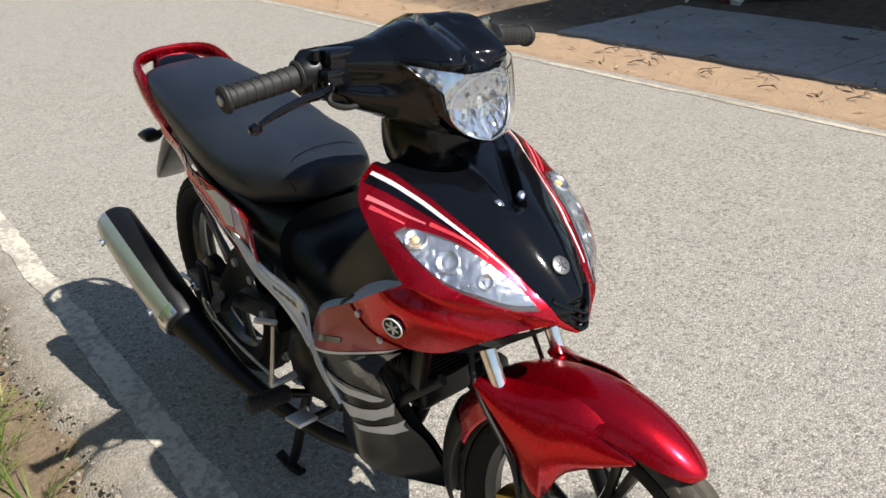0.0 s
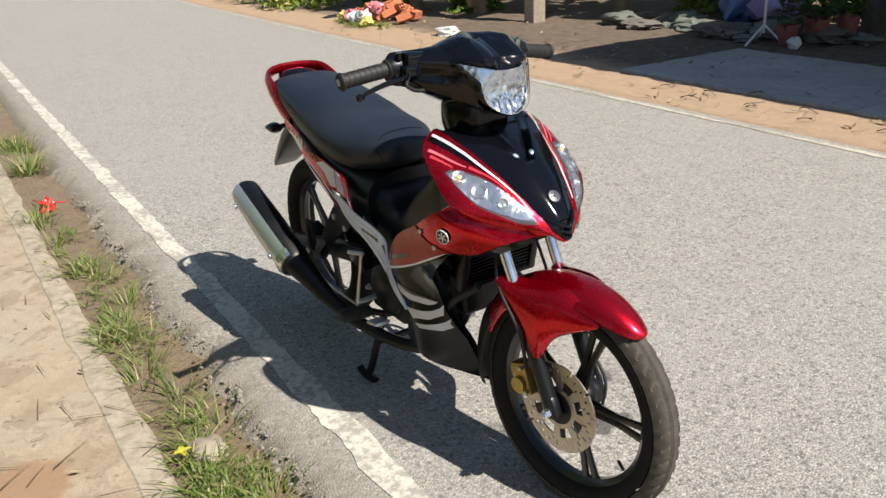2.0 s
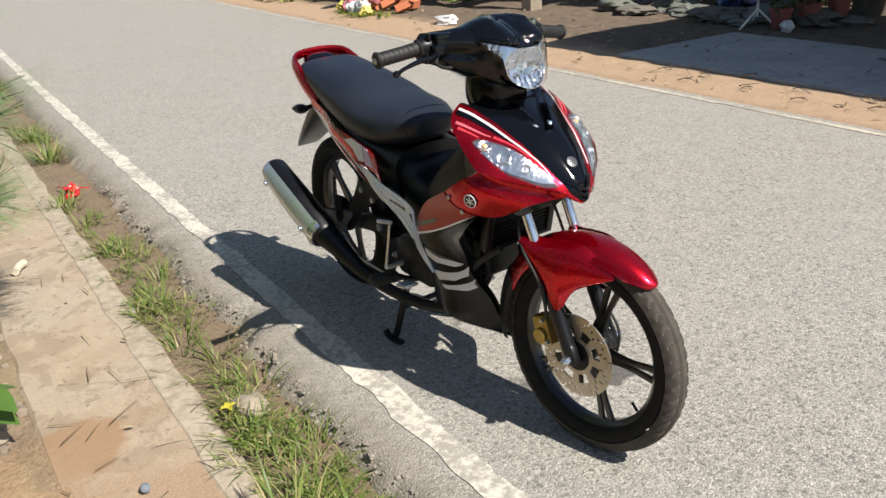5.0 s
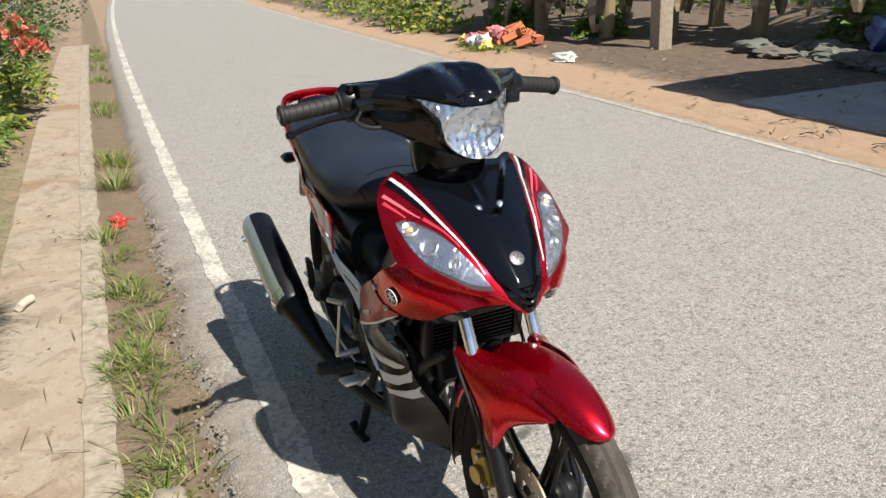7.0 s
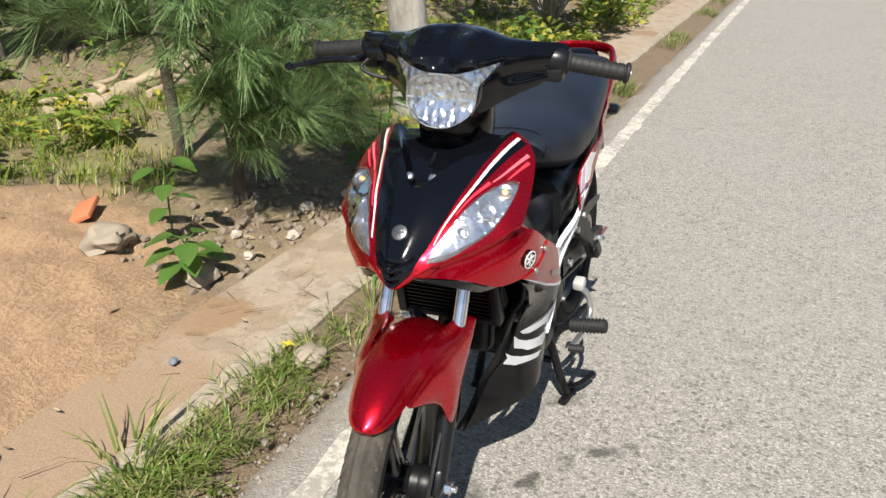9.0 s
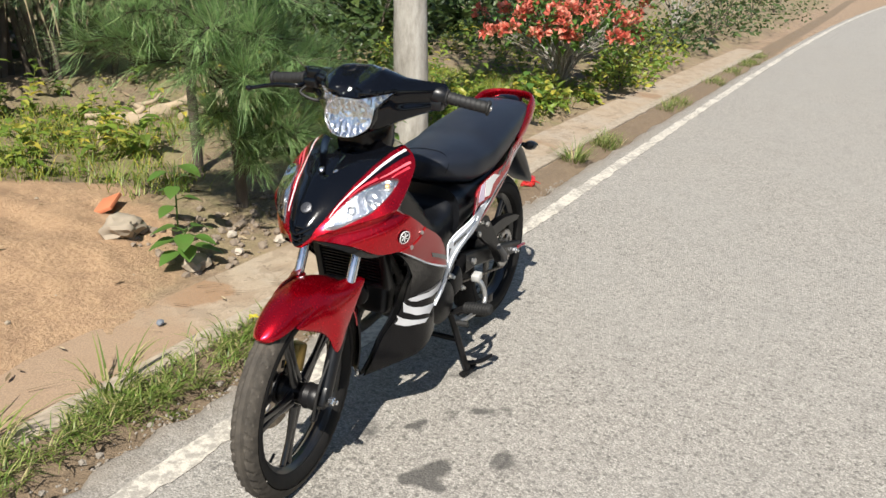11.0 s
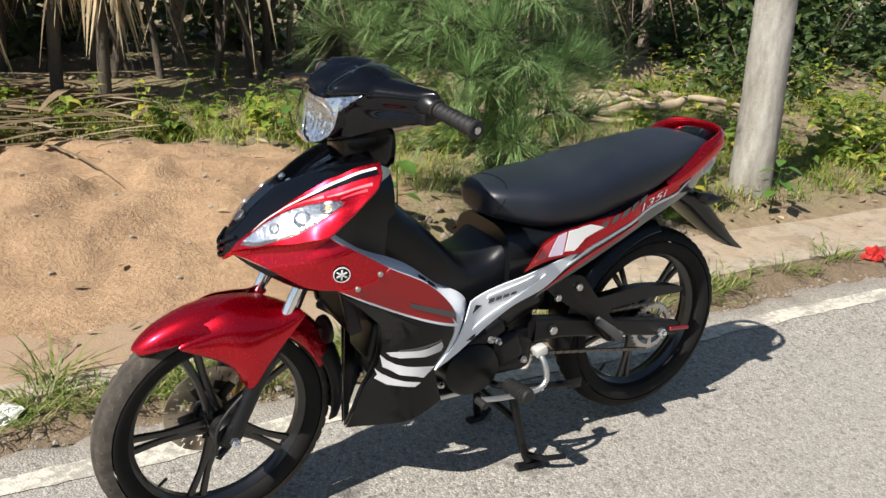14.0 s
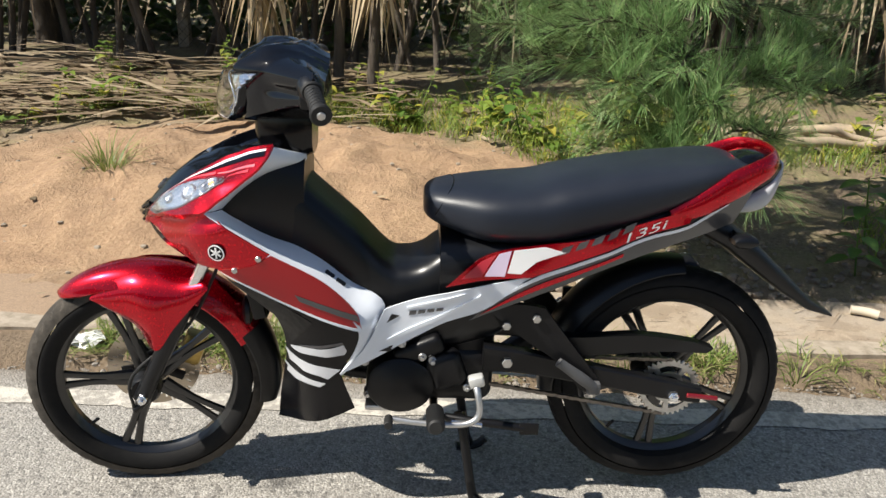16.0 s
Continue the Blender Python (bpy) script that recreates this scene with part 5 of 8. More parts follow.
for s in SIDES:
    bm = lettering("135i", 0.027)
    lo, hi = Vector((-0.450, 0.708)), Vector((-0.555, 0.749))
    a, b = (lo, hi) if s > 0 else (hi, lo)
    d = (b - a).normalized()
    up = Vector((-d.y, d.x)) if d.x > 0 else Vector((d.y, -d.x))
    wide = max(v.co.x for v in bm.verts)
    for v in bm.verts:
        q = a + d * (v.co.x / wide * (b - a).length) + up * v.co.y
        v.co = Vector((q.x, s * (TAILW(q.x, q.y) + 0.0052), q.y))
    part("lettering", bm, WHITE, BIKE, "white model number lettering", smooth=False)
    for k in range(5):
        x0 = -0.315 - 0.034 * k
        z0 = 0.682 + (-0.315 - x0) * 0.36
        w = 0.022
        part("lettering_bar", panel([(x0, z0, 1), (x0 - w, z0 + w * 0.4, 1), (x0 - w - 0.008, z0 + w * 0.4 + 0.018, 1), (x0 - 0.008, z0 + 0.018, 1)], TAILW, 0.001, s, 0.0044, 0.05), GREY_DK, BIKE, "dark slanted graphic on the tail")


# ---- engine, drive and stands ----
part("crankcase", join(box((0.30, 0.17, 0.15), Matrix.Translation((-0.05, 0, 0.345)), 0.035, 4), box((0.16, 0.15, 0.10), Matrix.Translation((-0.12, 0, 0.43)), 0.03, 3)), ENGINE, BIKE, "black cast engine block")


def round_cover(x, z, r, s, y0, y1, squash=1.0):
    return turned([(0.0, y1), (r * 0.55, y1), (r * 0.62, y1 - 0.004), (r * 0.86, y1 - 0.006), (r * 0.97, y1 - 0.014), (r, y0)], 40, Matrix.Translation((x, 0, z)) @ Matrix.Diagonal((1.12, s, squash, 1)))


part("magneto_cover", round_cover(0.022, 0.338, 0.072, 1, 0.06, 0.138), ENGINE, BIKE, "black round engine side cover")
part("sprocket_cover", join(box((0.085, 0.05, 0.09), Matrix.Translation((-0.085, 0.105, 0.375)) @ Matrix.Rotation(radians(20), 4, "Y"), 0.02, 3), box((0.12, 0.04, 0.05), Matrix.Translation((-0.02, 0.10, 0.42)) @ Matrix.Rotation(radians(25), 4, "Y"), 0.015, 3)), ENGINE, BIKE, "black front sprocket cover")
part("clutch_cover", join(round_cover(-0.02, 0.365, 0.078, -1, 0.06, 0.140), box((0.20, 0.06, 0.12), Matrix.Translation((-0.03, -0.095, 0.335)), 0.03, 3)), ENGINE, BIKE, "black clutch cover")
for k, (x, z) in enumerate(((0.105, 0.385), (0.098, 0.300), (0.060, 0.425), (-0.028, 0.412), (-0.052, 0.402), (-0.135, 0.335), (0.020, 0.445))):
    for s in SIDES:
        y = 0.105 if k < 3 else 0.128
        part("engine_bolt", join(cyl((x, s * 0.07, z), (x, s * (y - 0.004), z), 0.010, 12), cyl((x, s * (y - 0.004), z), (x, s * (y + 0.004), z), 0.0065, 6)), STEEL if k % 2 else ALU, BIKE)
fins = [turned([(0.03, -0.002), (0.064, -0.0015), (0.064, 0.0015), (0.03, 0.002)], 4, Matrix.Translation((0.115 + 0.0125 * k, 0, 0.405 + 0.003 * k)) @ Matrix.Rotation(radians(90), 4, "Z") @ Matrix.Rotation(radians(45), 4, "Y")) for k in range(9)]
cylinder = part("cylinder", cyl((0.08, 0, 0.40), (0.235, 0, 0.43), 0.046, 24), ENGINE, BIKE, "black finned engine cylinder")
part("cooling_fins", join(*fins), ENGINE, cylinder, smooth=False)
part("cylinder_head", box((0.06, 0.13, 0.115), Matrix.Translation((0.25, 0, 0.432)) @ Matrix.Rotation(radians(-11), 4, "Y"), 0.018, 3), ENGINE, BIKE)
part("skid_plate", box((0.10, 0.09, 0.016), Matrix.Translation((0.055, 0.055, 0.262)), 0.006), ALU, BIKE, "bare aluminium engine underside")
part("airbox", box((0.26, 0.19, 0.15), Matrix.Translation((-0.09, 0, 0.49)) @ Matrix.Rotation(radians(18), 4, "Y"), 0.04, 3), PLAST, BIKE)
part("throttle_body", join(cyl((0.18, 0.0, 0.47), (0.10, 0.0, 0.52), 0.028, 18), cyl((0.13, -0.05, 0.50), (0.13, 0.05, 0.50), 0.016, 14)), ENGINE, BIKE)

# radiator behind the fork
radiator = part("radiator", join(box((0.030, 0.215, 0.012), Matrix.Translation((0.372, 0, 0.635)), 0.004), box((0.030, 0.215, 0.012), Matrix.Translation((0.340, 0, 0.500)), 0.004),
                                 box((0.030, 0.022, 0.145), Matrix.Translation((0.356, 0.108, 0.567)) @ Matrix.Rotation(radians(13), 4, "Y"), 0.004), box((0.030, 0.022, 0.145), Matrix.Translation((0.356, -0.108, 0.567)) @ Matrix.Rotation(radians(13), 4, "Y"), 0.004)), ENGINE, BIKE, "black radiator behind the fork")
part("radiator_core", box((0.008, 0.20, 0.125), Matrix.Translation((0.346, 0, 0.567)) @ Matrix.Rotation(radians(13), 4, "Y"), 0), ENGINE, radiator, smooth=False)
for k in range(13):
    part("fin", box((0.018, 0.20, 0.003), Matrix.Translation((0.342 + 0.0023 * k, 0, 0.508 + 0.0098 * k)), 0), ENGINE, radiator, smooth=False)
part("horn", turned([(0.0, 0.012), (0.020, 0.012), (0.034, 0.006), (0.036, -0.004), (0.02, -0.012), (0.0, -0.012)], 28, Matrix.Translation((0.385, 0.03, 0.480)) @ Matrix.Rotation(radians(-80), 4, "Z")), ENGINE, BIKE, "black horn")
part("front_frame", join(tube([(0.30, 0, 0.84), (0.33, 0, 0.66), (0.30, 0.0, 0.56)], 0.03, 14), tube([(0.30, 0.0, 0.66), (0.15, 0, 0.55), (-0.08, 0, 0.46)], 0.032, 14)), ENGINE, BIKE)
part("lower_yoke", box((0.07, 0.21, 0.035), Matrix.Translation(along(0.715, 0, -0.012)) @ Matrix.Rotation(radians(25), 4, "Y"), 0.01), ENGINE, BIKE, xf=STEER)
for k, pts in enumerate(([(0.37, 0.06, 0.64), (0.33, 0.09, 0.60), (0.24, 0.085, 0.50), (0.2, 0.06, 0.46)], [(0.36, -0.07, 0.50), (0.30, -0.10, 0.45), (0.22, -0.09, 0.38), (0.1, -0.09, 0.35)], [(0.34, -0.05, 0.7), (0.30, -0.11, 0.60), (0.22, -0.10, 0.52), (0.1, -0.08, 0.50)])):
    part("coolant_hose" if k < 2 else "wiring_loom", tube(pts, 0.011 if k < 2 else 0.006, 10), RUBBER, BIKE)

# exhaust on the offside
part("exhaust_pipe", tube([(0.255, -0.03, 0.395), (0.245, -0.06, 0.34), (0.19, -0.10, 0.265), (0.05, -0.135, 0.228), (-0.12, -0.165, 0.230), (-0.25, -0.195, 0.268), (-0.34, -0.215, 0.318), (-0.43, -0.232, 0.362)], [0.018, 0.018, 0.018, 0.018, 0.019, 0.024, 0.034, 0.046], 18), ENGINE, BIKE, "black exhaust downpipe")
A, B = Vector((-0.405, -0.230, 0.350)), Vector((-0.765, -0.242, 0.514))
ax = (B - A).normalized()
side = ax.cross(Vector((0, 0, 1))).normalized()
upv = side.cross(ax)
muffler = part("silencer", join(tube([A, A + ax * 0.01, A.lerp(B, 0.5), B - ax * 0.014, B], [0.042, 0.049, 0.052, 0.049, 0.040], 30, smooth=False), cyl(B - ax * 0.02, B + ax * 0.012, 0.016, 20)), ENGINE, BIKE, "black silencer with a silver heat shield")
rings = []
for i in range(15):
    t = i / 14
    c = A.lerp(B, 0.02 + 0.965 * t)
    r = 0.053 + 0.0045 * math.sin(math.pi * min(1, t * 1.2)) - 0.006 * max(0, t - 0.93) / 0.07
    outer = [c + (side * math.cos(a) + upv * math.sin(a)) * r for a in np.linspace(radians(-80), radians(58), 22)]
    inner = [c + (side * math.cos(a) + upv * math.sin(a)) * (r - 0.003) for a in np.linspace(radians(-80), radians(58), 22)]
    rings.append(outer + inner[::-1])
sgn = 1 if side.y < 0 else -1
if sgn < 0:
    rings = [[p - side * 2 * (p - A).dot(side) for p in r] for r in rings]
shield = part("heat_shield", rings_mesh(rings), metal("brushed silver heat shield", (0.80, 0.82, 0.86), 0.34, 0.05), muffler, "brushed silver heat shield")
part("shield_collar", rings_mesh([[c + (side * sgn * math.cos(a) + upv * math.sin(a)) * r for a in np.linspace(radians(-84), radians(62), 22) for r in (rr,)] + [c + (side * sgn * math.cos(a) + upv * math.sin(a)) * (rr - 0.003) for a in np.linspace(radians(62), radians(-84), 22)] for c, rr in ((A.lerp(B, 0.02), 0.055), (A.lerp(B, 0.06), 0.060), (A.lerp(B, 0.10), 0.059))]), CHROME, muffler)
for t in (0.20, 0.86):
    c = A.lerp(B, t)
    o = (side * sgn * math.cos(radians(-12)) + upv * math.sin(radians(-12)))
    part("shield_bolt", cyl(c + o * 0.054, c + o * 0.064, 0.010, 14), CHROME, muffler)
part("silencer_bracket", box((0.05, 0.012, 0.10), Matrix.Translation((-0.42, -0.165, 0.43)), 0.004), ENGINE, BIKE)

# swinging arm, chain and rear hub
for s in SIDES:
    rings = [[Vector((x, s * 0.098 + w * cy, z + h * cz)) for cy, cz in ((1, 0.8), (0.8, 1), (-0.8, 1), (-1, 0.8), (-1, -0.8), (-0.8, -1), (0.8, -1), (1, -0.8))] for x, z, w, h in ((-0.17, 0.408, 0.018, 0.034), (-0.26, 0.400, 0.016, 0.028), (-0.48, 0.358, 0.014, 0.024), (-0.60, 0.335, 0.014, 0.024), (-0.695, 0.318, 0.012, 0.020))]
    part("swinging_arm", rings_mesh(rings), ENGINE, BIKE, "black rear swinging arm", angle=25)
    part("axle_nut", join(cyl((REAR.x, s * 0.105, REAR.z), (REAR.x, s * 0.122, REAR.z), 0.013, 6), cyl((REAR.x, s * 0.118, REAR.z), (REAR.x, s * 0.132, REAR.z), 0.007, 12)), CHROME, BIKE)
    part("chain_adjuster", cyl((-0.66, s * 0.112, 0.322), (-0.735, s * 0.112, 0.315), 0.006, 10), paint("red anodised bolt", (0.35, 0.02, 0.03), 0.3, 0.6) if s > 0 else STEEL, BIKE)
    part("pivot_bolt", cyl((-0.225, s * 0.11, 0.402), (-0.225, s * 0.126, 0.402), 0.013, 6), STEEL, BIKE)
part("rear_drum", turned([(0.0, -0.075), (0.05, -0.075), (0.062, -0.066), (0.066, -0.04), (0.040, -0.03), (0.0, -0.03)], 36, Matrix.Translation(REAR)), ENGINE, rear_wheel)
part("brake_arm", tube([REAR + Vector((-0.02, -0.085, -0.03)), REAR + Vector((-0.03, -0.09, -0.07)), REAR + Vector((0.02, -0.092, -0.105))], 0.007, 8), STEEL, BIKE)
part("brake_rod", tube([REAR + Vector((0.02, -0.092, -0.105)), (-0.35, -0.12, 0.235), (-0.1, -0.13, 0.25)], 0.004, 8), STEEL, BIKE)


def sprocket(r, teeth):
    bm = bmesh.new()
    n = teeth * 4
    rows = [[0.030] * n, [r * 0.55] * n, [r * 0.80] * n, [r + (0.004 if k % 4 in (1, 2) else -0.003) for k in range(n)]]
    vs = [[bm.verts.new((q * math.cos(2 * math.pi * k / n), 0, q * math.sin(2 * math.pi * k / n))) for k, q in enumerate(row)] for row in rows]
    for i in range(3):
        for k in range(n):
            if not (i == 1 and (k * 5 // n != ((k + 5) * 5 // n) or (k * 5 % n) < n * 0.62)):
                j = (k + 1) % n
                bm.faces.new((vs[i][k], vs[i][j], vs[i + 1][j], vs[i + 1][k]))
    made = bmesh.ops.extrude_face_region(bm, geom=bm.faces[:])
    for v in made["geom"]:
        if isinstance(v, bmesh.types.BMVert):
            v.co.y += 0.006
    return bm


part("rear_sprocket", sprocket(0.072, 36), STEEL, rear_wheel, "bare steel rear sprocket", smooth=False, xf=Matrix.Translation(REAR + Vector((0, 0.066, 0))))
CHAIN = metal("oily chain steel", (0.20, 0.18, 0.16), 0.4, 0.6)
for a, b in ((REAR + Vector((0, 0.069, 0.074)), Vector((-0.12, 0.069, 0.40))), (REAR + Vector((0, 0.069, -0.074)), Vector((-0.12, 0.069, 0.330)))):
    links = []
    for k in range(38):
        links.append(box((0.0145, 0.010 if k % 2 else 0.006, 0.008), Matrix.Translation(a.lerp(b, (k + 0.5) / 38)) @ Matrix.Rotation(math.atan2(a.z - b.z, b.x - a.x), 4, "Y"), 0))
    part("chain_run", join(*links), CHAIN, BIKE, "oily drive chain", smooth=False)
part("chain_guard", panel([(-0.29, 0.425, 1), (-0.31, 0.452), (-0.42, 0.458), (-0.54, 0.466), (-0.66, 0.452), (-0.715, 0.436, 1), (-0.70, 0.424, 1), (-0.58, 0.425), (-0.42, 0.410, 1)], lambda u, v: 0.092, 0.030, 1, 0.0), PLAST, BIKE, "black chain guard")
part("rear_inner_guard", guard([(-8, 0.310, 0.045, 0.02), (10, 0.316, 0.060, 0.03), (40, 0.322, 0.068, 0.035), (70, 0.322, 0.062, 0.03), (92, 0.316, 0.05, 0.02)]), PLAST, BIKE, "black inner rear mudguard", xf=Matrix.Translation(REAR))

# footrests, pedals and stands
for s in SIDES:
    part("pillion_bracket", panel([(-0.165, 0.545, 1), (-0.24, 0.555), (-0.300, 0.548, 1), (-0.345, 0.490), (-0.440, 0.372, 1), (-0.425, 0.345), (-0.395, 0.348, 1), (-0.34, 0.415), (-0.26, 0.470)], lambda u, v: 0.135 + 0.05 * (0.54 - v), 0.016, s), ENGINE, BIKE, "black cast pillion footrest bracket")
    for u, v in ((-0.215, 0.505), (-0.282, 0.524)):
        part("bracket_bolt", cyl((u, s * 0.135, v), (u, s * 0.146, v), 0.010, 6), STEEL, BIKE)
    part("pillion_footrest", join(tube([(-0.425, s * 0.155, 0.360), (-0.395, s * 0.160, 0.385), (-0.335, s * 0.165, 0.430)], [0.013, 0.014, 0.011], 10, 4, 0.7), box((0.03, 0.02, 0.03), Matrix.Translation((-0.425, s * 0.150, 0.358)), 0.004)), plastic("worn grey rubber", (0.09, 0.09, 0.092), 0.6), BIKE, "folded grey pillion footrest")
    peg = part("footrest", cyl((-0.06, s * 0.165, 0.300), (-0.06, s * 0.262, 0.312), 0.018, 14, 0.004), RUBBER, BIKE, "black ribbed rubber footrest")
    for k in range(9):
        part("footrest_rib", turned([(0.017, -0.002), (0.021, -0.001), (0.021, 0.001), (0.017, 0.002)], 14, Matrix.Translation((-0.06, s * (0.175 + 0.0095 * k), 0.301 + 0.0012 * k))), RUBBER, peg)
part("footrest_bar", tube([(-0.06, -0.17, 0.300), (-0.06, -0.10, 0.268), (-0.06, 0, 0.262), (-0.06, 0.10, 0.268), (-0.06, 0.17, 0.300)], 0.010, 10), ENGINE, BIKE)
part("gear_lever", tube([(-0.150, 0.165, 0.372), (-0.156, 0.185, 0.350), (-0.160, 0.195, 0.310), (-0.140, 0.198, 0.288), (-0.095, 0.198, 0.282), (-0.02, 0.196, 0.285), (0.045, 0.192, 0.292)], [0.010, 0.008, 0.0075, 0.0075, 0.007, 0.007, 0.007], 10), ALU, BIKE, "bare aluminium gear lever")
part("gear_boss", box((0.036, 0.030, 0.026), Matrix.Translation((-0.152, 0.165, 0.378)) @ Matrix.Rotation(radians(15), 4, "Y"), 0.006), paint("white lever boss", (0.6, 0.6, 0.58), 0.4, 0.3), BIKE)
part("toe_peg", cyl((0.045, 0.190, 0.292), (0.045, 0.228, 0.294), 0.010, 12), RUBBER, BIKE)
part("brake_pedal", join(tube([(-0.02, -0.150, 0.268), (0.02, -0.175, 0.285), (0.060, -0.195, 0.318), (0.080, -0.205, 0.330)], 0.008, 10, 5, 0.7), box((0.060, 0.045, 0.010), Matrix.Translation((0.085, -0.215, 0.338)) @ Matrix.Rotation(radians(-12), 4, "Y"), 0.004)), ALU, BIKE, "bare aluminium brake pedal")
kick = part("kick_lever", tube([(-0.046, -0.150, 0.346), (-0.046, -0.205, 0.346), (-0.046, -0.205, 0.360), (-0.034, -0.196, 0.440), (-0.030, -0.190, 0.490)], [0.009, 0.007, 0.005, 0.0045, 0.0045], 10, 4), STEEL, BIKE, "bare steel kick-start lever")
part("kick_pedal", cyl((-0.030, -0.180, 0.492), (-0.068, -0.210, 0.496), 0.0065, 12), STEEL, kick)
for s in SIDES:
    part("centre_stand_leg", tube([(-0.120, s * 0.080, 0.245), (-0.135, s * 0.095, 0.19), (-0.158, s * 0.125, 0.06), (-0.170, s * 0.135, 0.022)], 0.012, 10), ENGINE, BIKE, "black centre stand leg")
    part("centre_stand_foot", tube([(-0.135, s * 0.132, 0.010), (-0.165, s * 0.135, 0.009), (-0.195, s * 0.140, 0.014), (-0.215, s * 0.144, 0.030)], 0.010, 8, 4, 1.3), ENGINE, BIKE)
part("centre_stand_bar", cyl((-0.145, -0.105, 0.135), (-0.145, 0.105, 0.135), 0.010, 12), ENGINE, BIKE)
part("stand_tang", tube([(-0.160, 0.128, 0.045), (-0.20, 0.165, 0.040), (-0.255, 0.19, 0.046)], 0.008, 8), ENGINE, BIKE)
part("side_stand", join(tube([(-0.085, 0.130, 0.262), (-0.16, 0.150, 0.262), (-0.27, 0.158, 0.252)], 0.010, 10), box((0.045, 0.006, 0.030), Matrix.Translation((-0.282, 0.162, 0.252)), 0.003)), ENGINE, BIKE, "folded black side stand")
part("stand_spring", tube([(-0.10, 0.163, 0.268), (-0.14, 0.168, 0.268), (-0.17, 0.168, 0.264)], 0.007, 10), CHROME, BIKE)


# ---- plants ----


def leaf_mat(name, stops, gloss=0.45, through=0.35):
    m = Mat(name)
    c = m.ramp(m.island(), stops)
    c = m.mix(m.ramp(m.noise(14, 4), [(0.35, 0.0), (0.7, 0.35)]), c, (0.10, 0.09, 0.03))
    m.color(c).put(Roughness=gloss)
    t = m.n.new("ShaderNodeBsdfTranslucent")
    m.l.new(c, t.inputs["Color"])
    x = m.n.new("ShaderNodeMixShader")
    x.inputs[0].default_value = through
    m.l.new(m.b.outputs[0], x.inputs[1])
    m.l.new(t.outputs[0], x.inputs[2])
    m.l.new(x.outputs[0], m.n["Material Output"].inputs["Surface"])
    return m.m


GRASS = leaf_mat("grass blades", [(0.0, (0.085, 0.155, 0.022)), (0.5, (0.17, 0.255, 0.045)), (0.80, (0.30, 0.33, 0.10)), (1.0, (0.52, 0.43, 0.23))], 0.5, 0.35)
NEEDLE = leaf_mat("casuarina needles", [(0.0, (0.17, 0.31, 0.12)), (0.6, (0.32, 0.51, 0.21)), (1.0, (0.50, 0.63, 0.31))], 0.45, 0.5)
WEED = leaf_mat("weed leaves", [(0.0, (0.11, 0.20, 0.03)), (0.5, (0.22, 0.33, 0.05)), (0.85, (0.40, 0.42, 0.08)), (1.0, (0.60, 0.50, 0.07))], 0.45, 0.45)
BROAD = leaf_mat("broad green leaves", [(0.0, (0.05, 0.13, 0.025)), (1.0, (0.13, 0.26, 0.05))], 0.4, 0.4)
CROWN = leaf_mat("tree leaves", [(0.0, (0.025, 0.055, 0.015)), (0.7, (0.05, 0.10, 0.025)), (1.0, (0.10, 0.15, 0.04))], 0.45, 0.3)
BANANA = leaf_mat("banana leaves", [(0.0, (0.07, 0.15, 0.02)), (0.7, (0.14, 0.25, 0.035)), (1.0, (0.30, 0.33, 0.06))], 0.4, 0.4)
TAN = leaf_mat("tan palm fronds", [(0.0, (0.30, 0.21, 0.12)), (0.5, (0.48, 0.36, 0.21)), (1.0, (0.66, 0.54, 0.36))], 0.75, 0.25)
DRY = leaf_mat("dry brown fronds", [(0.0, (0.12, 0.082, 0.048)), (0.5, (0.28, 0.20, 0.125)), (1.0, (0.50, 0.40, 0.27))], 0.8, 0.2)
FLOWER = leaf_mat("coral bracts", [(0.0, (0.62, 0.10, 0.07)), (0.6, (0.75, 0.20, 0.14)), (1.0, (0.85, 0.36, 0.26))], 0.5, 0.35)
m = Mat("grey bark")
a, b = m.noise(7, 6, 0.7, (1, 1, 0.35)), m.noise(50, 5, 0.7)
m.color(m.ramp(a, [(0.3, (0.14, 0.125, 0.105)), (0.5, (0.30, 0.28, 0.25)), (0.7, (0.46, 0.44, 0.40))])).put(Roughness=0.9)
m.bump(m.math("ADD", a, m.math("MULTIPLY", b, 0.4)), 0.6, 0.02)
BARK = m.m
m = Mat("dark bark")
a, b = m.noise(9, 6, 0.7, (1, 1, 0.3)), m.noise(60, 5, 0.7)
m.color(m.ramp(a, [(0.3, (0.04, 0.032, 0.025)), (0.7, (0.13, 0.105, 0.08))])).put(Roughness=0.92)
m.bump(m.math("ADD", a, m.math("MULTIPLY", b, 0.4)), 0.6, 0.02)
BARK_DK = m.m

rng = random.Random(7)


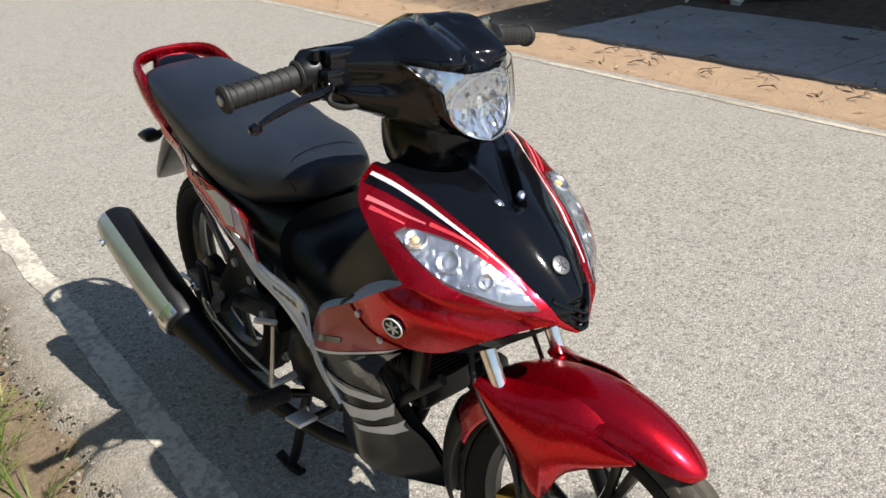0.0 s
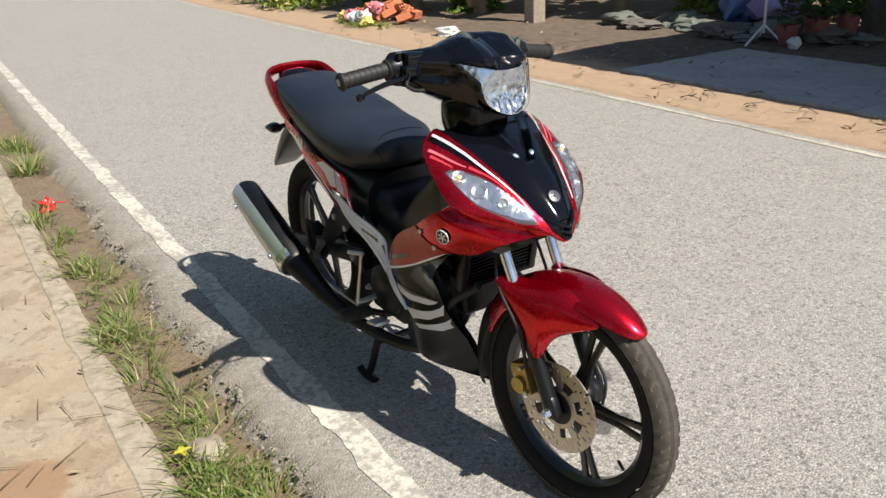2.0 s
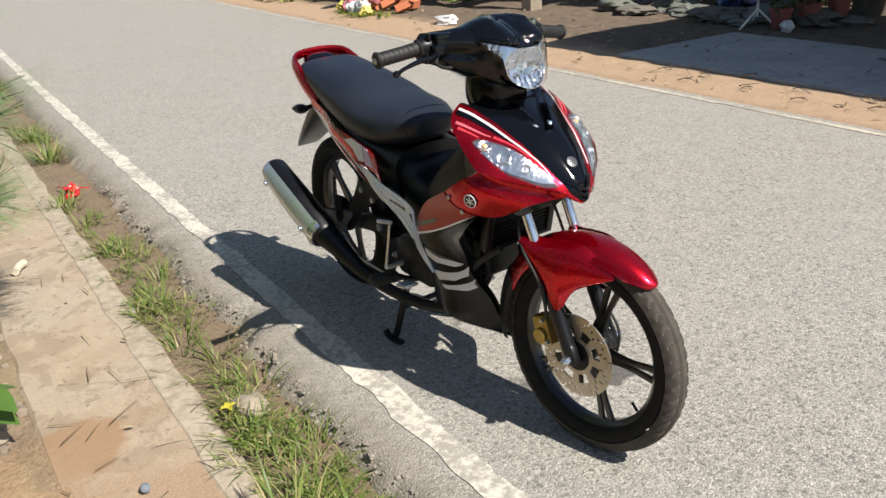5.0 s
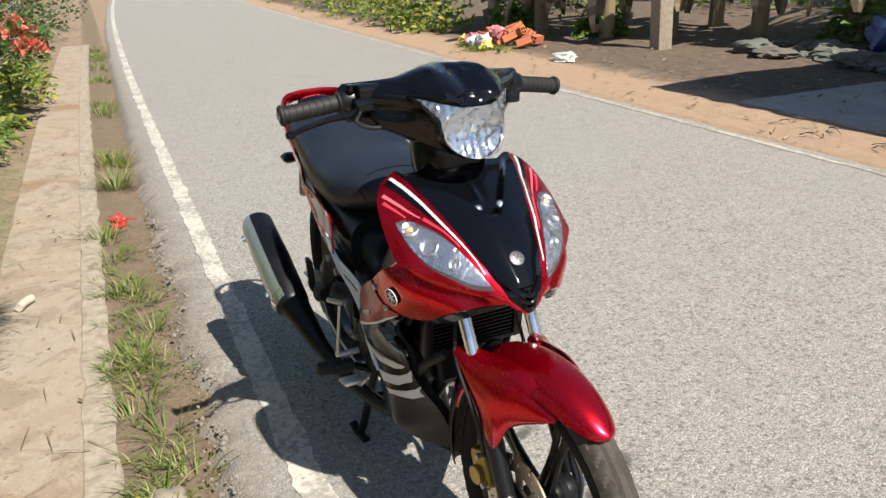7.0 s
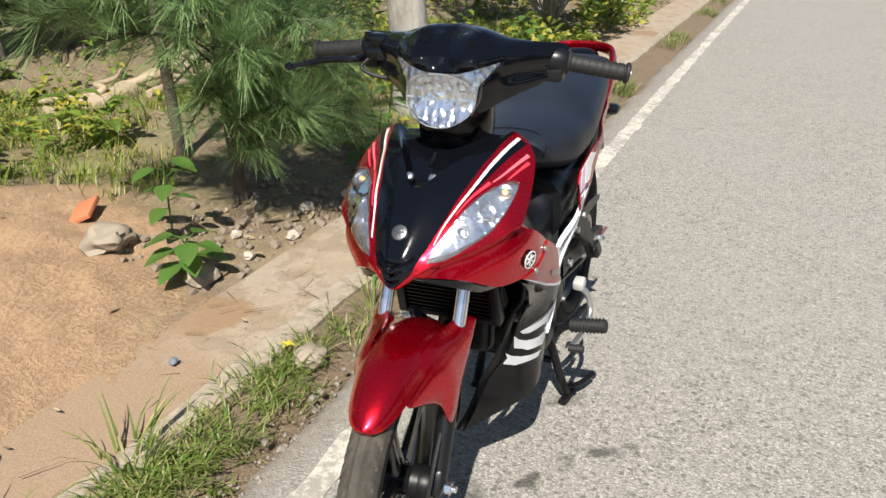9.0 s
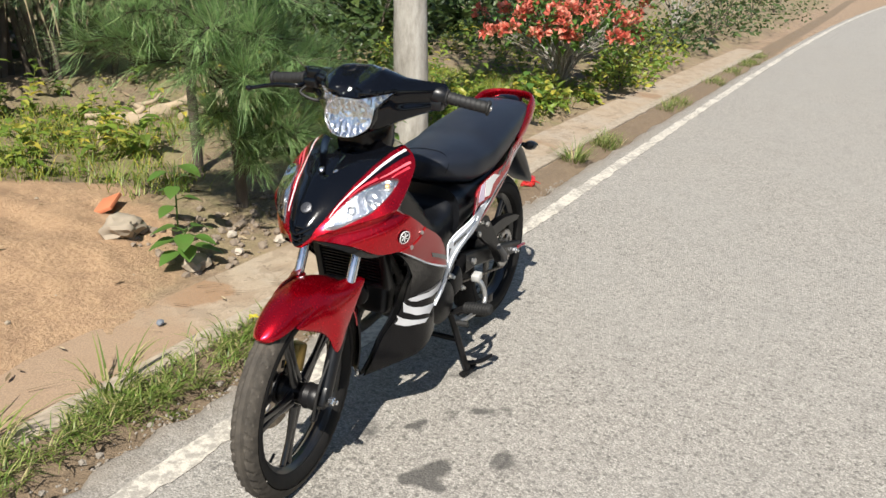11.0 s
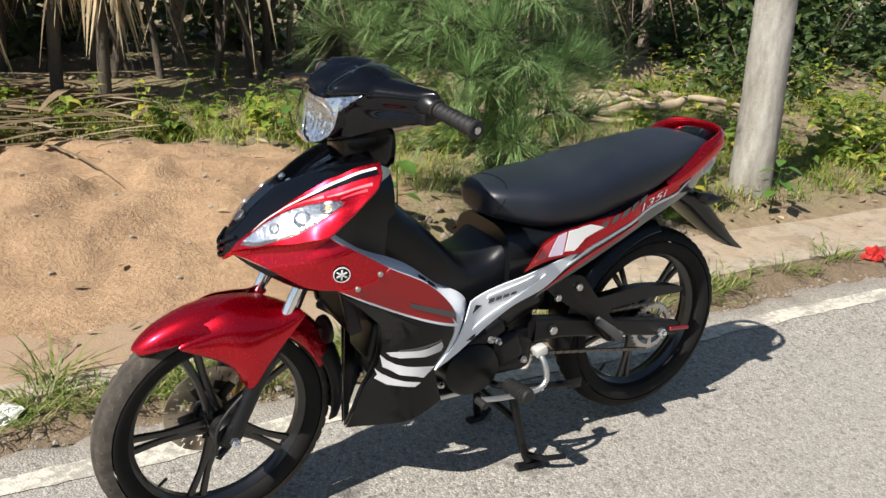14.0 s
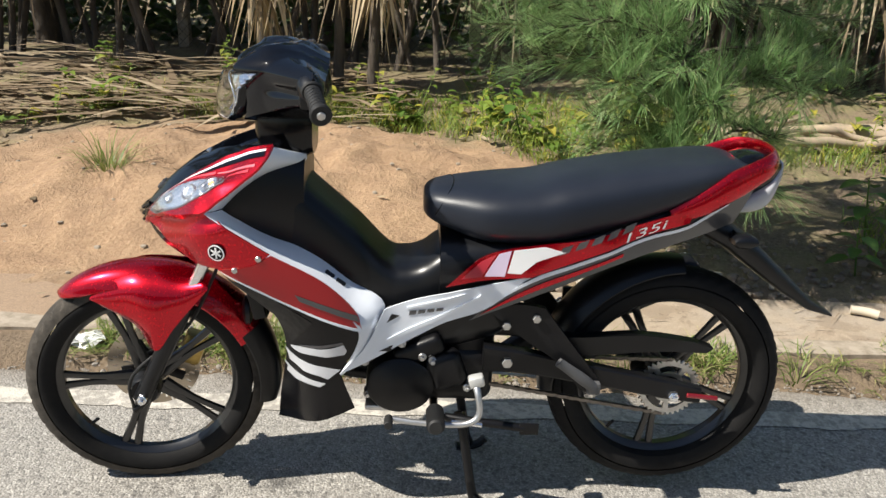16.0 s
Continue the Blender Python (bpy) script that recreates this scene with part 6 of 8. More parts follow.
class Soup:
    """Many small leaves, blades and twigs in one mesh."""

    def __init__(self):
        self.v, self.f = [], []

    def add(self, vs, fs):
        k = len(self.v)
        self.v += [tuple(p) for p in vs]
        self.f += [tuple(i + k for i in f) for f in fs]

    def leaf(self, p, d, n, length, width, droop=0.2, fold=0.15):
        d = d.normalized()
        s = d.cross(n)
        s = s.normalized() if s.length > 1e-4 else Vector((1, 0, 0))
        n = s.cross(d)
        m1, m2, tip = p + d * length * 0.35, p + d * length * 0.7 - n * droop * length * 0.35, p + d * length * 0.97 - n * droop * length
        a, b = s * width * 0.5, n * width * fold
        self.add([p, m1 + a + b, m1, m1 - a + b, m2 + a * 0.75 + b, m2, m2 - a * 0.75 + b, tip],
                 [(0, 2, 1), (0, 3, 2), (1, 2, 5, 4), (2, 3, 6, 5), (4, 5, 7), (5, 6, 7)])

    def blade(self, p, d, length, width, bend_=0.5, n=4):
        """A narrow blade that arches over."""
        d = d.normalized()
        s = d.cross(Vector((0, 0, 1)))
        s = s.normalized() if s.length > 1e-3 else Vector((1, 0, 0))
        out, fs = [], []
        q, dd = Vector(p), Vector(d)
        for i in range(n + 1):
            w = width * 0.5 * (1 - (i / n) ** 1.6) + 0.0003
            out += [q + s * w, q - s * w]
            if i:
                fs.append((2 * i - 2, 2 * i - 1, 2 * i + 1, 2 * i))
            q = q + dd * (length / n)
            dd = (dd + Vector((0, 0, -bend_ / n)) + Vector((d.x, d.y, 0)) * (bend_ * 0.4 / n)).normalized()
        self.add(out, fs)

    def twig(self, pts, r0, r1, sides=4):
        rings = []
        for i, p in enumerate(pts):
            d = (Vector(pts[min(i + 1, len(pts) - 1)]) - Vector(pts[max(i - 1, 0)])).normalized()
            s = d.cross(Vector((0.31, 0.2, 0.93)))
            s = s.normalized() if s.length > 1e-3 else Vector((1, 0, 0))
            u = s.cross(d)
            r = r0 + (r1 - r0) * i / max(1, len(pts) - 1)
            rings.append([Vector(p) + (s * math.cos(2 * math.pi * k / sides) + u * math.sin(2 * math.pi * k / sides)) * r for k in range(sides)])
        fs = [(i * sides + k, i * sides + (k + 1) % sides, (i + 1) * sides + (k + 1) % sides, (i + 1) * sides + k) for i in range(len(pts) - 1) for k in range(sides)]
        self.add([q for r in rings for q in r], fs)

    def mesh(self, name, mat, smooth=False):
        me = bpy.data.meshes.new(name)
        me.from_pydata(self.v, [], self.f)
        me.materials.append(mat)
        if smooth:
            me.polygons.foreach_set("use_smooth", [True] * len(me.polygons))
        return me

    def thing(self, name, mat, label, category, kind="", group="", smooth=False):
        return tagged(new(name, self.mesh(name, mat, smooth)), label, category, group, kind)

    def part(self, name, mat, parent, label="", smooth=False):
        ob = new(name, self.mesh(name, mat, smooth))
        ob.parent = parent
        return tagged(ob, label)


def rand_dir(lo=-1.0, hi=1.0):
    a, z = rng.uniform(0, 2 * math.pi), rng.uniform(lo, hi)
    r = math.sqrt(max(0.0, 1 - z * z))
    return Vector((r * math.cos(a), r * math.sin(a), z))


def ground_z(x, y):
    if -1.24 < y - bend(x) < -0.79:
        return -0.006
    return lie(x, y)


# grass on the verge
verge = Soup()


def tuft(soup, x, y, n, length, spread=0.06, width=0.0045, bend_=1.0):
    z = ground_z(x, y) - 0.004
    for _ in range(n):
        a, r = rng.uniform(0, 6.283), spread * math.sqrt(rng.random())
        d = Vector((math.cos(a) * rng.uniform(0.2, 1.1), math.sin(a) * rng.uniform(0.2, 1.1), 1.0))
        soup.blade(Vector((x + r * math.cos(a), y + r * math.sin(a), z)), d, length * rng.uniform(0.5, 1.15), width * rng.uniform(0.6, 1.2), bend_ * rng.uniform(0.6, 1.6))


def low_grass(soup, x, y, n, r):
    """Creeping grass: short stems with side blades, near the soil."""
    for _ in range(n):
        a = rng.uniform(0, 6.283)
        px, py = x + r * rng.gauss(0, 0.5), y + r * 0.6 * rng.gauss(0, 0.5)
        if not -0.80 < py < -0.52:
            py = rng.uniform(-0.80, -0.56)
        z = ground_z(px, py)
        d = Vector((math.cos(a), math.sin(a), 0.35))
        q = Vector((px, py, z))
        for k in range(7):
            b = a + rng.uniform(-1.4, 1.4)
            soup.blade(q + d * 0.012 * k, Vector((math.cos(b), math.sin(b), rng.uniform(0.2, 1.2))), rng.uniform(0.04, 0.085), 0.0042, 0.8, 3)


for _ in range(170):
    x = rng.uniform(-2.3, 1.25)
    dens = 0.10 + 1.0 * noise.noise(Vector((x * 2.6, 20.0, 0))) + (0.35 if -0.35 < x < 0.75 else 0.0)
    if rng.random() < dens:
        low_grass(verge, x, -0.70 + 0.05 * noise.noise(Vector((x * 4, 3, 3))), 8, 0.15)
for x, y in ((-1.0, -0.70), (-0.48, -0.66), (-0.62, -0.74), (-0.15, -0.70), (0.05, -0.74), (0.3, -0.68), (-1.75, -0.70), (-2.2, -0.74), (-2.5, -0.76), (0.6, -0.76), (-1.3, -0.62), (1.0, -0.8), (-0.25, -0.60), (0.15, -0.60), (0.42, -0.75), (-0.75, -0.69)):
    tuft(verge, x, y, 34, 0.13, 0.06)
for _ in range(500):
    x, y = rng.uniform(-14, -4.2), rng.uniform(-0.74, -0.58)
    if noise.noise(Vector((x * 0.8, 31, 0))) > (0.05 if x < -7.6 else 0.25):
        tuft(verge, x, y + bend(x), 9, 0.13, 0.07)
verge.thing("verge_grass", GRASS, "patchy green grass with dry blades on the verge", "grass", kind="stuff")

for i, (x, y, n, ln) in enumerate(((-3.64, -0.67, 120, 0.20), (-4.35, -0.66, 70, 0.14), (-2.62, -0.78, 60, 0.12), (0.54, -0.83, 36, 0.20), (0.95, -0.90, 40, 0.16))):
    s = Soup()
    tuft(s, x, y, n, ln, 0.09, 0.007, 1.0)
    s.thing("grass_tuft", GRASS, "bushy green grass tuft beside the kerb", "grass", group="grass tufts")
s = Soup()
tuft(s, 1.55, -2.15, 70, 0.26, 0.10, 0.006, 1.3)
s.thing("grass_tuft", GRASS, "lone green grass tuft on the sand heap", "grass", group="grass tufts")

# creeping weeds behind the footpath
weeds, flowers_y = Soup(), Soup()


def in_sand(x, y):
    return ((x - 0.85) / 1.75) ** 2 + ((y + 2.2) / 1.25) ** 2 < 0.85


def weed(soup, x, y, h, n, size):
    z = lie(x, y)
    lean = Vector((rng.uniform(-0.5, 0.5), rng.uniform(-0.5, 0.5), 1)).normalized()
    top = Vector((x, y, z)) + lean * h
    soup.twig([(x, y, z), Vector((x, y, z)).lerp(top, 0.5) + Vector((0.01, 0, 0)), top], 0.003, 0.0015, 3)
    for k in range(n):
        t = (k + 1) / n
        p = Vector((x, y, z)).lerp(top, t)
        d = rand_dir(-0.1, 0.6)
        soup.leaf(p, d, Vector((0, 0, 1)), size * rng.uniform(0.7, 1.3), size * rng.uniform(0.55, 0.8), 0.35)


for _ in range(1250):
    x, y = rng.uniform(-8.5, 3.2), rng.uniform(-4.6, -1.32)
    if in_sand(x, y):
        continue
    if noise.noise(Vector((x * 0.9, y * 1.1, 40))) + (0.36 if x < -2.2 and y > -2.2 else 0.28) - (0.30 if -3.3 < x < -0.4 and y > -2.3 else 0.0) < rng.random() * 0.8:
        continue
    weed(weeds, x, y, rng.uniform(0.05, 0.24) * (1.5 if y < -2.2 else 1), rng.randint(6, 11), rng.uniform(0.04, 0.075) if rng.random() < 0.6 else rng.uniform(0.08, 0.13))
for _ in range(3000):
    x, y = rng.uniform(-6.5, 2.2), rng.uniform(-4.2, -1.5)
    if in_sand(x, y) or noise.noise(Vector((x * 0.8, y * 0.9, 60))) < -0.12:
        continue
    z = lie(x, y)
    for _ in range(10):
        a = rng.uniform(0, 6.283)
        weeds.blade(Vector((x + rng.gauss(0, 0.05), y + rng.gauss(0, 0.05), z)), Vector((math.cos(a) * 0.6, math.sin(a) * 0.6, 1)), rng.uniform(0.06, 0.17), 0.005, 0.9, 3)
weeds.thing("weed_cover", WEED, "green and yellow creeping weeds on sandy soil", "weeds", kind="stuff")


# leafy seedling by the footpath
def broad_plant(x, y, leaves, size, h, name, label, lean=(0.1, 0.1)):
    root = thing(name, pose(0, 0, 0), label, "plant")
    z = ground_z(x, y)
    for k in range(leaves):
        a = k * 2.4 + rng.uniform(-0.4, 0.4)
        t = 0.35 + 0.65 * k / leaves
        base = Vector((x + lean[0] * t * h, y + lean[1] * t * h, z + h * t))
        out = Vector((math.cos(a), math.sin(a), 0.35))
        st = Soup()
        st.twig([(x, y, z), Vector((x, y, z)).lerp(base, 0.6), base, base + out * size * 0.5], 0.005, 0.002, 5)
        st.part("stem", BROAD, root)
        lf = Soup()
        p = base + out * size * 0.5
        ln = size * rng.uniform(0.9, 1.3)
        nrm = Vector((out.x * -0.3, out.y * -0.3, 1))
        d = Vector((math.cos(a), math.sin(a), -0.15))
        sd = d.cross(nrm).normalized()
        rows = []
        for i in range(7):
            f = i / 6
            w = ln * 0.42 * math.sin(math.pi * min(1.0, f * 0.94 + 0.06)) ** 0.8 * (1.15 - 0.5 * f)
            c = p + d * ln * f + Vector((0, 0, -0.25 * ln * f * f))
            rows.append([c - sd * w + nrm * w * 0.18, c - sd * w * 0.5 + nrm * w * 0.05, c, c + sd * w * 0.5 + nrm * w * 0.05, c + sd * w + nrm * w * 0.18])
        lf.add([q for r in rows for q in r], [(5 * i + j, 5 * i + j + 1, 5 * i + j + 6, 5 * i + j + 5) for i in range(6) for j in range(4)])
        lf.part("leaf", BROAD, root, smooth=True)
    return root


broad_plant(-0.42, -1.43, 11, 0.095, 0.20, "leafy_seedling", "broad-leaved green seedling beside the footpath", (0.2, 0.3))
broad_plant(-0.58, -1.62, 7, 0.085, 0.36, "leafy_seedling", "wilting broad-leaved green seedling in rubble", (0.1, 0.1))
for x, y, n, h in ((-2.45, -1.62, 9, 0.45), (-2.2, -1.55, 7, 0.28), (-2.35, -1.85, 11, 0.50), (-2.05, -1.75, 10, 0.38), (-2.6, -1.95, 11, 0.45), (-1.9, -1.50, 8, 0.24), (-2.9, -1.45, 9, 0.35), (-4.6, -1.5, 9, 0.4), (-5.2, -1.75, 9, 0.35), (1.1, -3.85, 8, 0.35), (-0.6, -3.2, 8, 0.4)):
    broad_plant(x, y, n, 0.075, h, "creeper", "trailing broad-leaved green creeper on soil", (0.3, 0.3))


# trees
def branchy_tree(name, x, y, h, r, mat_bark, label, crown_mat, clumps, leaf_size, crown_r, crown_z, category="tree", per=26, shift=0.0):
    root = thing(name, pose(0, 0, 0), label, category)
    z = lie(x, y)
    base = Vector((x, y, z - 0.06))
    bend1 = Vector((rng.uniform(-0.15, 0.15), rng.uniform(-0.15, 0.15), 0))
    path = [base, base + Vector((0, 0, h * 0.3)) + bend1 * 0.6, base + Vector((0, 0, h * 0.65)) + bend1, base + Vector((0, 0, h)) + bend1 * 1.6]
    bm = tube(path, [r * 1.25, r * 1.0, r * 0.9, r * 0.6], 18, 8)
    for v in bm.verts:
        k = noise.noise(v.co * 3.0) * 0.09 + noise.noise(v.co * 9.0) * 0.04
        v.co += Vector((v.co.x - x, v.co.y - y, 0)) * k
    part("trunk", bm, mat_bark, root)
    lv = Soup()
    for k in range(clumps):
        d = rand_dir(-0.3, 1.0)
        c = Vector((x, y + shift, crown_z)) + Vector((d.x * crown_r, d.y * crown_r, d.z * crown_r * 0.55)) * rng.uniform(0.45, 1.0)
        if k % 4 == 0:
            st = path[2].lerp(path[3], rng.random())
            part("limb", tube([st, st.lerp(c, 0.5) + Vector((0, 0, 0.15)), c], [r * 0.4, r * 0.22, r * 0.08], 8, 4), mat_bark, root)
        for _ in range(per):
            e = rand_dir()
            lv.leaf(c + e * rng.uniform(0.05, 0.42), rand_dir(-0.7, 0.4), rand_dir(0.2, 1.0), leaf_size * rng.uniform(0.7, 1.3), leaf_size * 0.5, 0.3)
    lv.part("crown", crown_mat, root)
    return root


branchy_tree("tree", -2.98, -1.70, 5.6, 0.106, BARK, "grey-barked tree trunk behind the footpath with leafy crown", CROWN, 70, 0.12, 1.9, 6.8)


# feathery casuarina
def casuarina(x, y, h, limbs, reach, toward, start, label, plumes=()):
    root = thing("casuarina_tree", pose(0, 0, 0), label, "tree")
    z = lie(x, y)
    part("trunk", tube([(x, y, z - 0.05), (x + 0.03, y - 0.02, z + h * 0.4), (x - 0.02, y + 0.02, z + h)], [0.032, 0.026, 0.010], 10, 6), BARK_DK, root)
    nd, tw = Soup(), Soup()
    for k in range(limbs):
        t = start + (0.96 - start) * (k + 0.5) / limbs
        low = t < 0.30
        a = k * 2.399 + rng.uniform(-0.5, 0.5)
        if not low and k % 3:
            a = toward + rng.gauss(0, 0.75)
        lean = max(0.0, math.cos(a - toward))
        ln = (0.42 if low else reach * (0.50 + 0.55 * lean)) * rng.uniform(0.7, 1.1)
        p0 = Vector((x, y, z + h * t))
        pts = [p0]
        d = Vector((math.cos(a), math.sin(a), 0.1 if low else 0.38))
        for i in range(6):
            pts.append(pts[-1] + d * ln / 6)
            d = (d + Vector((0, 0, -0.13))).normalized()
        tw.twig(pts, 0.008, 0.002, 5)
        for i in range(1, 7):
            for _ in range(3 if low else 7):
                q = pts[i - 1].lerp(pts[i], rng.random())
                b = a + rng.uniform(-0.9, 0.9)
                e = Vector((math.cos(b), math.sin(b), rng.uniform(-0.2, 0.45))).normalized()
                q2 = q + e * rng.uniform(0.05, 0.16)
                tw.twig([q, q2], 0.002, 0.001, 3)
                for _ in range(10):
                    g = (e + rand_dir() * 0.42 + d * 0.3).normalized()
                    nd.blade(q.lerp(q2, rng.random()), g, rng.uniform(0.10, 0.20), 0.0022, rng.uniform(0.1, 0.5), 2)
    for px, py, pz in plumes:
        p0, p1 = Vector((x, y, max(z + 0.15, pz - 0.25))), Vector((px, py, pz))
        mid_ = p0.lerp(p1, 0.55) + Vector((0, 0, 0.10))
        pts = [p0, p0.lerp(mid_, 0.5) + Vector((0, 0, 0.03)), mid_, mid_.lerp(p1, 0.5) + Vector((0, 0, 0.02)), p1]
        tw.twig(pts, 0.008, 0.002, 5)
        ahead = (p1 - p0).normalized()
        for k in range(64):
            f = rng.uniform(0.25, 1.0) * (len(pts) - 1)
            i = min(int(f), len(pts) - 2)
            q = pts[i].lerp(pts[i + 1], f - i)
            e = (ahead * 0.9 + rand_dir() * 0.9).normalized()
            q2 = q + e * rng.uniform(0.06, 0.20)
            tw.twig([q, q2], 0.002, 0.001, 3)
            for _ in range(16):
                g = (e + rand_dir() * 0.42 + ahead * 0.3 + Vector((0, 0, 0.1))).normalized()
                nd.blade(q.lerp(q2, rng.random()), g, rng.uniform(0.09, 0.19), 0.0020, rng.uniform(0.1, 0.5), 2)
    tw.part("branchwork", BARK_DK, root)
    nd.part("foliage", NEEDLE, root, "feathery green needles")
    return root


casuarina(-1.12, -1.68, 2.2, 30, 0.80, 0.3, 0.22, "feathery green young casuarina tree beside the footpath",
          ((-0.28, -1.84, 0.96), (-0.40, -1.95, 1.12), (-0.46, -1.70, 0.86), (-0.35, -1.60, 1.10), (-0.62, -2.05, 0.92), (-0.20, -1.95, 1.18), (-0.92, -1.16, 0.55), (-1.05, -1.12, 0.78), (-0.70, -1.28, 0.82), (-1.30, -1.20, 0.48), (-0.85, -1.32, 1.00), (-0.86, -1.46, 0.50), (-1.10, -1.26, 0.38), (-1.34, -1.26, 0.64), (-0.98, -1.30, 0.66), (-0.74, -1.52, 0.62), (-1.00, -1.46, 0.34), (-1.40, -1.30, 0.85), (-0.60, -1.38, 1.02)))
casuarina(-1.50, -2.35, 3.2, 26, 0.85, 2.4, 0.36, "feathery green young casuarina tree in weeds", ((-1.9, -1.9, 0.7), (-2.0, -2.2, 1.0), (-1.6, -1.75, 0.9)))

# flowering shrub
def flower_shrub(x, y, h, r, clumps, label):
    root = thing("flowering_shrub", pose(0, 0, 0), label, "shrub")
    z = lie(x, y)
    st, lv = Soup(), Soup()
    for k in range(clumps):
        d = rand_dir(-0.15, 1.0)
        c = Vector((x, y, z + h * 0.62)) + Vector((d.x * r, d.y * r, d.z * h * 0.42)) * rng.uniform(0.6, 1.0)
        st.twig([(x, y, z), Vector((x, y, z + h * 0.25)).lerp(c, 0.3), c], 0.014, 0.003, 5)
        for _ in range(13):
            lv.leaf(c + rand_dir() * 0.10, rand_dir(-0.4, 0.5), Vector((0, 0, 1)), rng.uniform(0.07, 0.13), 0.055, 0.4)
        if k % 5 < 4:
            fl = Soup()
            f = c + Vector((d.x, d.y, abs(d.z) + 0.3)).normalized() * 0.09
            for _ in range(26):
                e = rand_dir(-0.5, 1)
                fl.leaf(f + e * 0.035, e, rand_dir(), rng.uniform(0.05, 0.085), 0.05, 0.4)
            fl.part("bloom", FLOWER, root, "coral pink blossom cluster")
    st.part("branchwork", BARK, root)
    lv.part("foliage", BROAD, root)


flower_shrub(-6.5, -1.85, 0.92, 0.95, 80, "shrub with coral pink blossoms and green leaves")
flower_shrub(-9.2, -2.3, 1.1, 0.8, 40, "shrub with coral pink blossoms in long grass")
flower_shrub(-13.5, -2.2, 1.4, 0.9, 30, "distant shrub with coral pink blossoms")


# shrubs and trees that close the view
def bush(x, y, r, h, label, mat=CROWN, n=420, size=0.11):
    s = Soup()
    z = lie(x, y)
    for _ in range(n):
        d = rand_dir(-0.2, 1)
        p = Vector((x + d.x * r, y + d.y * r * 0.8, z + abs(d.z) * h * rng.uniform(0.3, 1.0) + 0.03)) - Vector((d.x, d.y, 0)) * r * rng.random() ** 2 * 0.7
        s.leaf(p, rand_dir(-0.5, 0.7), rand_dir(0.2, 1), size * rng.uniform(0.6, 1.4), size * rng.uniform(0.4, 0.6), 0.3)
    root = thing("bush", pose(0, 0, 0), label, "bush")
    s.part("foliage", mat, root)
    for k in range(4):
        a = 1.57 * k + rng.uniform(-0.5, 0.5)
        tip = Vector((x + r * 0.6 * math.cos(a), y + r * 0.5 * math.sin(a), z + h * 0.7))
        tw = Soup()
        tw.twig([(x, y, z - 0.03), Vector((x, y, z)).lerp(tip, 0.5) + Vector((0, 0, h * 0.1)), tip], 0.012, 0.004, 5)
        tw.part("stem", BARK_DK, root)


for x, y, r, h in ((-8.5, -3.4, 1.0, 1.0), (-10.5, -3.0, 1.0, 1.1), (-12, -1.9, 0.8, 0.8), (-15.5, -2.0, 1.2, 1.5), (-18, -2.2, 1.6, 1.8), (-22, -2.4, 1.8, 2.2), (-27, -2.6, 2.0, 2.5), (-5.2, -3.9, 0.8, 0.7), (-7, -4.6, 1.1, 1.4)):
    bush(x, y + bend(x), r, h, "dense green bush beside the road")
for x, y, r, h in ((-11.5, 5.0, 0.9, 1.0), (-13.2, 5.1, 1.1, 1.2), (-15.5, 5.2, 1.3, 1.6), (-18, 5.4, 1.5, 2.0), (-22, 5.8, 2.0, 2.4), (-27, 6.2, 2.2, 2.6)):
    bush(x, y + bend(x) - 0.4, r, h, "sunlit green bush on the far roadside", WEED, 520, 0.12)

# fence trees: overhead crowns are unseen, added to shade the ground behind
for i, (x, y, h) in enumerate(((3.4, -5.8, 3.4), (0.9, -6.3, 3.6), (-1.8, -6.0, 3.4), (-4.6, -6.2, 3.8), (5.8, -5.4, 3.4), (-8.0, -6.6, 4.0))):
    branchy_tree("tree", x, y, h, 0.09 + 0.02 * (i % 3), BARK_DK, "dark-trunked tree near the wire fence, unseen crown added for shade", CROWN, 50, 0.16, 1.7, h + 0.6, per=26)
# yard trees: crowns above the view, added as shade casters
for i, (x, y, h) in enumerate(((-3.05, 7.35, 4.6), (1.6, 8.6, 4.4), (4.4, 7.6, 4.6), (0.5, 11.5, 5.2), (-4.9, 12.0, 4.6), (-1.2, 10.6, 4.6), (-5.2, 11.0, 4.6), (-10.5, 10.0, 4.8), (4.2, 11.5, 5.0), (-16, 9.5, 5.0), (-22, 10, 5.5))):
    branchy_tree("tree", x, y, h, 0.14, BARK_DK, "yard tree across the road with an unseen crown added for shade", CROWN, 80, 0.24, 2.1, h + 0.6, per=30, shift=5.5)

for x in (-6.4, -8.0, -9.6, -11.2, -12.8, -14.4):
    bush(x, -5.2 + bend(x), 1.1, 1.9, "dense dark green thicket along the fence line", CROWN, 600, 0.2)
for i in range(9):
    bush(5.0 - 1.75 * i, -6.9 - 0.4 * (i % 2), 1.3, 2.6, "dense dark green thicket behind the wire fence", CROWN, 750, 0.22)
for x, y, r, h in ((-4.3, -1.9, 0.4, 0.3), (-5.3, -1.65, 0.4, 0.3), (-7.6, -1.5, 0.5, 0.5), (-8.6, -1.7, 0.6, 0.7), (-9.8, -1.75, 0.7, 0.8)):
    bush(x, y + bend(x), r, h, "low leafy green bush beside the footpath", WEED, 330, 0.085)

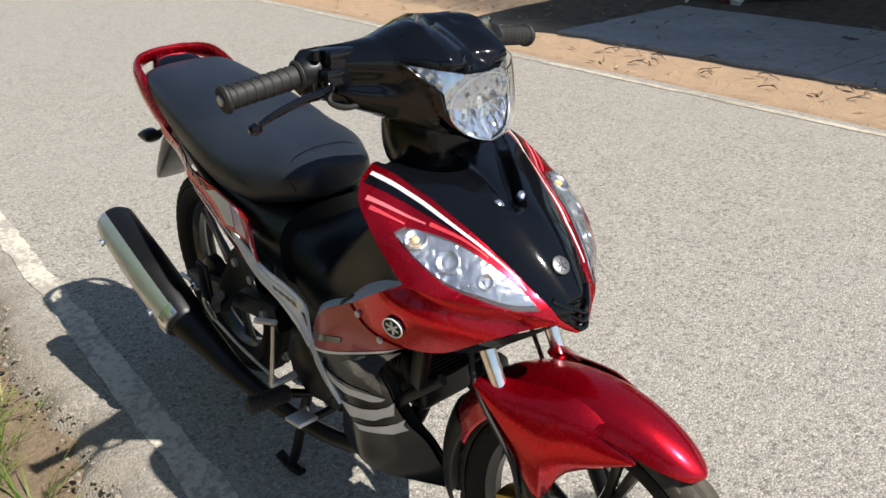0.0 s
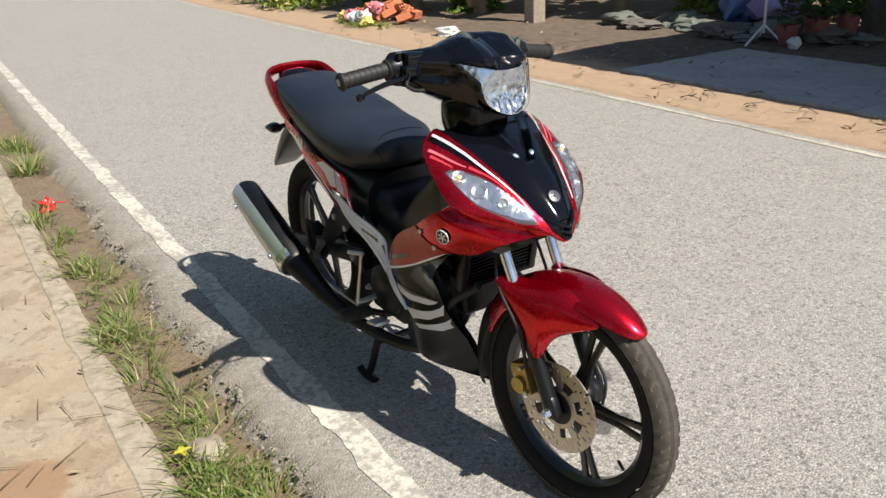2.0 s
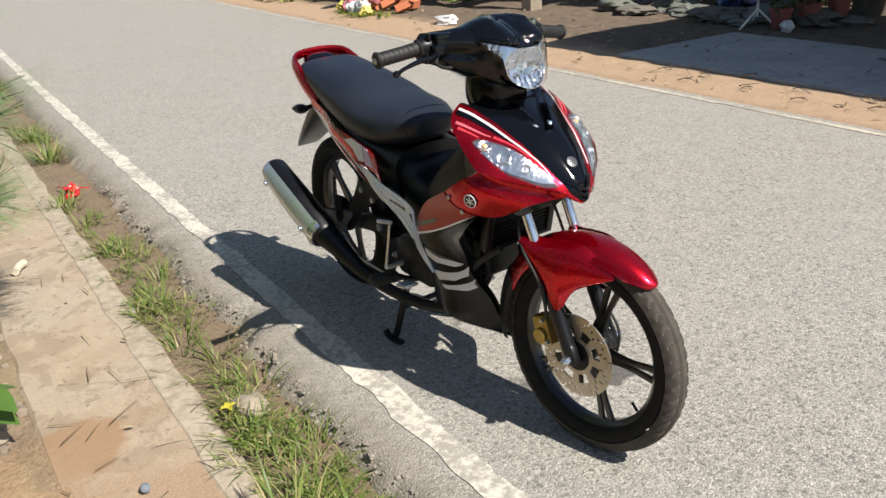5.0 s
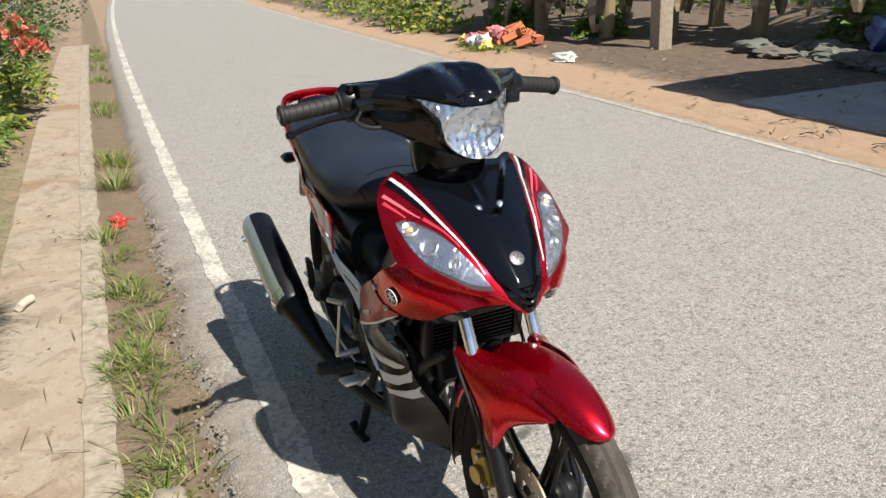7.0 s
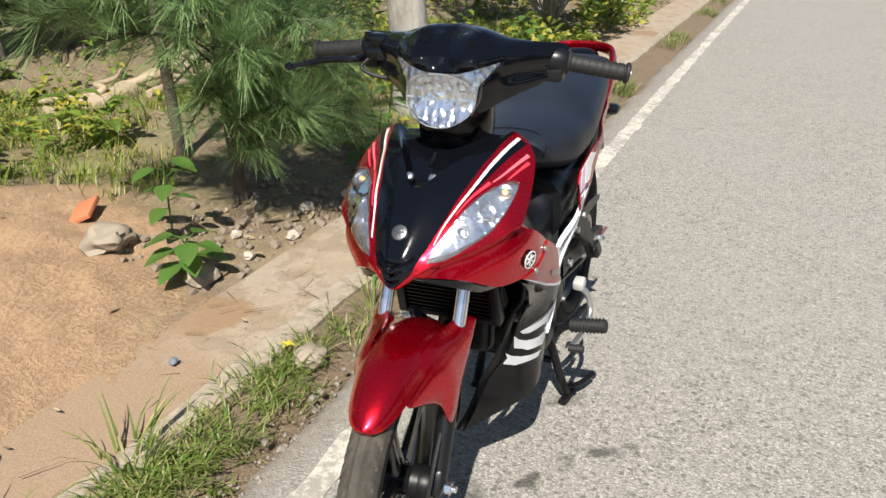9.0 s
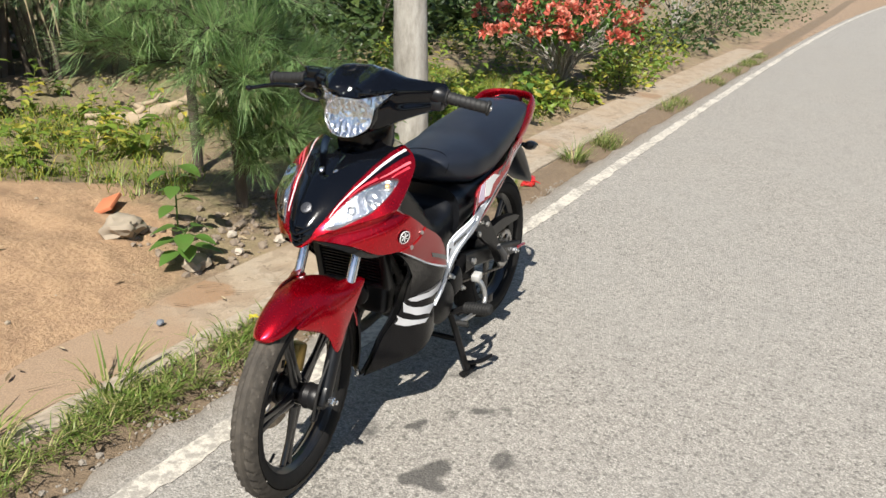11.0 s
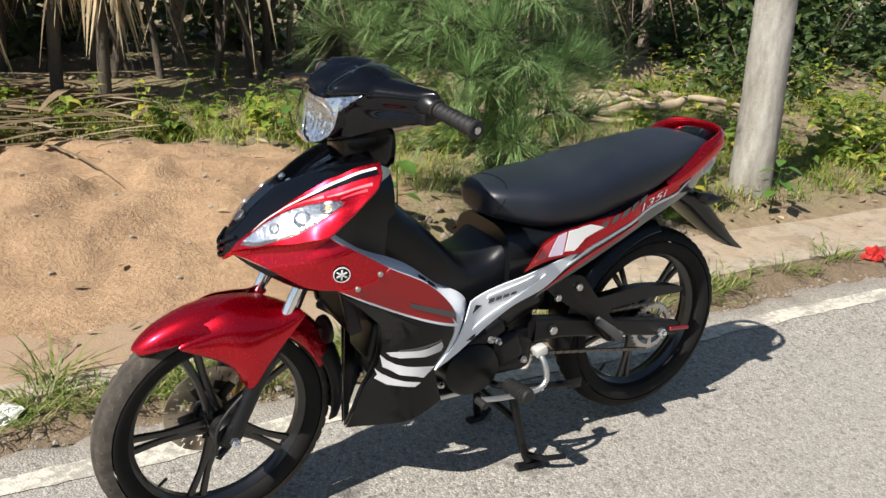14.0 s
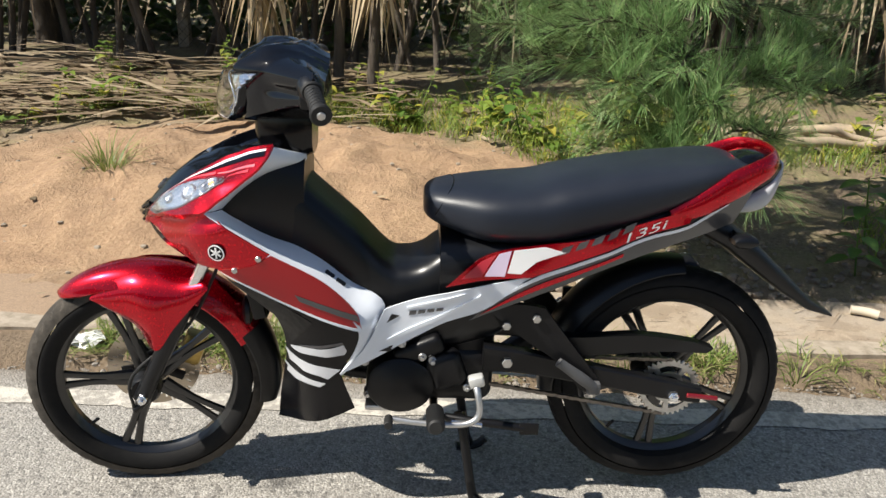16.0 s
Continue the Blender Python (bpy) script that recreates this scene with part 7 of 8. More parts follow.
# hanging dry fronds and stems before the fence
for i in range(16):
    x = -4.4 + 0.56 * i + rng.uniform(-0.2, 0.2)
    y = -5.05 + rng.uniform(-0.35, 0.25)
    root = thing("dead_palm_clump", pose(0, 0, 0), "clump of dry brown hanging fronds on leaning stems", "plant", "dead fronds along the fence")
    z = lie(x, y)
    fr = Soup()
    for _ in range(4):
        a = rng.uniform(0, 6.283)
        top = Vector((x + 0.35 * math.cos(a), y + 0.25 * math.sin(a), z + rng.uniform(1.5, 2.2)))
        b = Vector((x + rng.uniform(-0.2, 0.2), y + rng.uniform(-0.15, 0.15), z - 0.03))
        sm = Soup()
        sm.twig([b, b.lerp(top, 0.5) + Vector((rng.uniform(-0.1, 0.1), 0, 0)), top], 0.030, 0.018, 7)
        sm.part("stem", BARK_DK, root, smooth=True)
        for _ in range(34):
            q = b.lerp(top, rng.uniform(0.55, 1.0))
            c = rng.uniform(0, 6.283)
            fr.blade(q, Vector((math.cos(c), math.sin(c), 0.5)), rng.uniform(0.7, 1.5), rng.uniform(0.02, 0.05), rng.uniform(3.0, 6.0), 6)
    fr.part("foliage", DRY, root, "dry brown fronds")

pile = Soup()
for x, y, low, high in ((1.15, -4.15, 0.30, 1.75), (0.35, -4.05, 0.48, 1.9), (0.62, -4.3, 0.62, 1.9)):
    root = thing("dead_palm_clump", pose(0, 0, 0), "sheaf of dry tan palm fronds hanging beside the fence", "plant", "dead fronds along the fence")
    z = lie(x, y)
    sm = Soup()
    sm.twig([(x + 0.05, y - 0.1, z - 0.03), (x + 0.02, y - 0.08, z + 0.9), (x - 0.03, y - 0.1, z + high + 0.2)], 0.045, 0.03, 8)
    sm.part("stem", BARK_DK, root, smooth=True)
    fr = Soup()
    for _ in range(130):
        c = rng.uniform(0, 6.283)
        q = Vector((x + rng.gauss(0, 0.06), y + 0.05 + rng.gauss(0, 0.05), z + rng.uniform(low + 0.42, high)))
        fr.blade(q, Vector((0.35 * math.cos(c), 0.35 * math.sin(c), -1)), rng.uniform(0.4, 0.75), rng.uniform(0.012, 0.04), 0.3, 5)
    fr.part("foliage", TAN, root, "dry tan fronds")
for _ in range(290):
    x, y = rng.uniform(0.0, 3.6), rng.uniform(-4.7, -3.30)
    a = rng.gauss(0.1, 0.5)
    z = lie(x, y) + rng.uniform(0.0, 0.12)
    pile.blade(Vector((x, y, z)), Vector((math.cos(a), math.sin(a), 0.12)), rng.uniform(0.3, 1.2), rng.uniform(0.012, 0.085), 0.25, 4)
pile.thing("dry_frond_pile", DRY, "pile of dry fallen palm fronds on the sand", "fronds", kind="stuff")
litter = Soup()
for _ in range(1500):
    x, y = rng.uniform(-7, 3.0), rng.uniform(-4.9, -1.3)
    if in_sand(x, y) and rng.random() < 0.93:
        continue
    litter.leaf(Vector((x, y, lie(x, y) + 0.006)), Vector((rng.gauss(0, 1), rng.gauss(0, 1), 0.1)), Vector((rng.gauss(0, .2), rng.gauss(0, .2), 1)), rng.uniform(0.03, 0.10), rng.uniform(0.012, 0.035), -0.1)
for _ in range(70):
    x, y = rng.uniform(-5, 1.0), rng.uniform(-1.22, -0.82)
    a = rng.uniform(0, 6.283)
    litter.blade(Vector((x, y, 0.0)), Vector((math.cos(a), math.sin(a), 0.06)), rng.uniform(0.04, 0.14), 0.0035, 0.1, 3)
for _ in range(26):
    x, y = rng.uniform(-5, 1.5), rng.uniform(-1.22, -0.82)
    litter.leaf(Vector((x, y, 0.0)), Vector((rng.gauss(0, 1), rng.gauss(0, 1), 0.05)), Vector((0, 0, 1)), rng.uniform(0.015, 0.06), rng.uniform(0.006, 0.02), -0.1)
for _ in range(260):
    x, y = rng.uniform(-9, 2), rng.uniform(3.45, 5.6)
    litter.leaf(Vector((x, y, lie(x, y) + (0.05 if x > -3.5 and y > 4.15 else 0.008))), Vector((rng.gauss(0, 1), rng.gauss(0, 1), 0.1)), Vector((0, 0, 1)), rng.uniform(0.03, 0.12), rng.uniform(0.01, 0.035), -0.1)
litter.thing("leaf_litter", DRY, "scattered dry brown leaves and twigs", "leaf litter", kind="stuff")


# banana plants across the road
def banana(x, y, h, label):
    root = thing("banana_plant", pose(0, 0, 0), label, "banana plant", "banana plants across the road")
    z = lie(x, y)
    part("stem", tube([(x, y, z - 0.05), (x + 0.04, y, z + h * 0.5), (x - 0.02, y + 0.03, z + h)], [0.11, 0.09, 0.05], 14, 5), BANANA_STEM, root)
    for k in range(8):
        a = k * 2.4 + rng.uniform(-0.3, 0.3)
        dry = k > 4
        p = Vector((x, y, z + h * (0.55 if dry else rng.uniform(0.8, 1.0))))
        d = Vector((math.cos(a), math.sin(a), 0.2 if dry else 1.3)).normalized()
        ln = rng.uniform(1.0, 1.6) * (0.75 if dry else 1.0)
        s = Soup()
        rows = []
        q = Vector(p)
        sd = d.cross(Vector((0, 0, 1))).normalized()
        for i in range(11):
            f = i / 10
            w = 0.24 * math.sin(math.pi * min(1, f * 0.85 + 0.10)) ** 0.7 * (0.55 if dry else 1.0)
            rows.append([q - sd * w + Vector((0, 0, -w * 0.35)), q, q + sd * w + Vector((0, 0, -w * 0.35))])
            q = q + d * ln / 10
            d = (d + Vector((0, 0, -0.42 if dry else -0.16))).normalized()
        for i in range(10):
            for j in range(2):
                if rng.random() < 0.93:
                    s.add([rows[i][j], rows[i][j + 1], rows[i + 1][j + 1], rows[i + 1][j]], [(0, 1, 2, 3)])
        s.part("leaf", DRY if dry else BANANA, root, "withered hanging brown leaf" if dry else "", smooth=True)


BANANA_STEM = leaf_mat("banana stem", [(0.0, (0.20, 0.20, 0.08)), (1.0, (0.26, 0.20, 0.12))], 0.6, 0.05)
for x, y, h in ((-11.2, 5.7, 1.7), (-10.2, 5.9, 1.9), (-9.4, 5.6, 1.6), (-8.9, 6.3, 2.0), (-8.1, 5.9, 1.7), (-7.5, 6.5, 2.0), (-6.4, 7.0, 1.8), (-5.5, 7.6, 2.0), (-4.6, 8.1, 1.8), (-3.4, 8.0, 2.0), (-2.6, 8.4, 1.8), (-9.9, 6.9, 1.8), (-7.9, 7.6, 2.0), (-1.6, 9.4, 1.9)):
    banana(x, y, h, "banana plant with green and withered brown leaves")
for x, y, r, h in ((-5.3, 7.7, 0.6, 0.9), (-4.4, 8.1, 0.7, 1.0), (-3.7, 8.6, 0.6, 1.0), (-2.2, 8.7, 0.7, 1.0), (-10.2, 5.6, 0.5, 0.7), (-8.4, 6.0, 0.4, 0.6), (-12.2, 7.8, 1.0, 1.6), (-4.5, 10.4, 1.2, 1.6), (-1.5, 9.2, 0.8, 1.0), (-6.6, 10, 1.2, 1.6), (0.8, 11, 1.4, 1.6), (3.5, 11, 1.4, 1.8), (-9, 9.6, 1.4, 1.8), (-13.5, 9.0, 1.6, 2.0)):
    bush(x, y, r, h, "leafy green undergrowth across the road", BANANA, 300, 0.16)


# ---- fence behind the reeds ----
m = Mat("rusty galvanised wire")
m.color(m.ramp(m.noise(20, 4), [(0.4, (0.07, 0.055, 0.04)), (0.7, (0.13, 0.12, 0.11))])).put(Metallic=0.3, Roughness=0.6)
WIRE = m.m
fence = thing("wire_fence", pose(0, 0, 0), "rusty chain-link fence on concrete posts", "fence")
net = Soup()
for k in range(-20, 190):
    for s in (1, -1):
        x0 = -8.0 + 0.085 * k
        x1 = x0 + s * 1.7
        net.twig([(x0, -5.75 + 0.004 * s, 0.22), (x1, -5.75 + 0.004 * s, 1.92)], 0.0022, 0.0022, 3)
net.part("netting", WIRE, fence)
for k in range(7):
    part("post", box((0.10, 0.10, 2.1), Matrix.Translation((-8.2 + 2.6 * k, -5.82, 1.1)), 0.01), KERB, fence)

# ---- yard across the road ----
m = Mat("grey yard concrete")
a, b, c = m.noise(1.6, 6, 0.65), m.noise(14, 6, 0.7), m.noise(120, 4)
col = m.ramp(a, [(0.3, (0.32, 0.31, 0.295)), (0.7, (0.46, 0.445, 0.42))])
m.color(m.mix(m.ramp(b, [(0.45, 0.0), (0.75, 0.5)]), col, (0.17, 0.155, 0.135))).put(Roughness=0.9)
m.bump(m.math("ADD", b, m.math("MULTIPLY", c, 0.5)), 0.4, 0.006)
YARD = m.m


def slab(outline, z0, z1):
    bm = bmesh.new()
    f = bm.faces.new([bm.verts.new((x, y, z1)) for x, y in outline])
    made = bmesh.ops.extrude_face_region(bm, geom=[f])
    for v in made["geom"]:
        if isinstance(v, bmesh.types.BMVert):
            v.co.z = z0
    bmesh.ops.bevel(bm, geom=[e for e in bm.edges if abs(e.verts[0].co.z - e.verts[1].co.z) < 1e-6 and e.verts[0].co.z == z1], offset=0.012, segments=2, affect="EDGES")
    return bm


def ragged(x0, x1, y0, y1, n=30):
    low = [(x0 + (x1 - x0) * i / n, y0 + 0.03 * noise.noise(Vector((i * 1.7, 3, 1)))) for i in range(n + 1)]
    high = [(x1 - (x1 - x0) * i / n, y1 + 0.03 * noise.noise(Vector((i * 1.3, 8, 1)))) for i in range(n + 1)]
    return low + high


apron = thing("concrete_apron", pose(0, 0, 0), "grey cast concrete driveway slab in tree shade", "driveway", kind="structure")
part("panel", slab(ragged(-3.45, -1.25, 4.12, 5.70), -0.1, 0.020), YARD, apron)
part("panel", slab(ragged(-1.235, 1.2, 4.10, 5.72), -0.1, 0.022), YARD, apron)
part("panel", slab(ragged(1.215, 4.6, 4.10, 5.72), -0.1, 0.020), YARD, apron)


# unseen roof added to shade the yard; its eave runs along the road
roof = thing("canopy", pose(0, 0, 0), "unseen lean-to roof of dark sheet added to shade the yard", "canopy")
part("roof_sheet", box((13.0, 3.3, 0.05), Matrix.Translation((4.2, 6.36, 2.75)) @ Matrix.Rotation(radians(4), 4, "X"), 0.01), BARK_DK, roof)
for px in (-2.0, 10.4):
    part("post", cyl((px, 8.0, 0.0), (px, 8.0, 2.9), 0.06, 12), BARK_DK, roof)


def lump(x, y, z, r, squash=0.7, seed=0, rough=0.35, sub=2):
    bm = bmesh.new()
    bmesh.ops.create_icosphere(bm, subdivisions=sub, radius=r)
    for v in bm.verts:
        d = v.co.normalized()
        k = 1 + rough * noise.noise(d * 1.6 + Vector((seed, seed * 0.7, 0))) + rough * 0.5 * noise.noise(d * 4 + Vector((0, seed, 3)))
        v.co = Vector((v.co.x * k, v.co.y * k * 0.85, v.co.z * k * squash))
    bmesh.ops.translate(bm, vec=(x, y, z + r * squash * 0.7), verts=bm.verts)
    return bm


DARKSTONE = plastic("dark rough stone", (0.13, 0.115, 0.095), 0.9, 120, 0.6, 0.4)
STONE = plastic("field stone", (0.30, 0.25, 0.19), 0.9, 120, 0.6, 0.4)
TARP_G = plastic("grey green tarpaulin", (0.13, 0.14, 0.12), 0.6, 60, 0.6, 0.4)
TARP_B = plastic("blue plastic bag", (0.06, 0.11, 0.28), 0.4, 60, 0.5, 0.15)
TARP_V = plastic("violet plastic bag", (0.30, 0.26, 0.48), 0.4, 60, 0.5, 0.15)
BAG_W = plastic("white plastic bag", (0.66, 0.66, 0.64), 0.35, 60, 0.5, 0.12)
BAG_Y = plastic("yellow plastic bag", (0.62, 0.52, 0.14), 0.4, 60, 0.5, 0.15)
BAG_P = plastic("pink plastic bag", (0.62, 0.20, 0.24), 0.4, 60, 0.5, 0.15)
TERRA = plastic("orange fired clay", (0.50, 0.16, 0.07), 0.85, 200, 0.5, 0.2)
POT = plastic("dull red pot", (0.26, 0.075, 0.06), 0.6, 150, 0.4, 0.25)
SIGN = paint("yellow sign board", (0.70, 0.55, 0.02), 0.4, 0.0, 0.3)
WHITE_P = paint("chalky white paint", (0.68, 0.67, 0.63), 0.6, 0.0, 0.0, 0.25)

# concrete pole
single("concrete_pole", join(box((0.20, 0.20, 5.2), Matrix.Translation((-6.75, 5.80, 2.5)), 0.02)), KERB, "square grey concrete utility pole in the verge", "pole")

# hollow clay bricks, bags and cut leaves tipped at the roadside
def hollow_brick(x, y, z, rz, ry, rx=0):
    parts = [box((0.20, 0.10, 0.010), Matrix.Translation((0, 0, dz)), 0.001) for dz in (-0.045, 0.0, 0.045)] + [box((0.20, 0.010, 0.10), Matrix.Translation((0, dy, 0)), 0.001) for dy in (-0.045, 0.0, 0.045)]
    return single("hollow_brick", join(*parts), TERRA, "broken orange hollow clay brick in a rubbish heap", "brick", "bricks in the rubbish heap", m=pose(x, y, z, rx, ry, rz), smooth=False)


heap_z = lie(-8.6, 4.5)
for k in range(22):
    a, r = rng.uniform(0, 6.28), 0.42 * math.sqrt(rng.random())
    x, y = -8.55 + r * math.cos(a) * 1.3, 4.62 + r * math.sin(a) * 0.8
    hollow_brick(x, y, heap_z + 0.06 + 0.30 * max(0, 0.8 - r * 1.7) * rng.uniform(0.3, 1), rng.uniform(0, 180), rng.uniform(-35, 35), rng.uniform(-30, 30))
for k, (dx, dy, dz, r, mat, nm) in enumerate(((-0.25, -0.35, 0.0, 0.13, BAG_P, "pink"), (-0.05, -0.42, 0.0, 0.12, BAG_W, "white"), (0.1, -0.38, 0.04, 0.11, BAG_W, "white"), (0.32, -0.45, 0, 0.10, BAG_Y, "yellow"), (-0.45, -0.4, 0, 0.10, BAG_Y, "yellow"), (0.15, -0.2, 0.16, 0.10, BAG_P, "pink"))):
    single("plastic_bag", lump(-8.5 + dx, 4.55 + dy, heap_z + dz, r, 0.8, k * 3.1, 0.6, 3), mat, "crumpled %s plastic bag in the roadside rubbish" % nm, "bag")
cut = Soup()
for _ in range(120):
    a = rng.uniform(0, 6.28)
    cut.blade(Vector((-8.45 + rng.gauss(0, 0.3), 4.15 + rng.gauss(0, 0.1), lie(-8.45, 4.2) + 0.02)), Vector((math.cos(a), math.sin(a), 0.25)), rng.uniform(0.15, 0.4), 0.035, 0.5, 4)
cut.thing("cut_leaves", WEED, "cut yellow-green leaves strewn before the rubbish", "leaves", kind="stuff")
single("plastic_bag", lump(-6.55, 4.32, lie(-6.55, 4.3), 0.15, 0.42, 41, 0.55, 3), BAG_W, "crumpled clear white plastic bag on the roadside", "bag")

# sacks, tarpaulins and rubble in the yard
for k in range(30):
    x, y = -5.9 + rng.uniform(0, 3.2), 6.3 + rng.uniform(-0.15, 0.9)
    mat, nm = rng.choice(((TARP_G, "grey tarpaulin heap"), (DARKSTONE, "rough dark stone"), (TARP_G, "grey tarpaulin heap"), (TARP_G, "grey tarpaulin heap"), (DARKSTONE, "rough dark stone")))
    single("tarpaulin" if mat is not DARKSTONE else "stone", lump(x, y, lie(x, y), rng.uniform(0.10, 0.24), rng.uniform(0.22, 0.42), k * 1.9, 0.6, 3), mat, nm + " lying in the yard", "tarpaulin" if mat is not DARKSTONE else "stone")
for k, (x, y, r, mat, nm) in enumerate(((-4.5, 7.0, 0.24, TARP_B, "blue"), (-4.15, 7.1, 0.28, TARP_V, "violet"), (-1.5, 8.3, 0.30, TARP_B, "blue"))):
    single("plastic_bag", lump(x, y, lie(x, y) + 0.05, r, 0.9, 70 + k, 0.5, 3), mat, "%s plastic bag among yard rubbish" % nm, "bag")
single("tarpaulin", join(box((1.6, 0.06, 0.9), Matrix.Translation((-0.6, 8.8, 0.62)), 0.03)), plastic("faded orange tarpaulin", (0.40, 0.17, 0.10), 0.7, 40, 0.6, 0.3), "faded orange tarpaulin hung in the yard", "tarpaulin")

# sign on a folding stand, flower pots
sign = thing("sign_stand", pose(-3.55, 6.18, lie(-3.55, 6.18) - 0.01), "yellow sign board on a white tripod stand", "sign")
part("pole", tube([(0, 0, 0.12), (0, 0, 1.2)], 0.014, 10, smooth=False), WHITE_P, sign)
for a in (20, 140, 260):
    part("leg", tube([(0, 0, 0.20), (0.22 * math.cos(radians(a)), 0.22 * math.sin(radians(a)), 0.01)], 0.012, 8, smooth=False), WHITE_P, sign)
board = part("board", box((0.86, 0.02, 0.40), Matrix.Translation((0.42, 0, 0.86)), 0.004), SIGN, sign)
for k in range(6):
    part("sign_bar", box((0.085, 0.004, 0.05), Matrix.Translation((0.10 + 0.128 * k, -0.0125, 0.71)), 0.001), GREY_DK, board)


def flower_pot(x, y, r, h):
    root = thing("flower_pot", pose(x, y, lie(x, y)), "dull red flower pot with a green plant", "flower pot", "pots beside the sign")
    part("pot", turned([(0.0, 0.0), (r * 0.72, 0.0), (r, h), (r * 1.1, h), (r * 1.1, h + 0.03), (r * 0.9, h + 0.03), (r * 0.86, h - 0.03), (0.0, h - 0.03)], 28, Matrix.Rotation(radians(90), 4, "X")), POT, root)
    s = Soup()
    for _ in range(70):
        d = rand_dir(0.0, 1)
        s.leaf(Vector((d.x * r, d.y * r, h + d.z * 0.28)), rand_dir(-0.3, 0.8), Vector((0, 0, 1)), rng.uniform(0.08, 0.14), 0.05, 0.3)
    s.part("foliage", CROWN, root)


for x, y, r, h in ((-3.36, 6.30, 0.11, 0.18), (-3.26, 6.62, 0.12, 0.19), (-3.12, 6.92, 0.11, 0.18)):
    flower_pot(x, y, r, h)
single("plastic_bag", lump(-3.2, 6.2, lie(-3.2, 6.2), 0.07, 0.9, 90, 0.5, 3), BAG_W, "small white plastic bag beside the pots", "bag")

# twigs along the slab's edge
for k in range(26):
    x, y = rng.uniform(-2.8, 0.8), 3.92 + rng.uniform(-0.28, 0.14)
    a = rng.gauss(0.0, 0.5)
    s = Soup()
    p = Vector((x, y, lie(x, y) + 0.010))
    ln = rng.uniform(0.06, 0.20)
    pts = [p + Vector((math.cos(a) * ln * t, math.sin(a) * ln * t, 0.02 * math.sin(3 * t) + 0.008 * rng.random())) for t in (0, 0.3, 0.6, 1.0)]
    s.twig(pts, 0.004, 0.002, 6)
    for _ in range(2):
        q = pts[rng.randint(1, 2)]
        b = a + rng.uniform(-1, 1)
        s.twig([q, q + Vector((math.cos(b), math.sin(b), 0.12)) * rng.uniform(0.03, 0.10)], 0.003, 0.0015, 5)
    s.thing("twig", BARK_DK, "dry dark fallen twig on the sandy shoulder", "twig", group="twigs on the shoulder")

# ---- small things by the footpath ----
single("crumpled_wrapper", lump(-2.78, -0.69, lie(-2.78, -0.69), 0.045, 0.9, 12, 0.9, 3), paint("red foil", (0.55, 0.02, 0.02), 0.35, 0.1), "crumpled bright red wrapper in the verge", "litter", smooth=False)
single("drinking_straw", tube([(-2.92, -0.74, 0.0), (-2.82, -0.70, 0.012), (-2.76, -0.60, 0.004)], 0.004, 8), paint("red straw", (0.50, 0.02, 0.02), 0.4), "thin red drinking straw on soil", "straw")
single("paper_roll", tube([(-1.79, -1.075, 0.010), (-1.75, -1.10, 0.012), (-1.70, -1.12, 0.010)], 0.017, 14), plastic("dirty cream paper", (0.55, 0.48, 0.37), 0.8), "dirty cream paper roll lying on the footpath", "paper roll")
single("tile_shard", box((0.16, 0.10, 0.02), pose(-0.50, -2.00, lie(-0.50, -2.00) + 0.04, 24, 10, 30), 0.003), TERRA, "broken orange clay tile shard in soil", "tile")
single("stone", lump(-0.10, -0.68, lie(-0.10, -0.68), 0.06, 0.55, 3, 0.3, 3), STONE, "smooth tan stone half buried in the verge", "stone")
single("stone", lump(-0.43, -1.37, lie(-0.43, -1.37), 0.07, 0.6, 5, 0.4, 3), STONE, "tan stone lying beside the seedling", "stone")
single("stone", lump(-0.36, -1.74, lie(-0.36, -1.74), 0.10, 0.55, 8, 0.4, 3), STONE, "tan stone at the edge of the sand", "stone")
single("crushed_can", lump(1.12, -0.72, lie(1.12, -0.72), 0.05, 0.4, 15, 0.7, 3), BAG_W, "flattened pale wrapper in the verge", "litter", smooth=False)
single("pebble", lump(0.10, -1.05, -0.006, 0.016, 0.7, 21, 0.3, 2), plastic("blue grey stone", (0.14, 0.16, 0.19), 0.7, 200, 0.3, 0.2), "small blue-grey pebble on the footpath", "pebble")
for k, (x, y) in enumerate(((-0.68, -1.33), (-0.95, -1.30), (-1.25, -1.42), (-0.8, -1.48), (-1.5, -1.35))):
    single("stone", lump(x, y, lie(x, y), 0.028 + 0.006 * (k % 3), 0.6, 50 + k, 0.5, 2), plastic("pale broken stone", (0.42, 0.37, 0.31), 0.85, 120, 0.5, 0.3) if k == 0 else bpy.data.materials["pale broken stone"], "pale broken stone beside the footpath", "stone", group="stones beside the footpath", angle=25)
yl = Soup()
for k in range(4):
    a = 1.6 * k
    yl.leaf(Vector((-0.09, -0.75, lie(-0.09, -0.75) + 0.05)), Vector((math.cos(a), math.sin(a), 0.5)), Vector((0, 0, 1)), 0.028, 0.018, 0.3)
yl.twig([(-0.09, -0.75, lie(-0.09, -0.75)), (-0.09, -0.75, lie(-0.09, -0.75) + 0.05)], 0.002, 0.002, 4)
yl.thing("yellow_seedling", leaf_mat("yellow leaves", [(0.0, (0.55, 0.48, 0.04)), (1.0, (0.62, 0.55, 0.06))], 0.5, 0.3), "tiny yellow-leaved seedling in the verge", "plant")
rub = bmesh.new()
for k in range(260):
    x, y = rng.uniform(-2.2, -0.3), rng.uniform(-1.75, -1.25)
    rub = join(rub, lump(x, y, lie(x, y) - 0.004, rng.uniform(0.008, 0.028), 0.7, k, 0.5, 1))
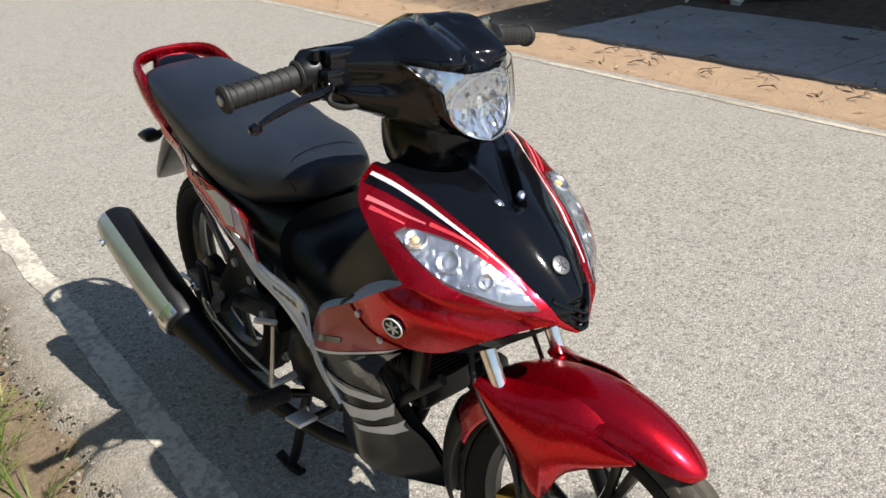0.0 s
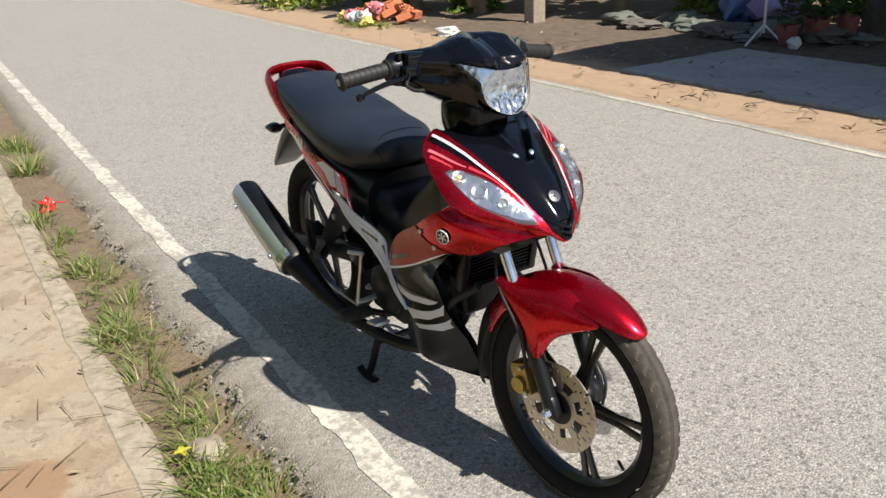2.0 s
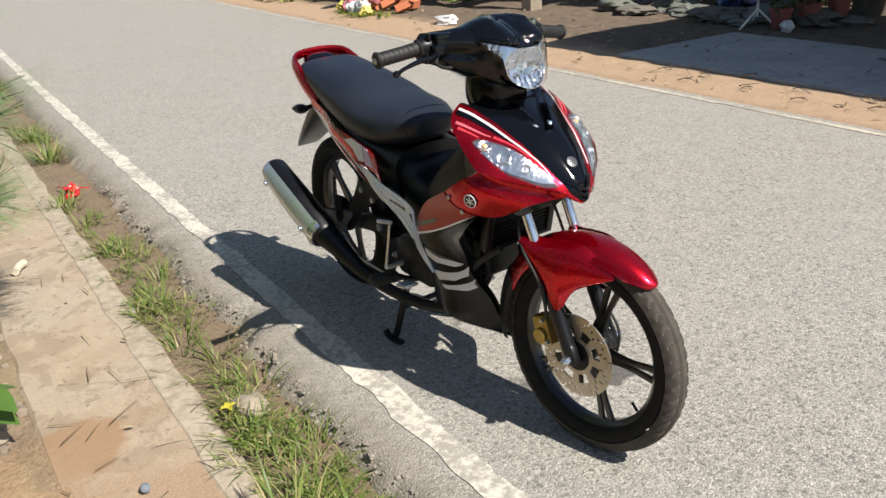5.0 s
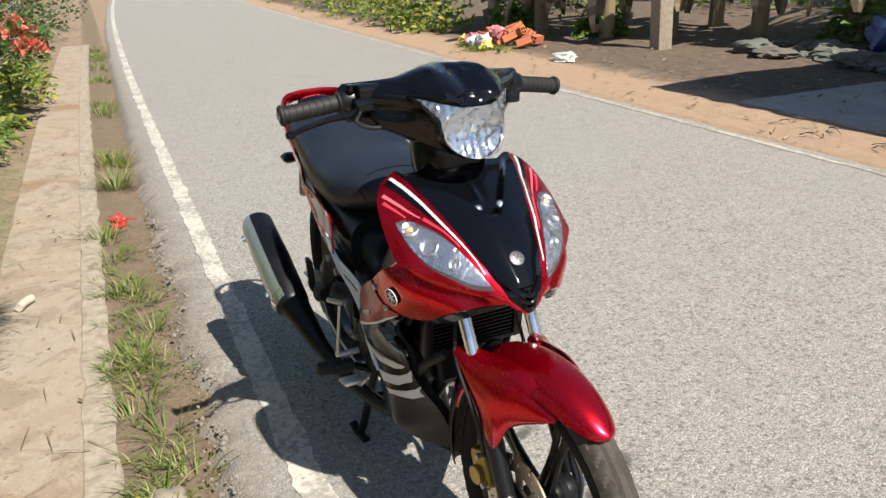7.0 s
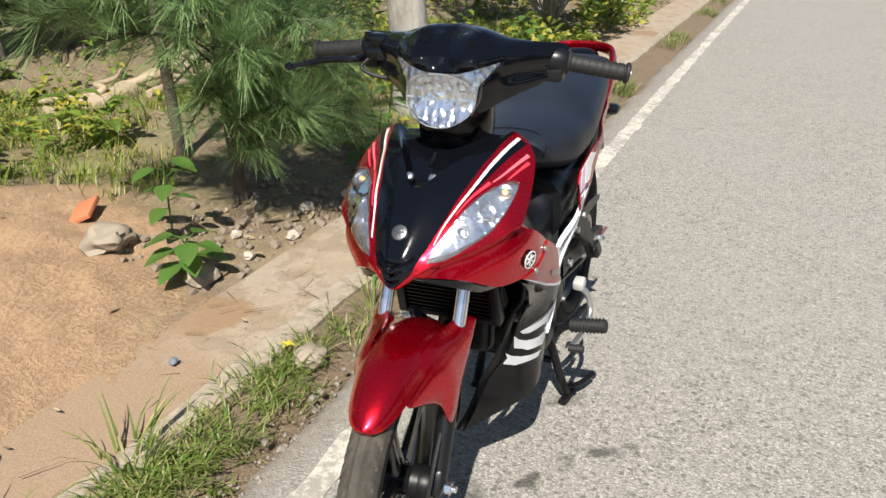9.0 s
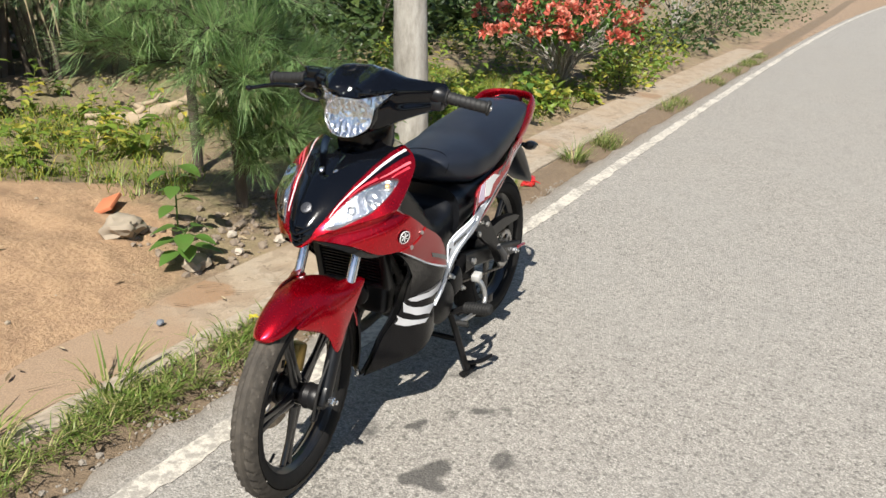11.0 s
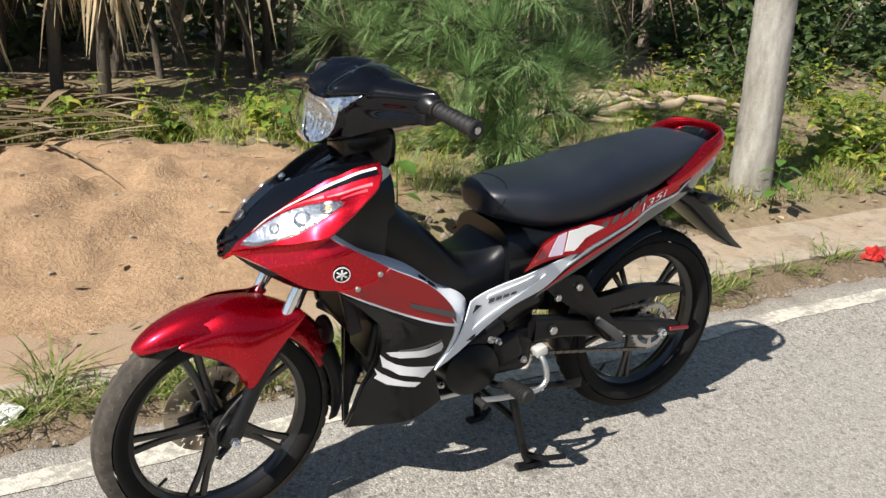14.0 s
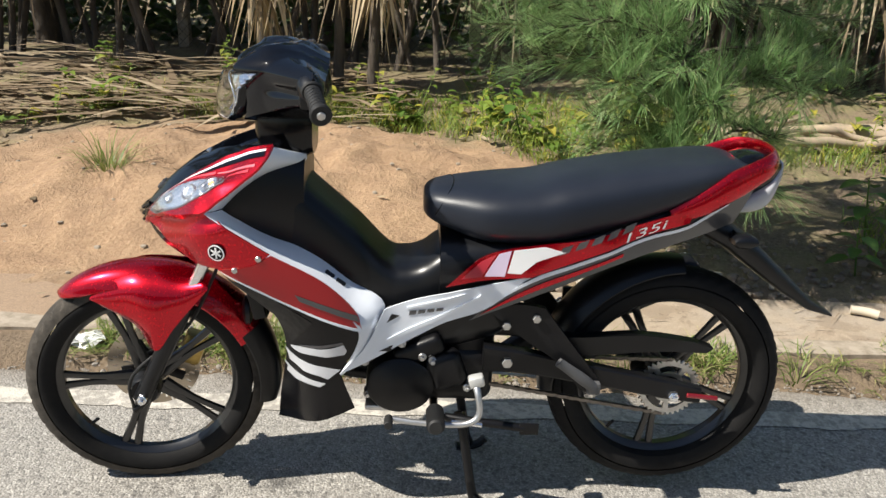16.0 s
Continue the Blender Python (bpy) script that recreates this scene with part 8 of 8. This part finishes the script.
single("rubble", rub, plastic("mixed rubble", (0.21, 0.165, 0.125), 0.9, 90, 0.6, 0.6), "small stones and rubble beside the footpath", "rubble", kind="stuff", angle=20)
grit = bmesh.new()
for k in range(620):
    x = rng.uniform(-3.0, 1.3)
    y = road_edge(x) + rng.gauss(-0.02, 0.03)
    grit = join(grit, lump(x, y, -0.020, rng.uniform(0.003, 0.007) if k % 12 else rng.uniform(0.008, 0.015), 0.7, k, 0.5, 1))
single("road_grit", grit, ASPHALT, "loose grey asphalt crumbs along the road edge", "gravel", kind="stuff", angle=20)
clods = bmesh.new()
for k in range(80):
    x, y = rng.uniform(-0.6, 2.4), rng.uniform(-3.2, -1.2)
    if in_sand(x, y):
        clods = join(clods, lump(x, y, lie(x, y) - 0.004, rng.uniform(0.005, 0.016), 0.7, k, 0.5, 1))
single("sand_clods", clods, STONE, "small pebbles and clods on the sand heap", "pebbles", kind="stuff", angle=20)

DRIFTWOOD = plastic("dry dead wood", (0.40, 0.31, 0.21), 0.9, 60, 0.5, 0.5)
# fallen pale log with crooked dead branches round it
DEADWOOD = thing("fallen_log", pose(0, 0, 0), "pale weathered fallen log with crooked dead branches among weeds", "log")
for k, (x0, y0, x1, y1, r) in enumerate(((-1.75, -3.55, -4.3, -3.85, 0.085), (-2.3, -3.30, -3.6, -3.55, 0.035), (-1.9, -3.75, -3.3, -3.20, 0.028), (-2.9, -3.45, -4.6, -3.25, 0.040), (-1.6, -3.35, -2.6, -3.80, 0.022), (-3.2, -3.9, -4.4, -3.3, 0.020))):
    pts = []
    for i in range(7):
        t = i / 6
        x, y = x0 + (x1 - x0) * t + rng.uniform(-0.05, 0.05), y0 + (y1 - y0) * t + rng.uniform(-0.09, 0.09)
        pts.append((x, y, lie(x, y) + (r * 0.1 if k == 0 else r * 0.6 + rng.uniform(0.0, 0.10))))
    lg = tube(pts, [r * 0.75, r, r * 0.9, r * 1.05, r * 0.8, r * 0.7, r * 0.35], 12, 6)
    for v in lg.verts:
        v.co += Vector((noise.noise(v.co * 7), noise.noise(v.co * 7 + Vector((5, 0, 0))), noise.noise(v.co * 6 + Vector((0, 9, 0))))) * r * 0.35
    part("log_stem" if k == 0 else "dead_branch", lg, DRIFTWOOD, DEADWOOD)
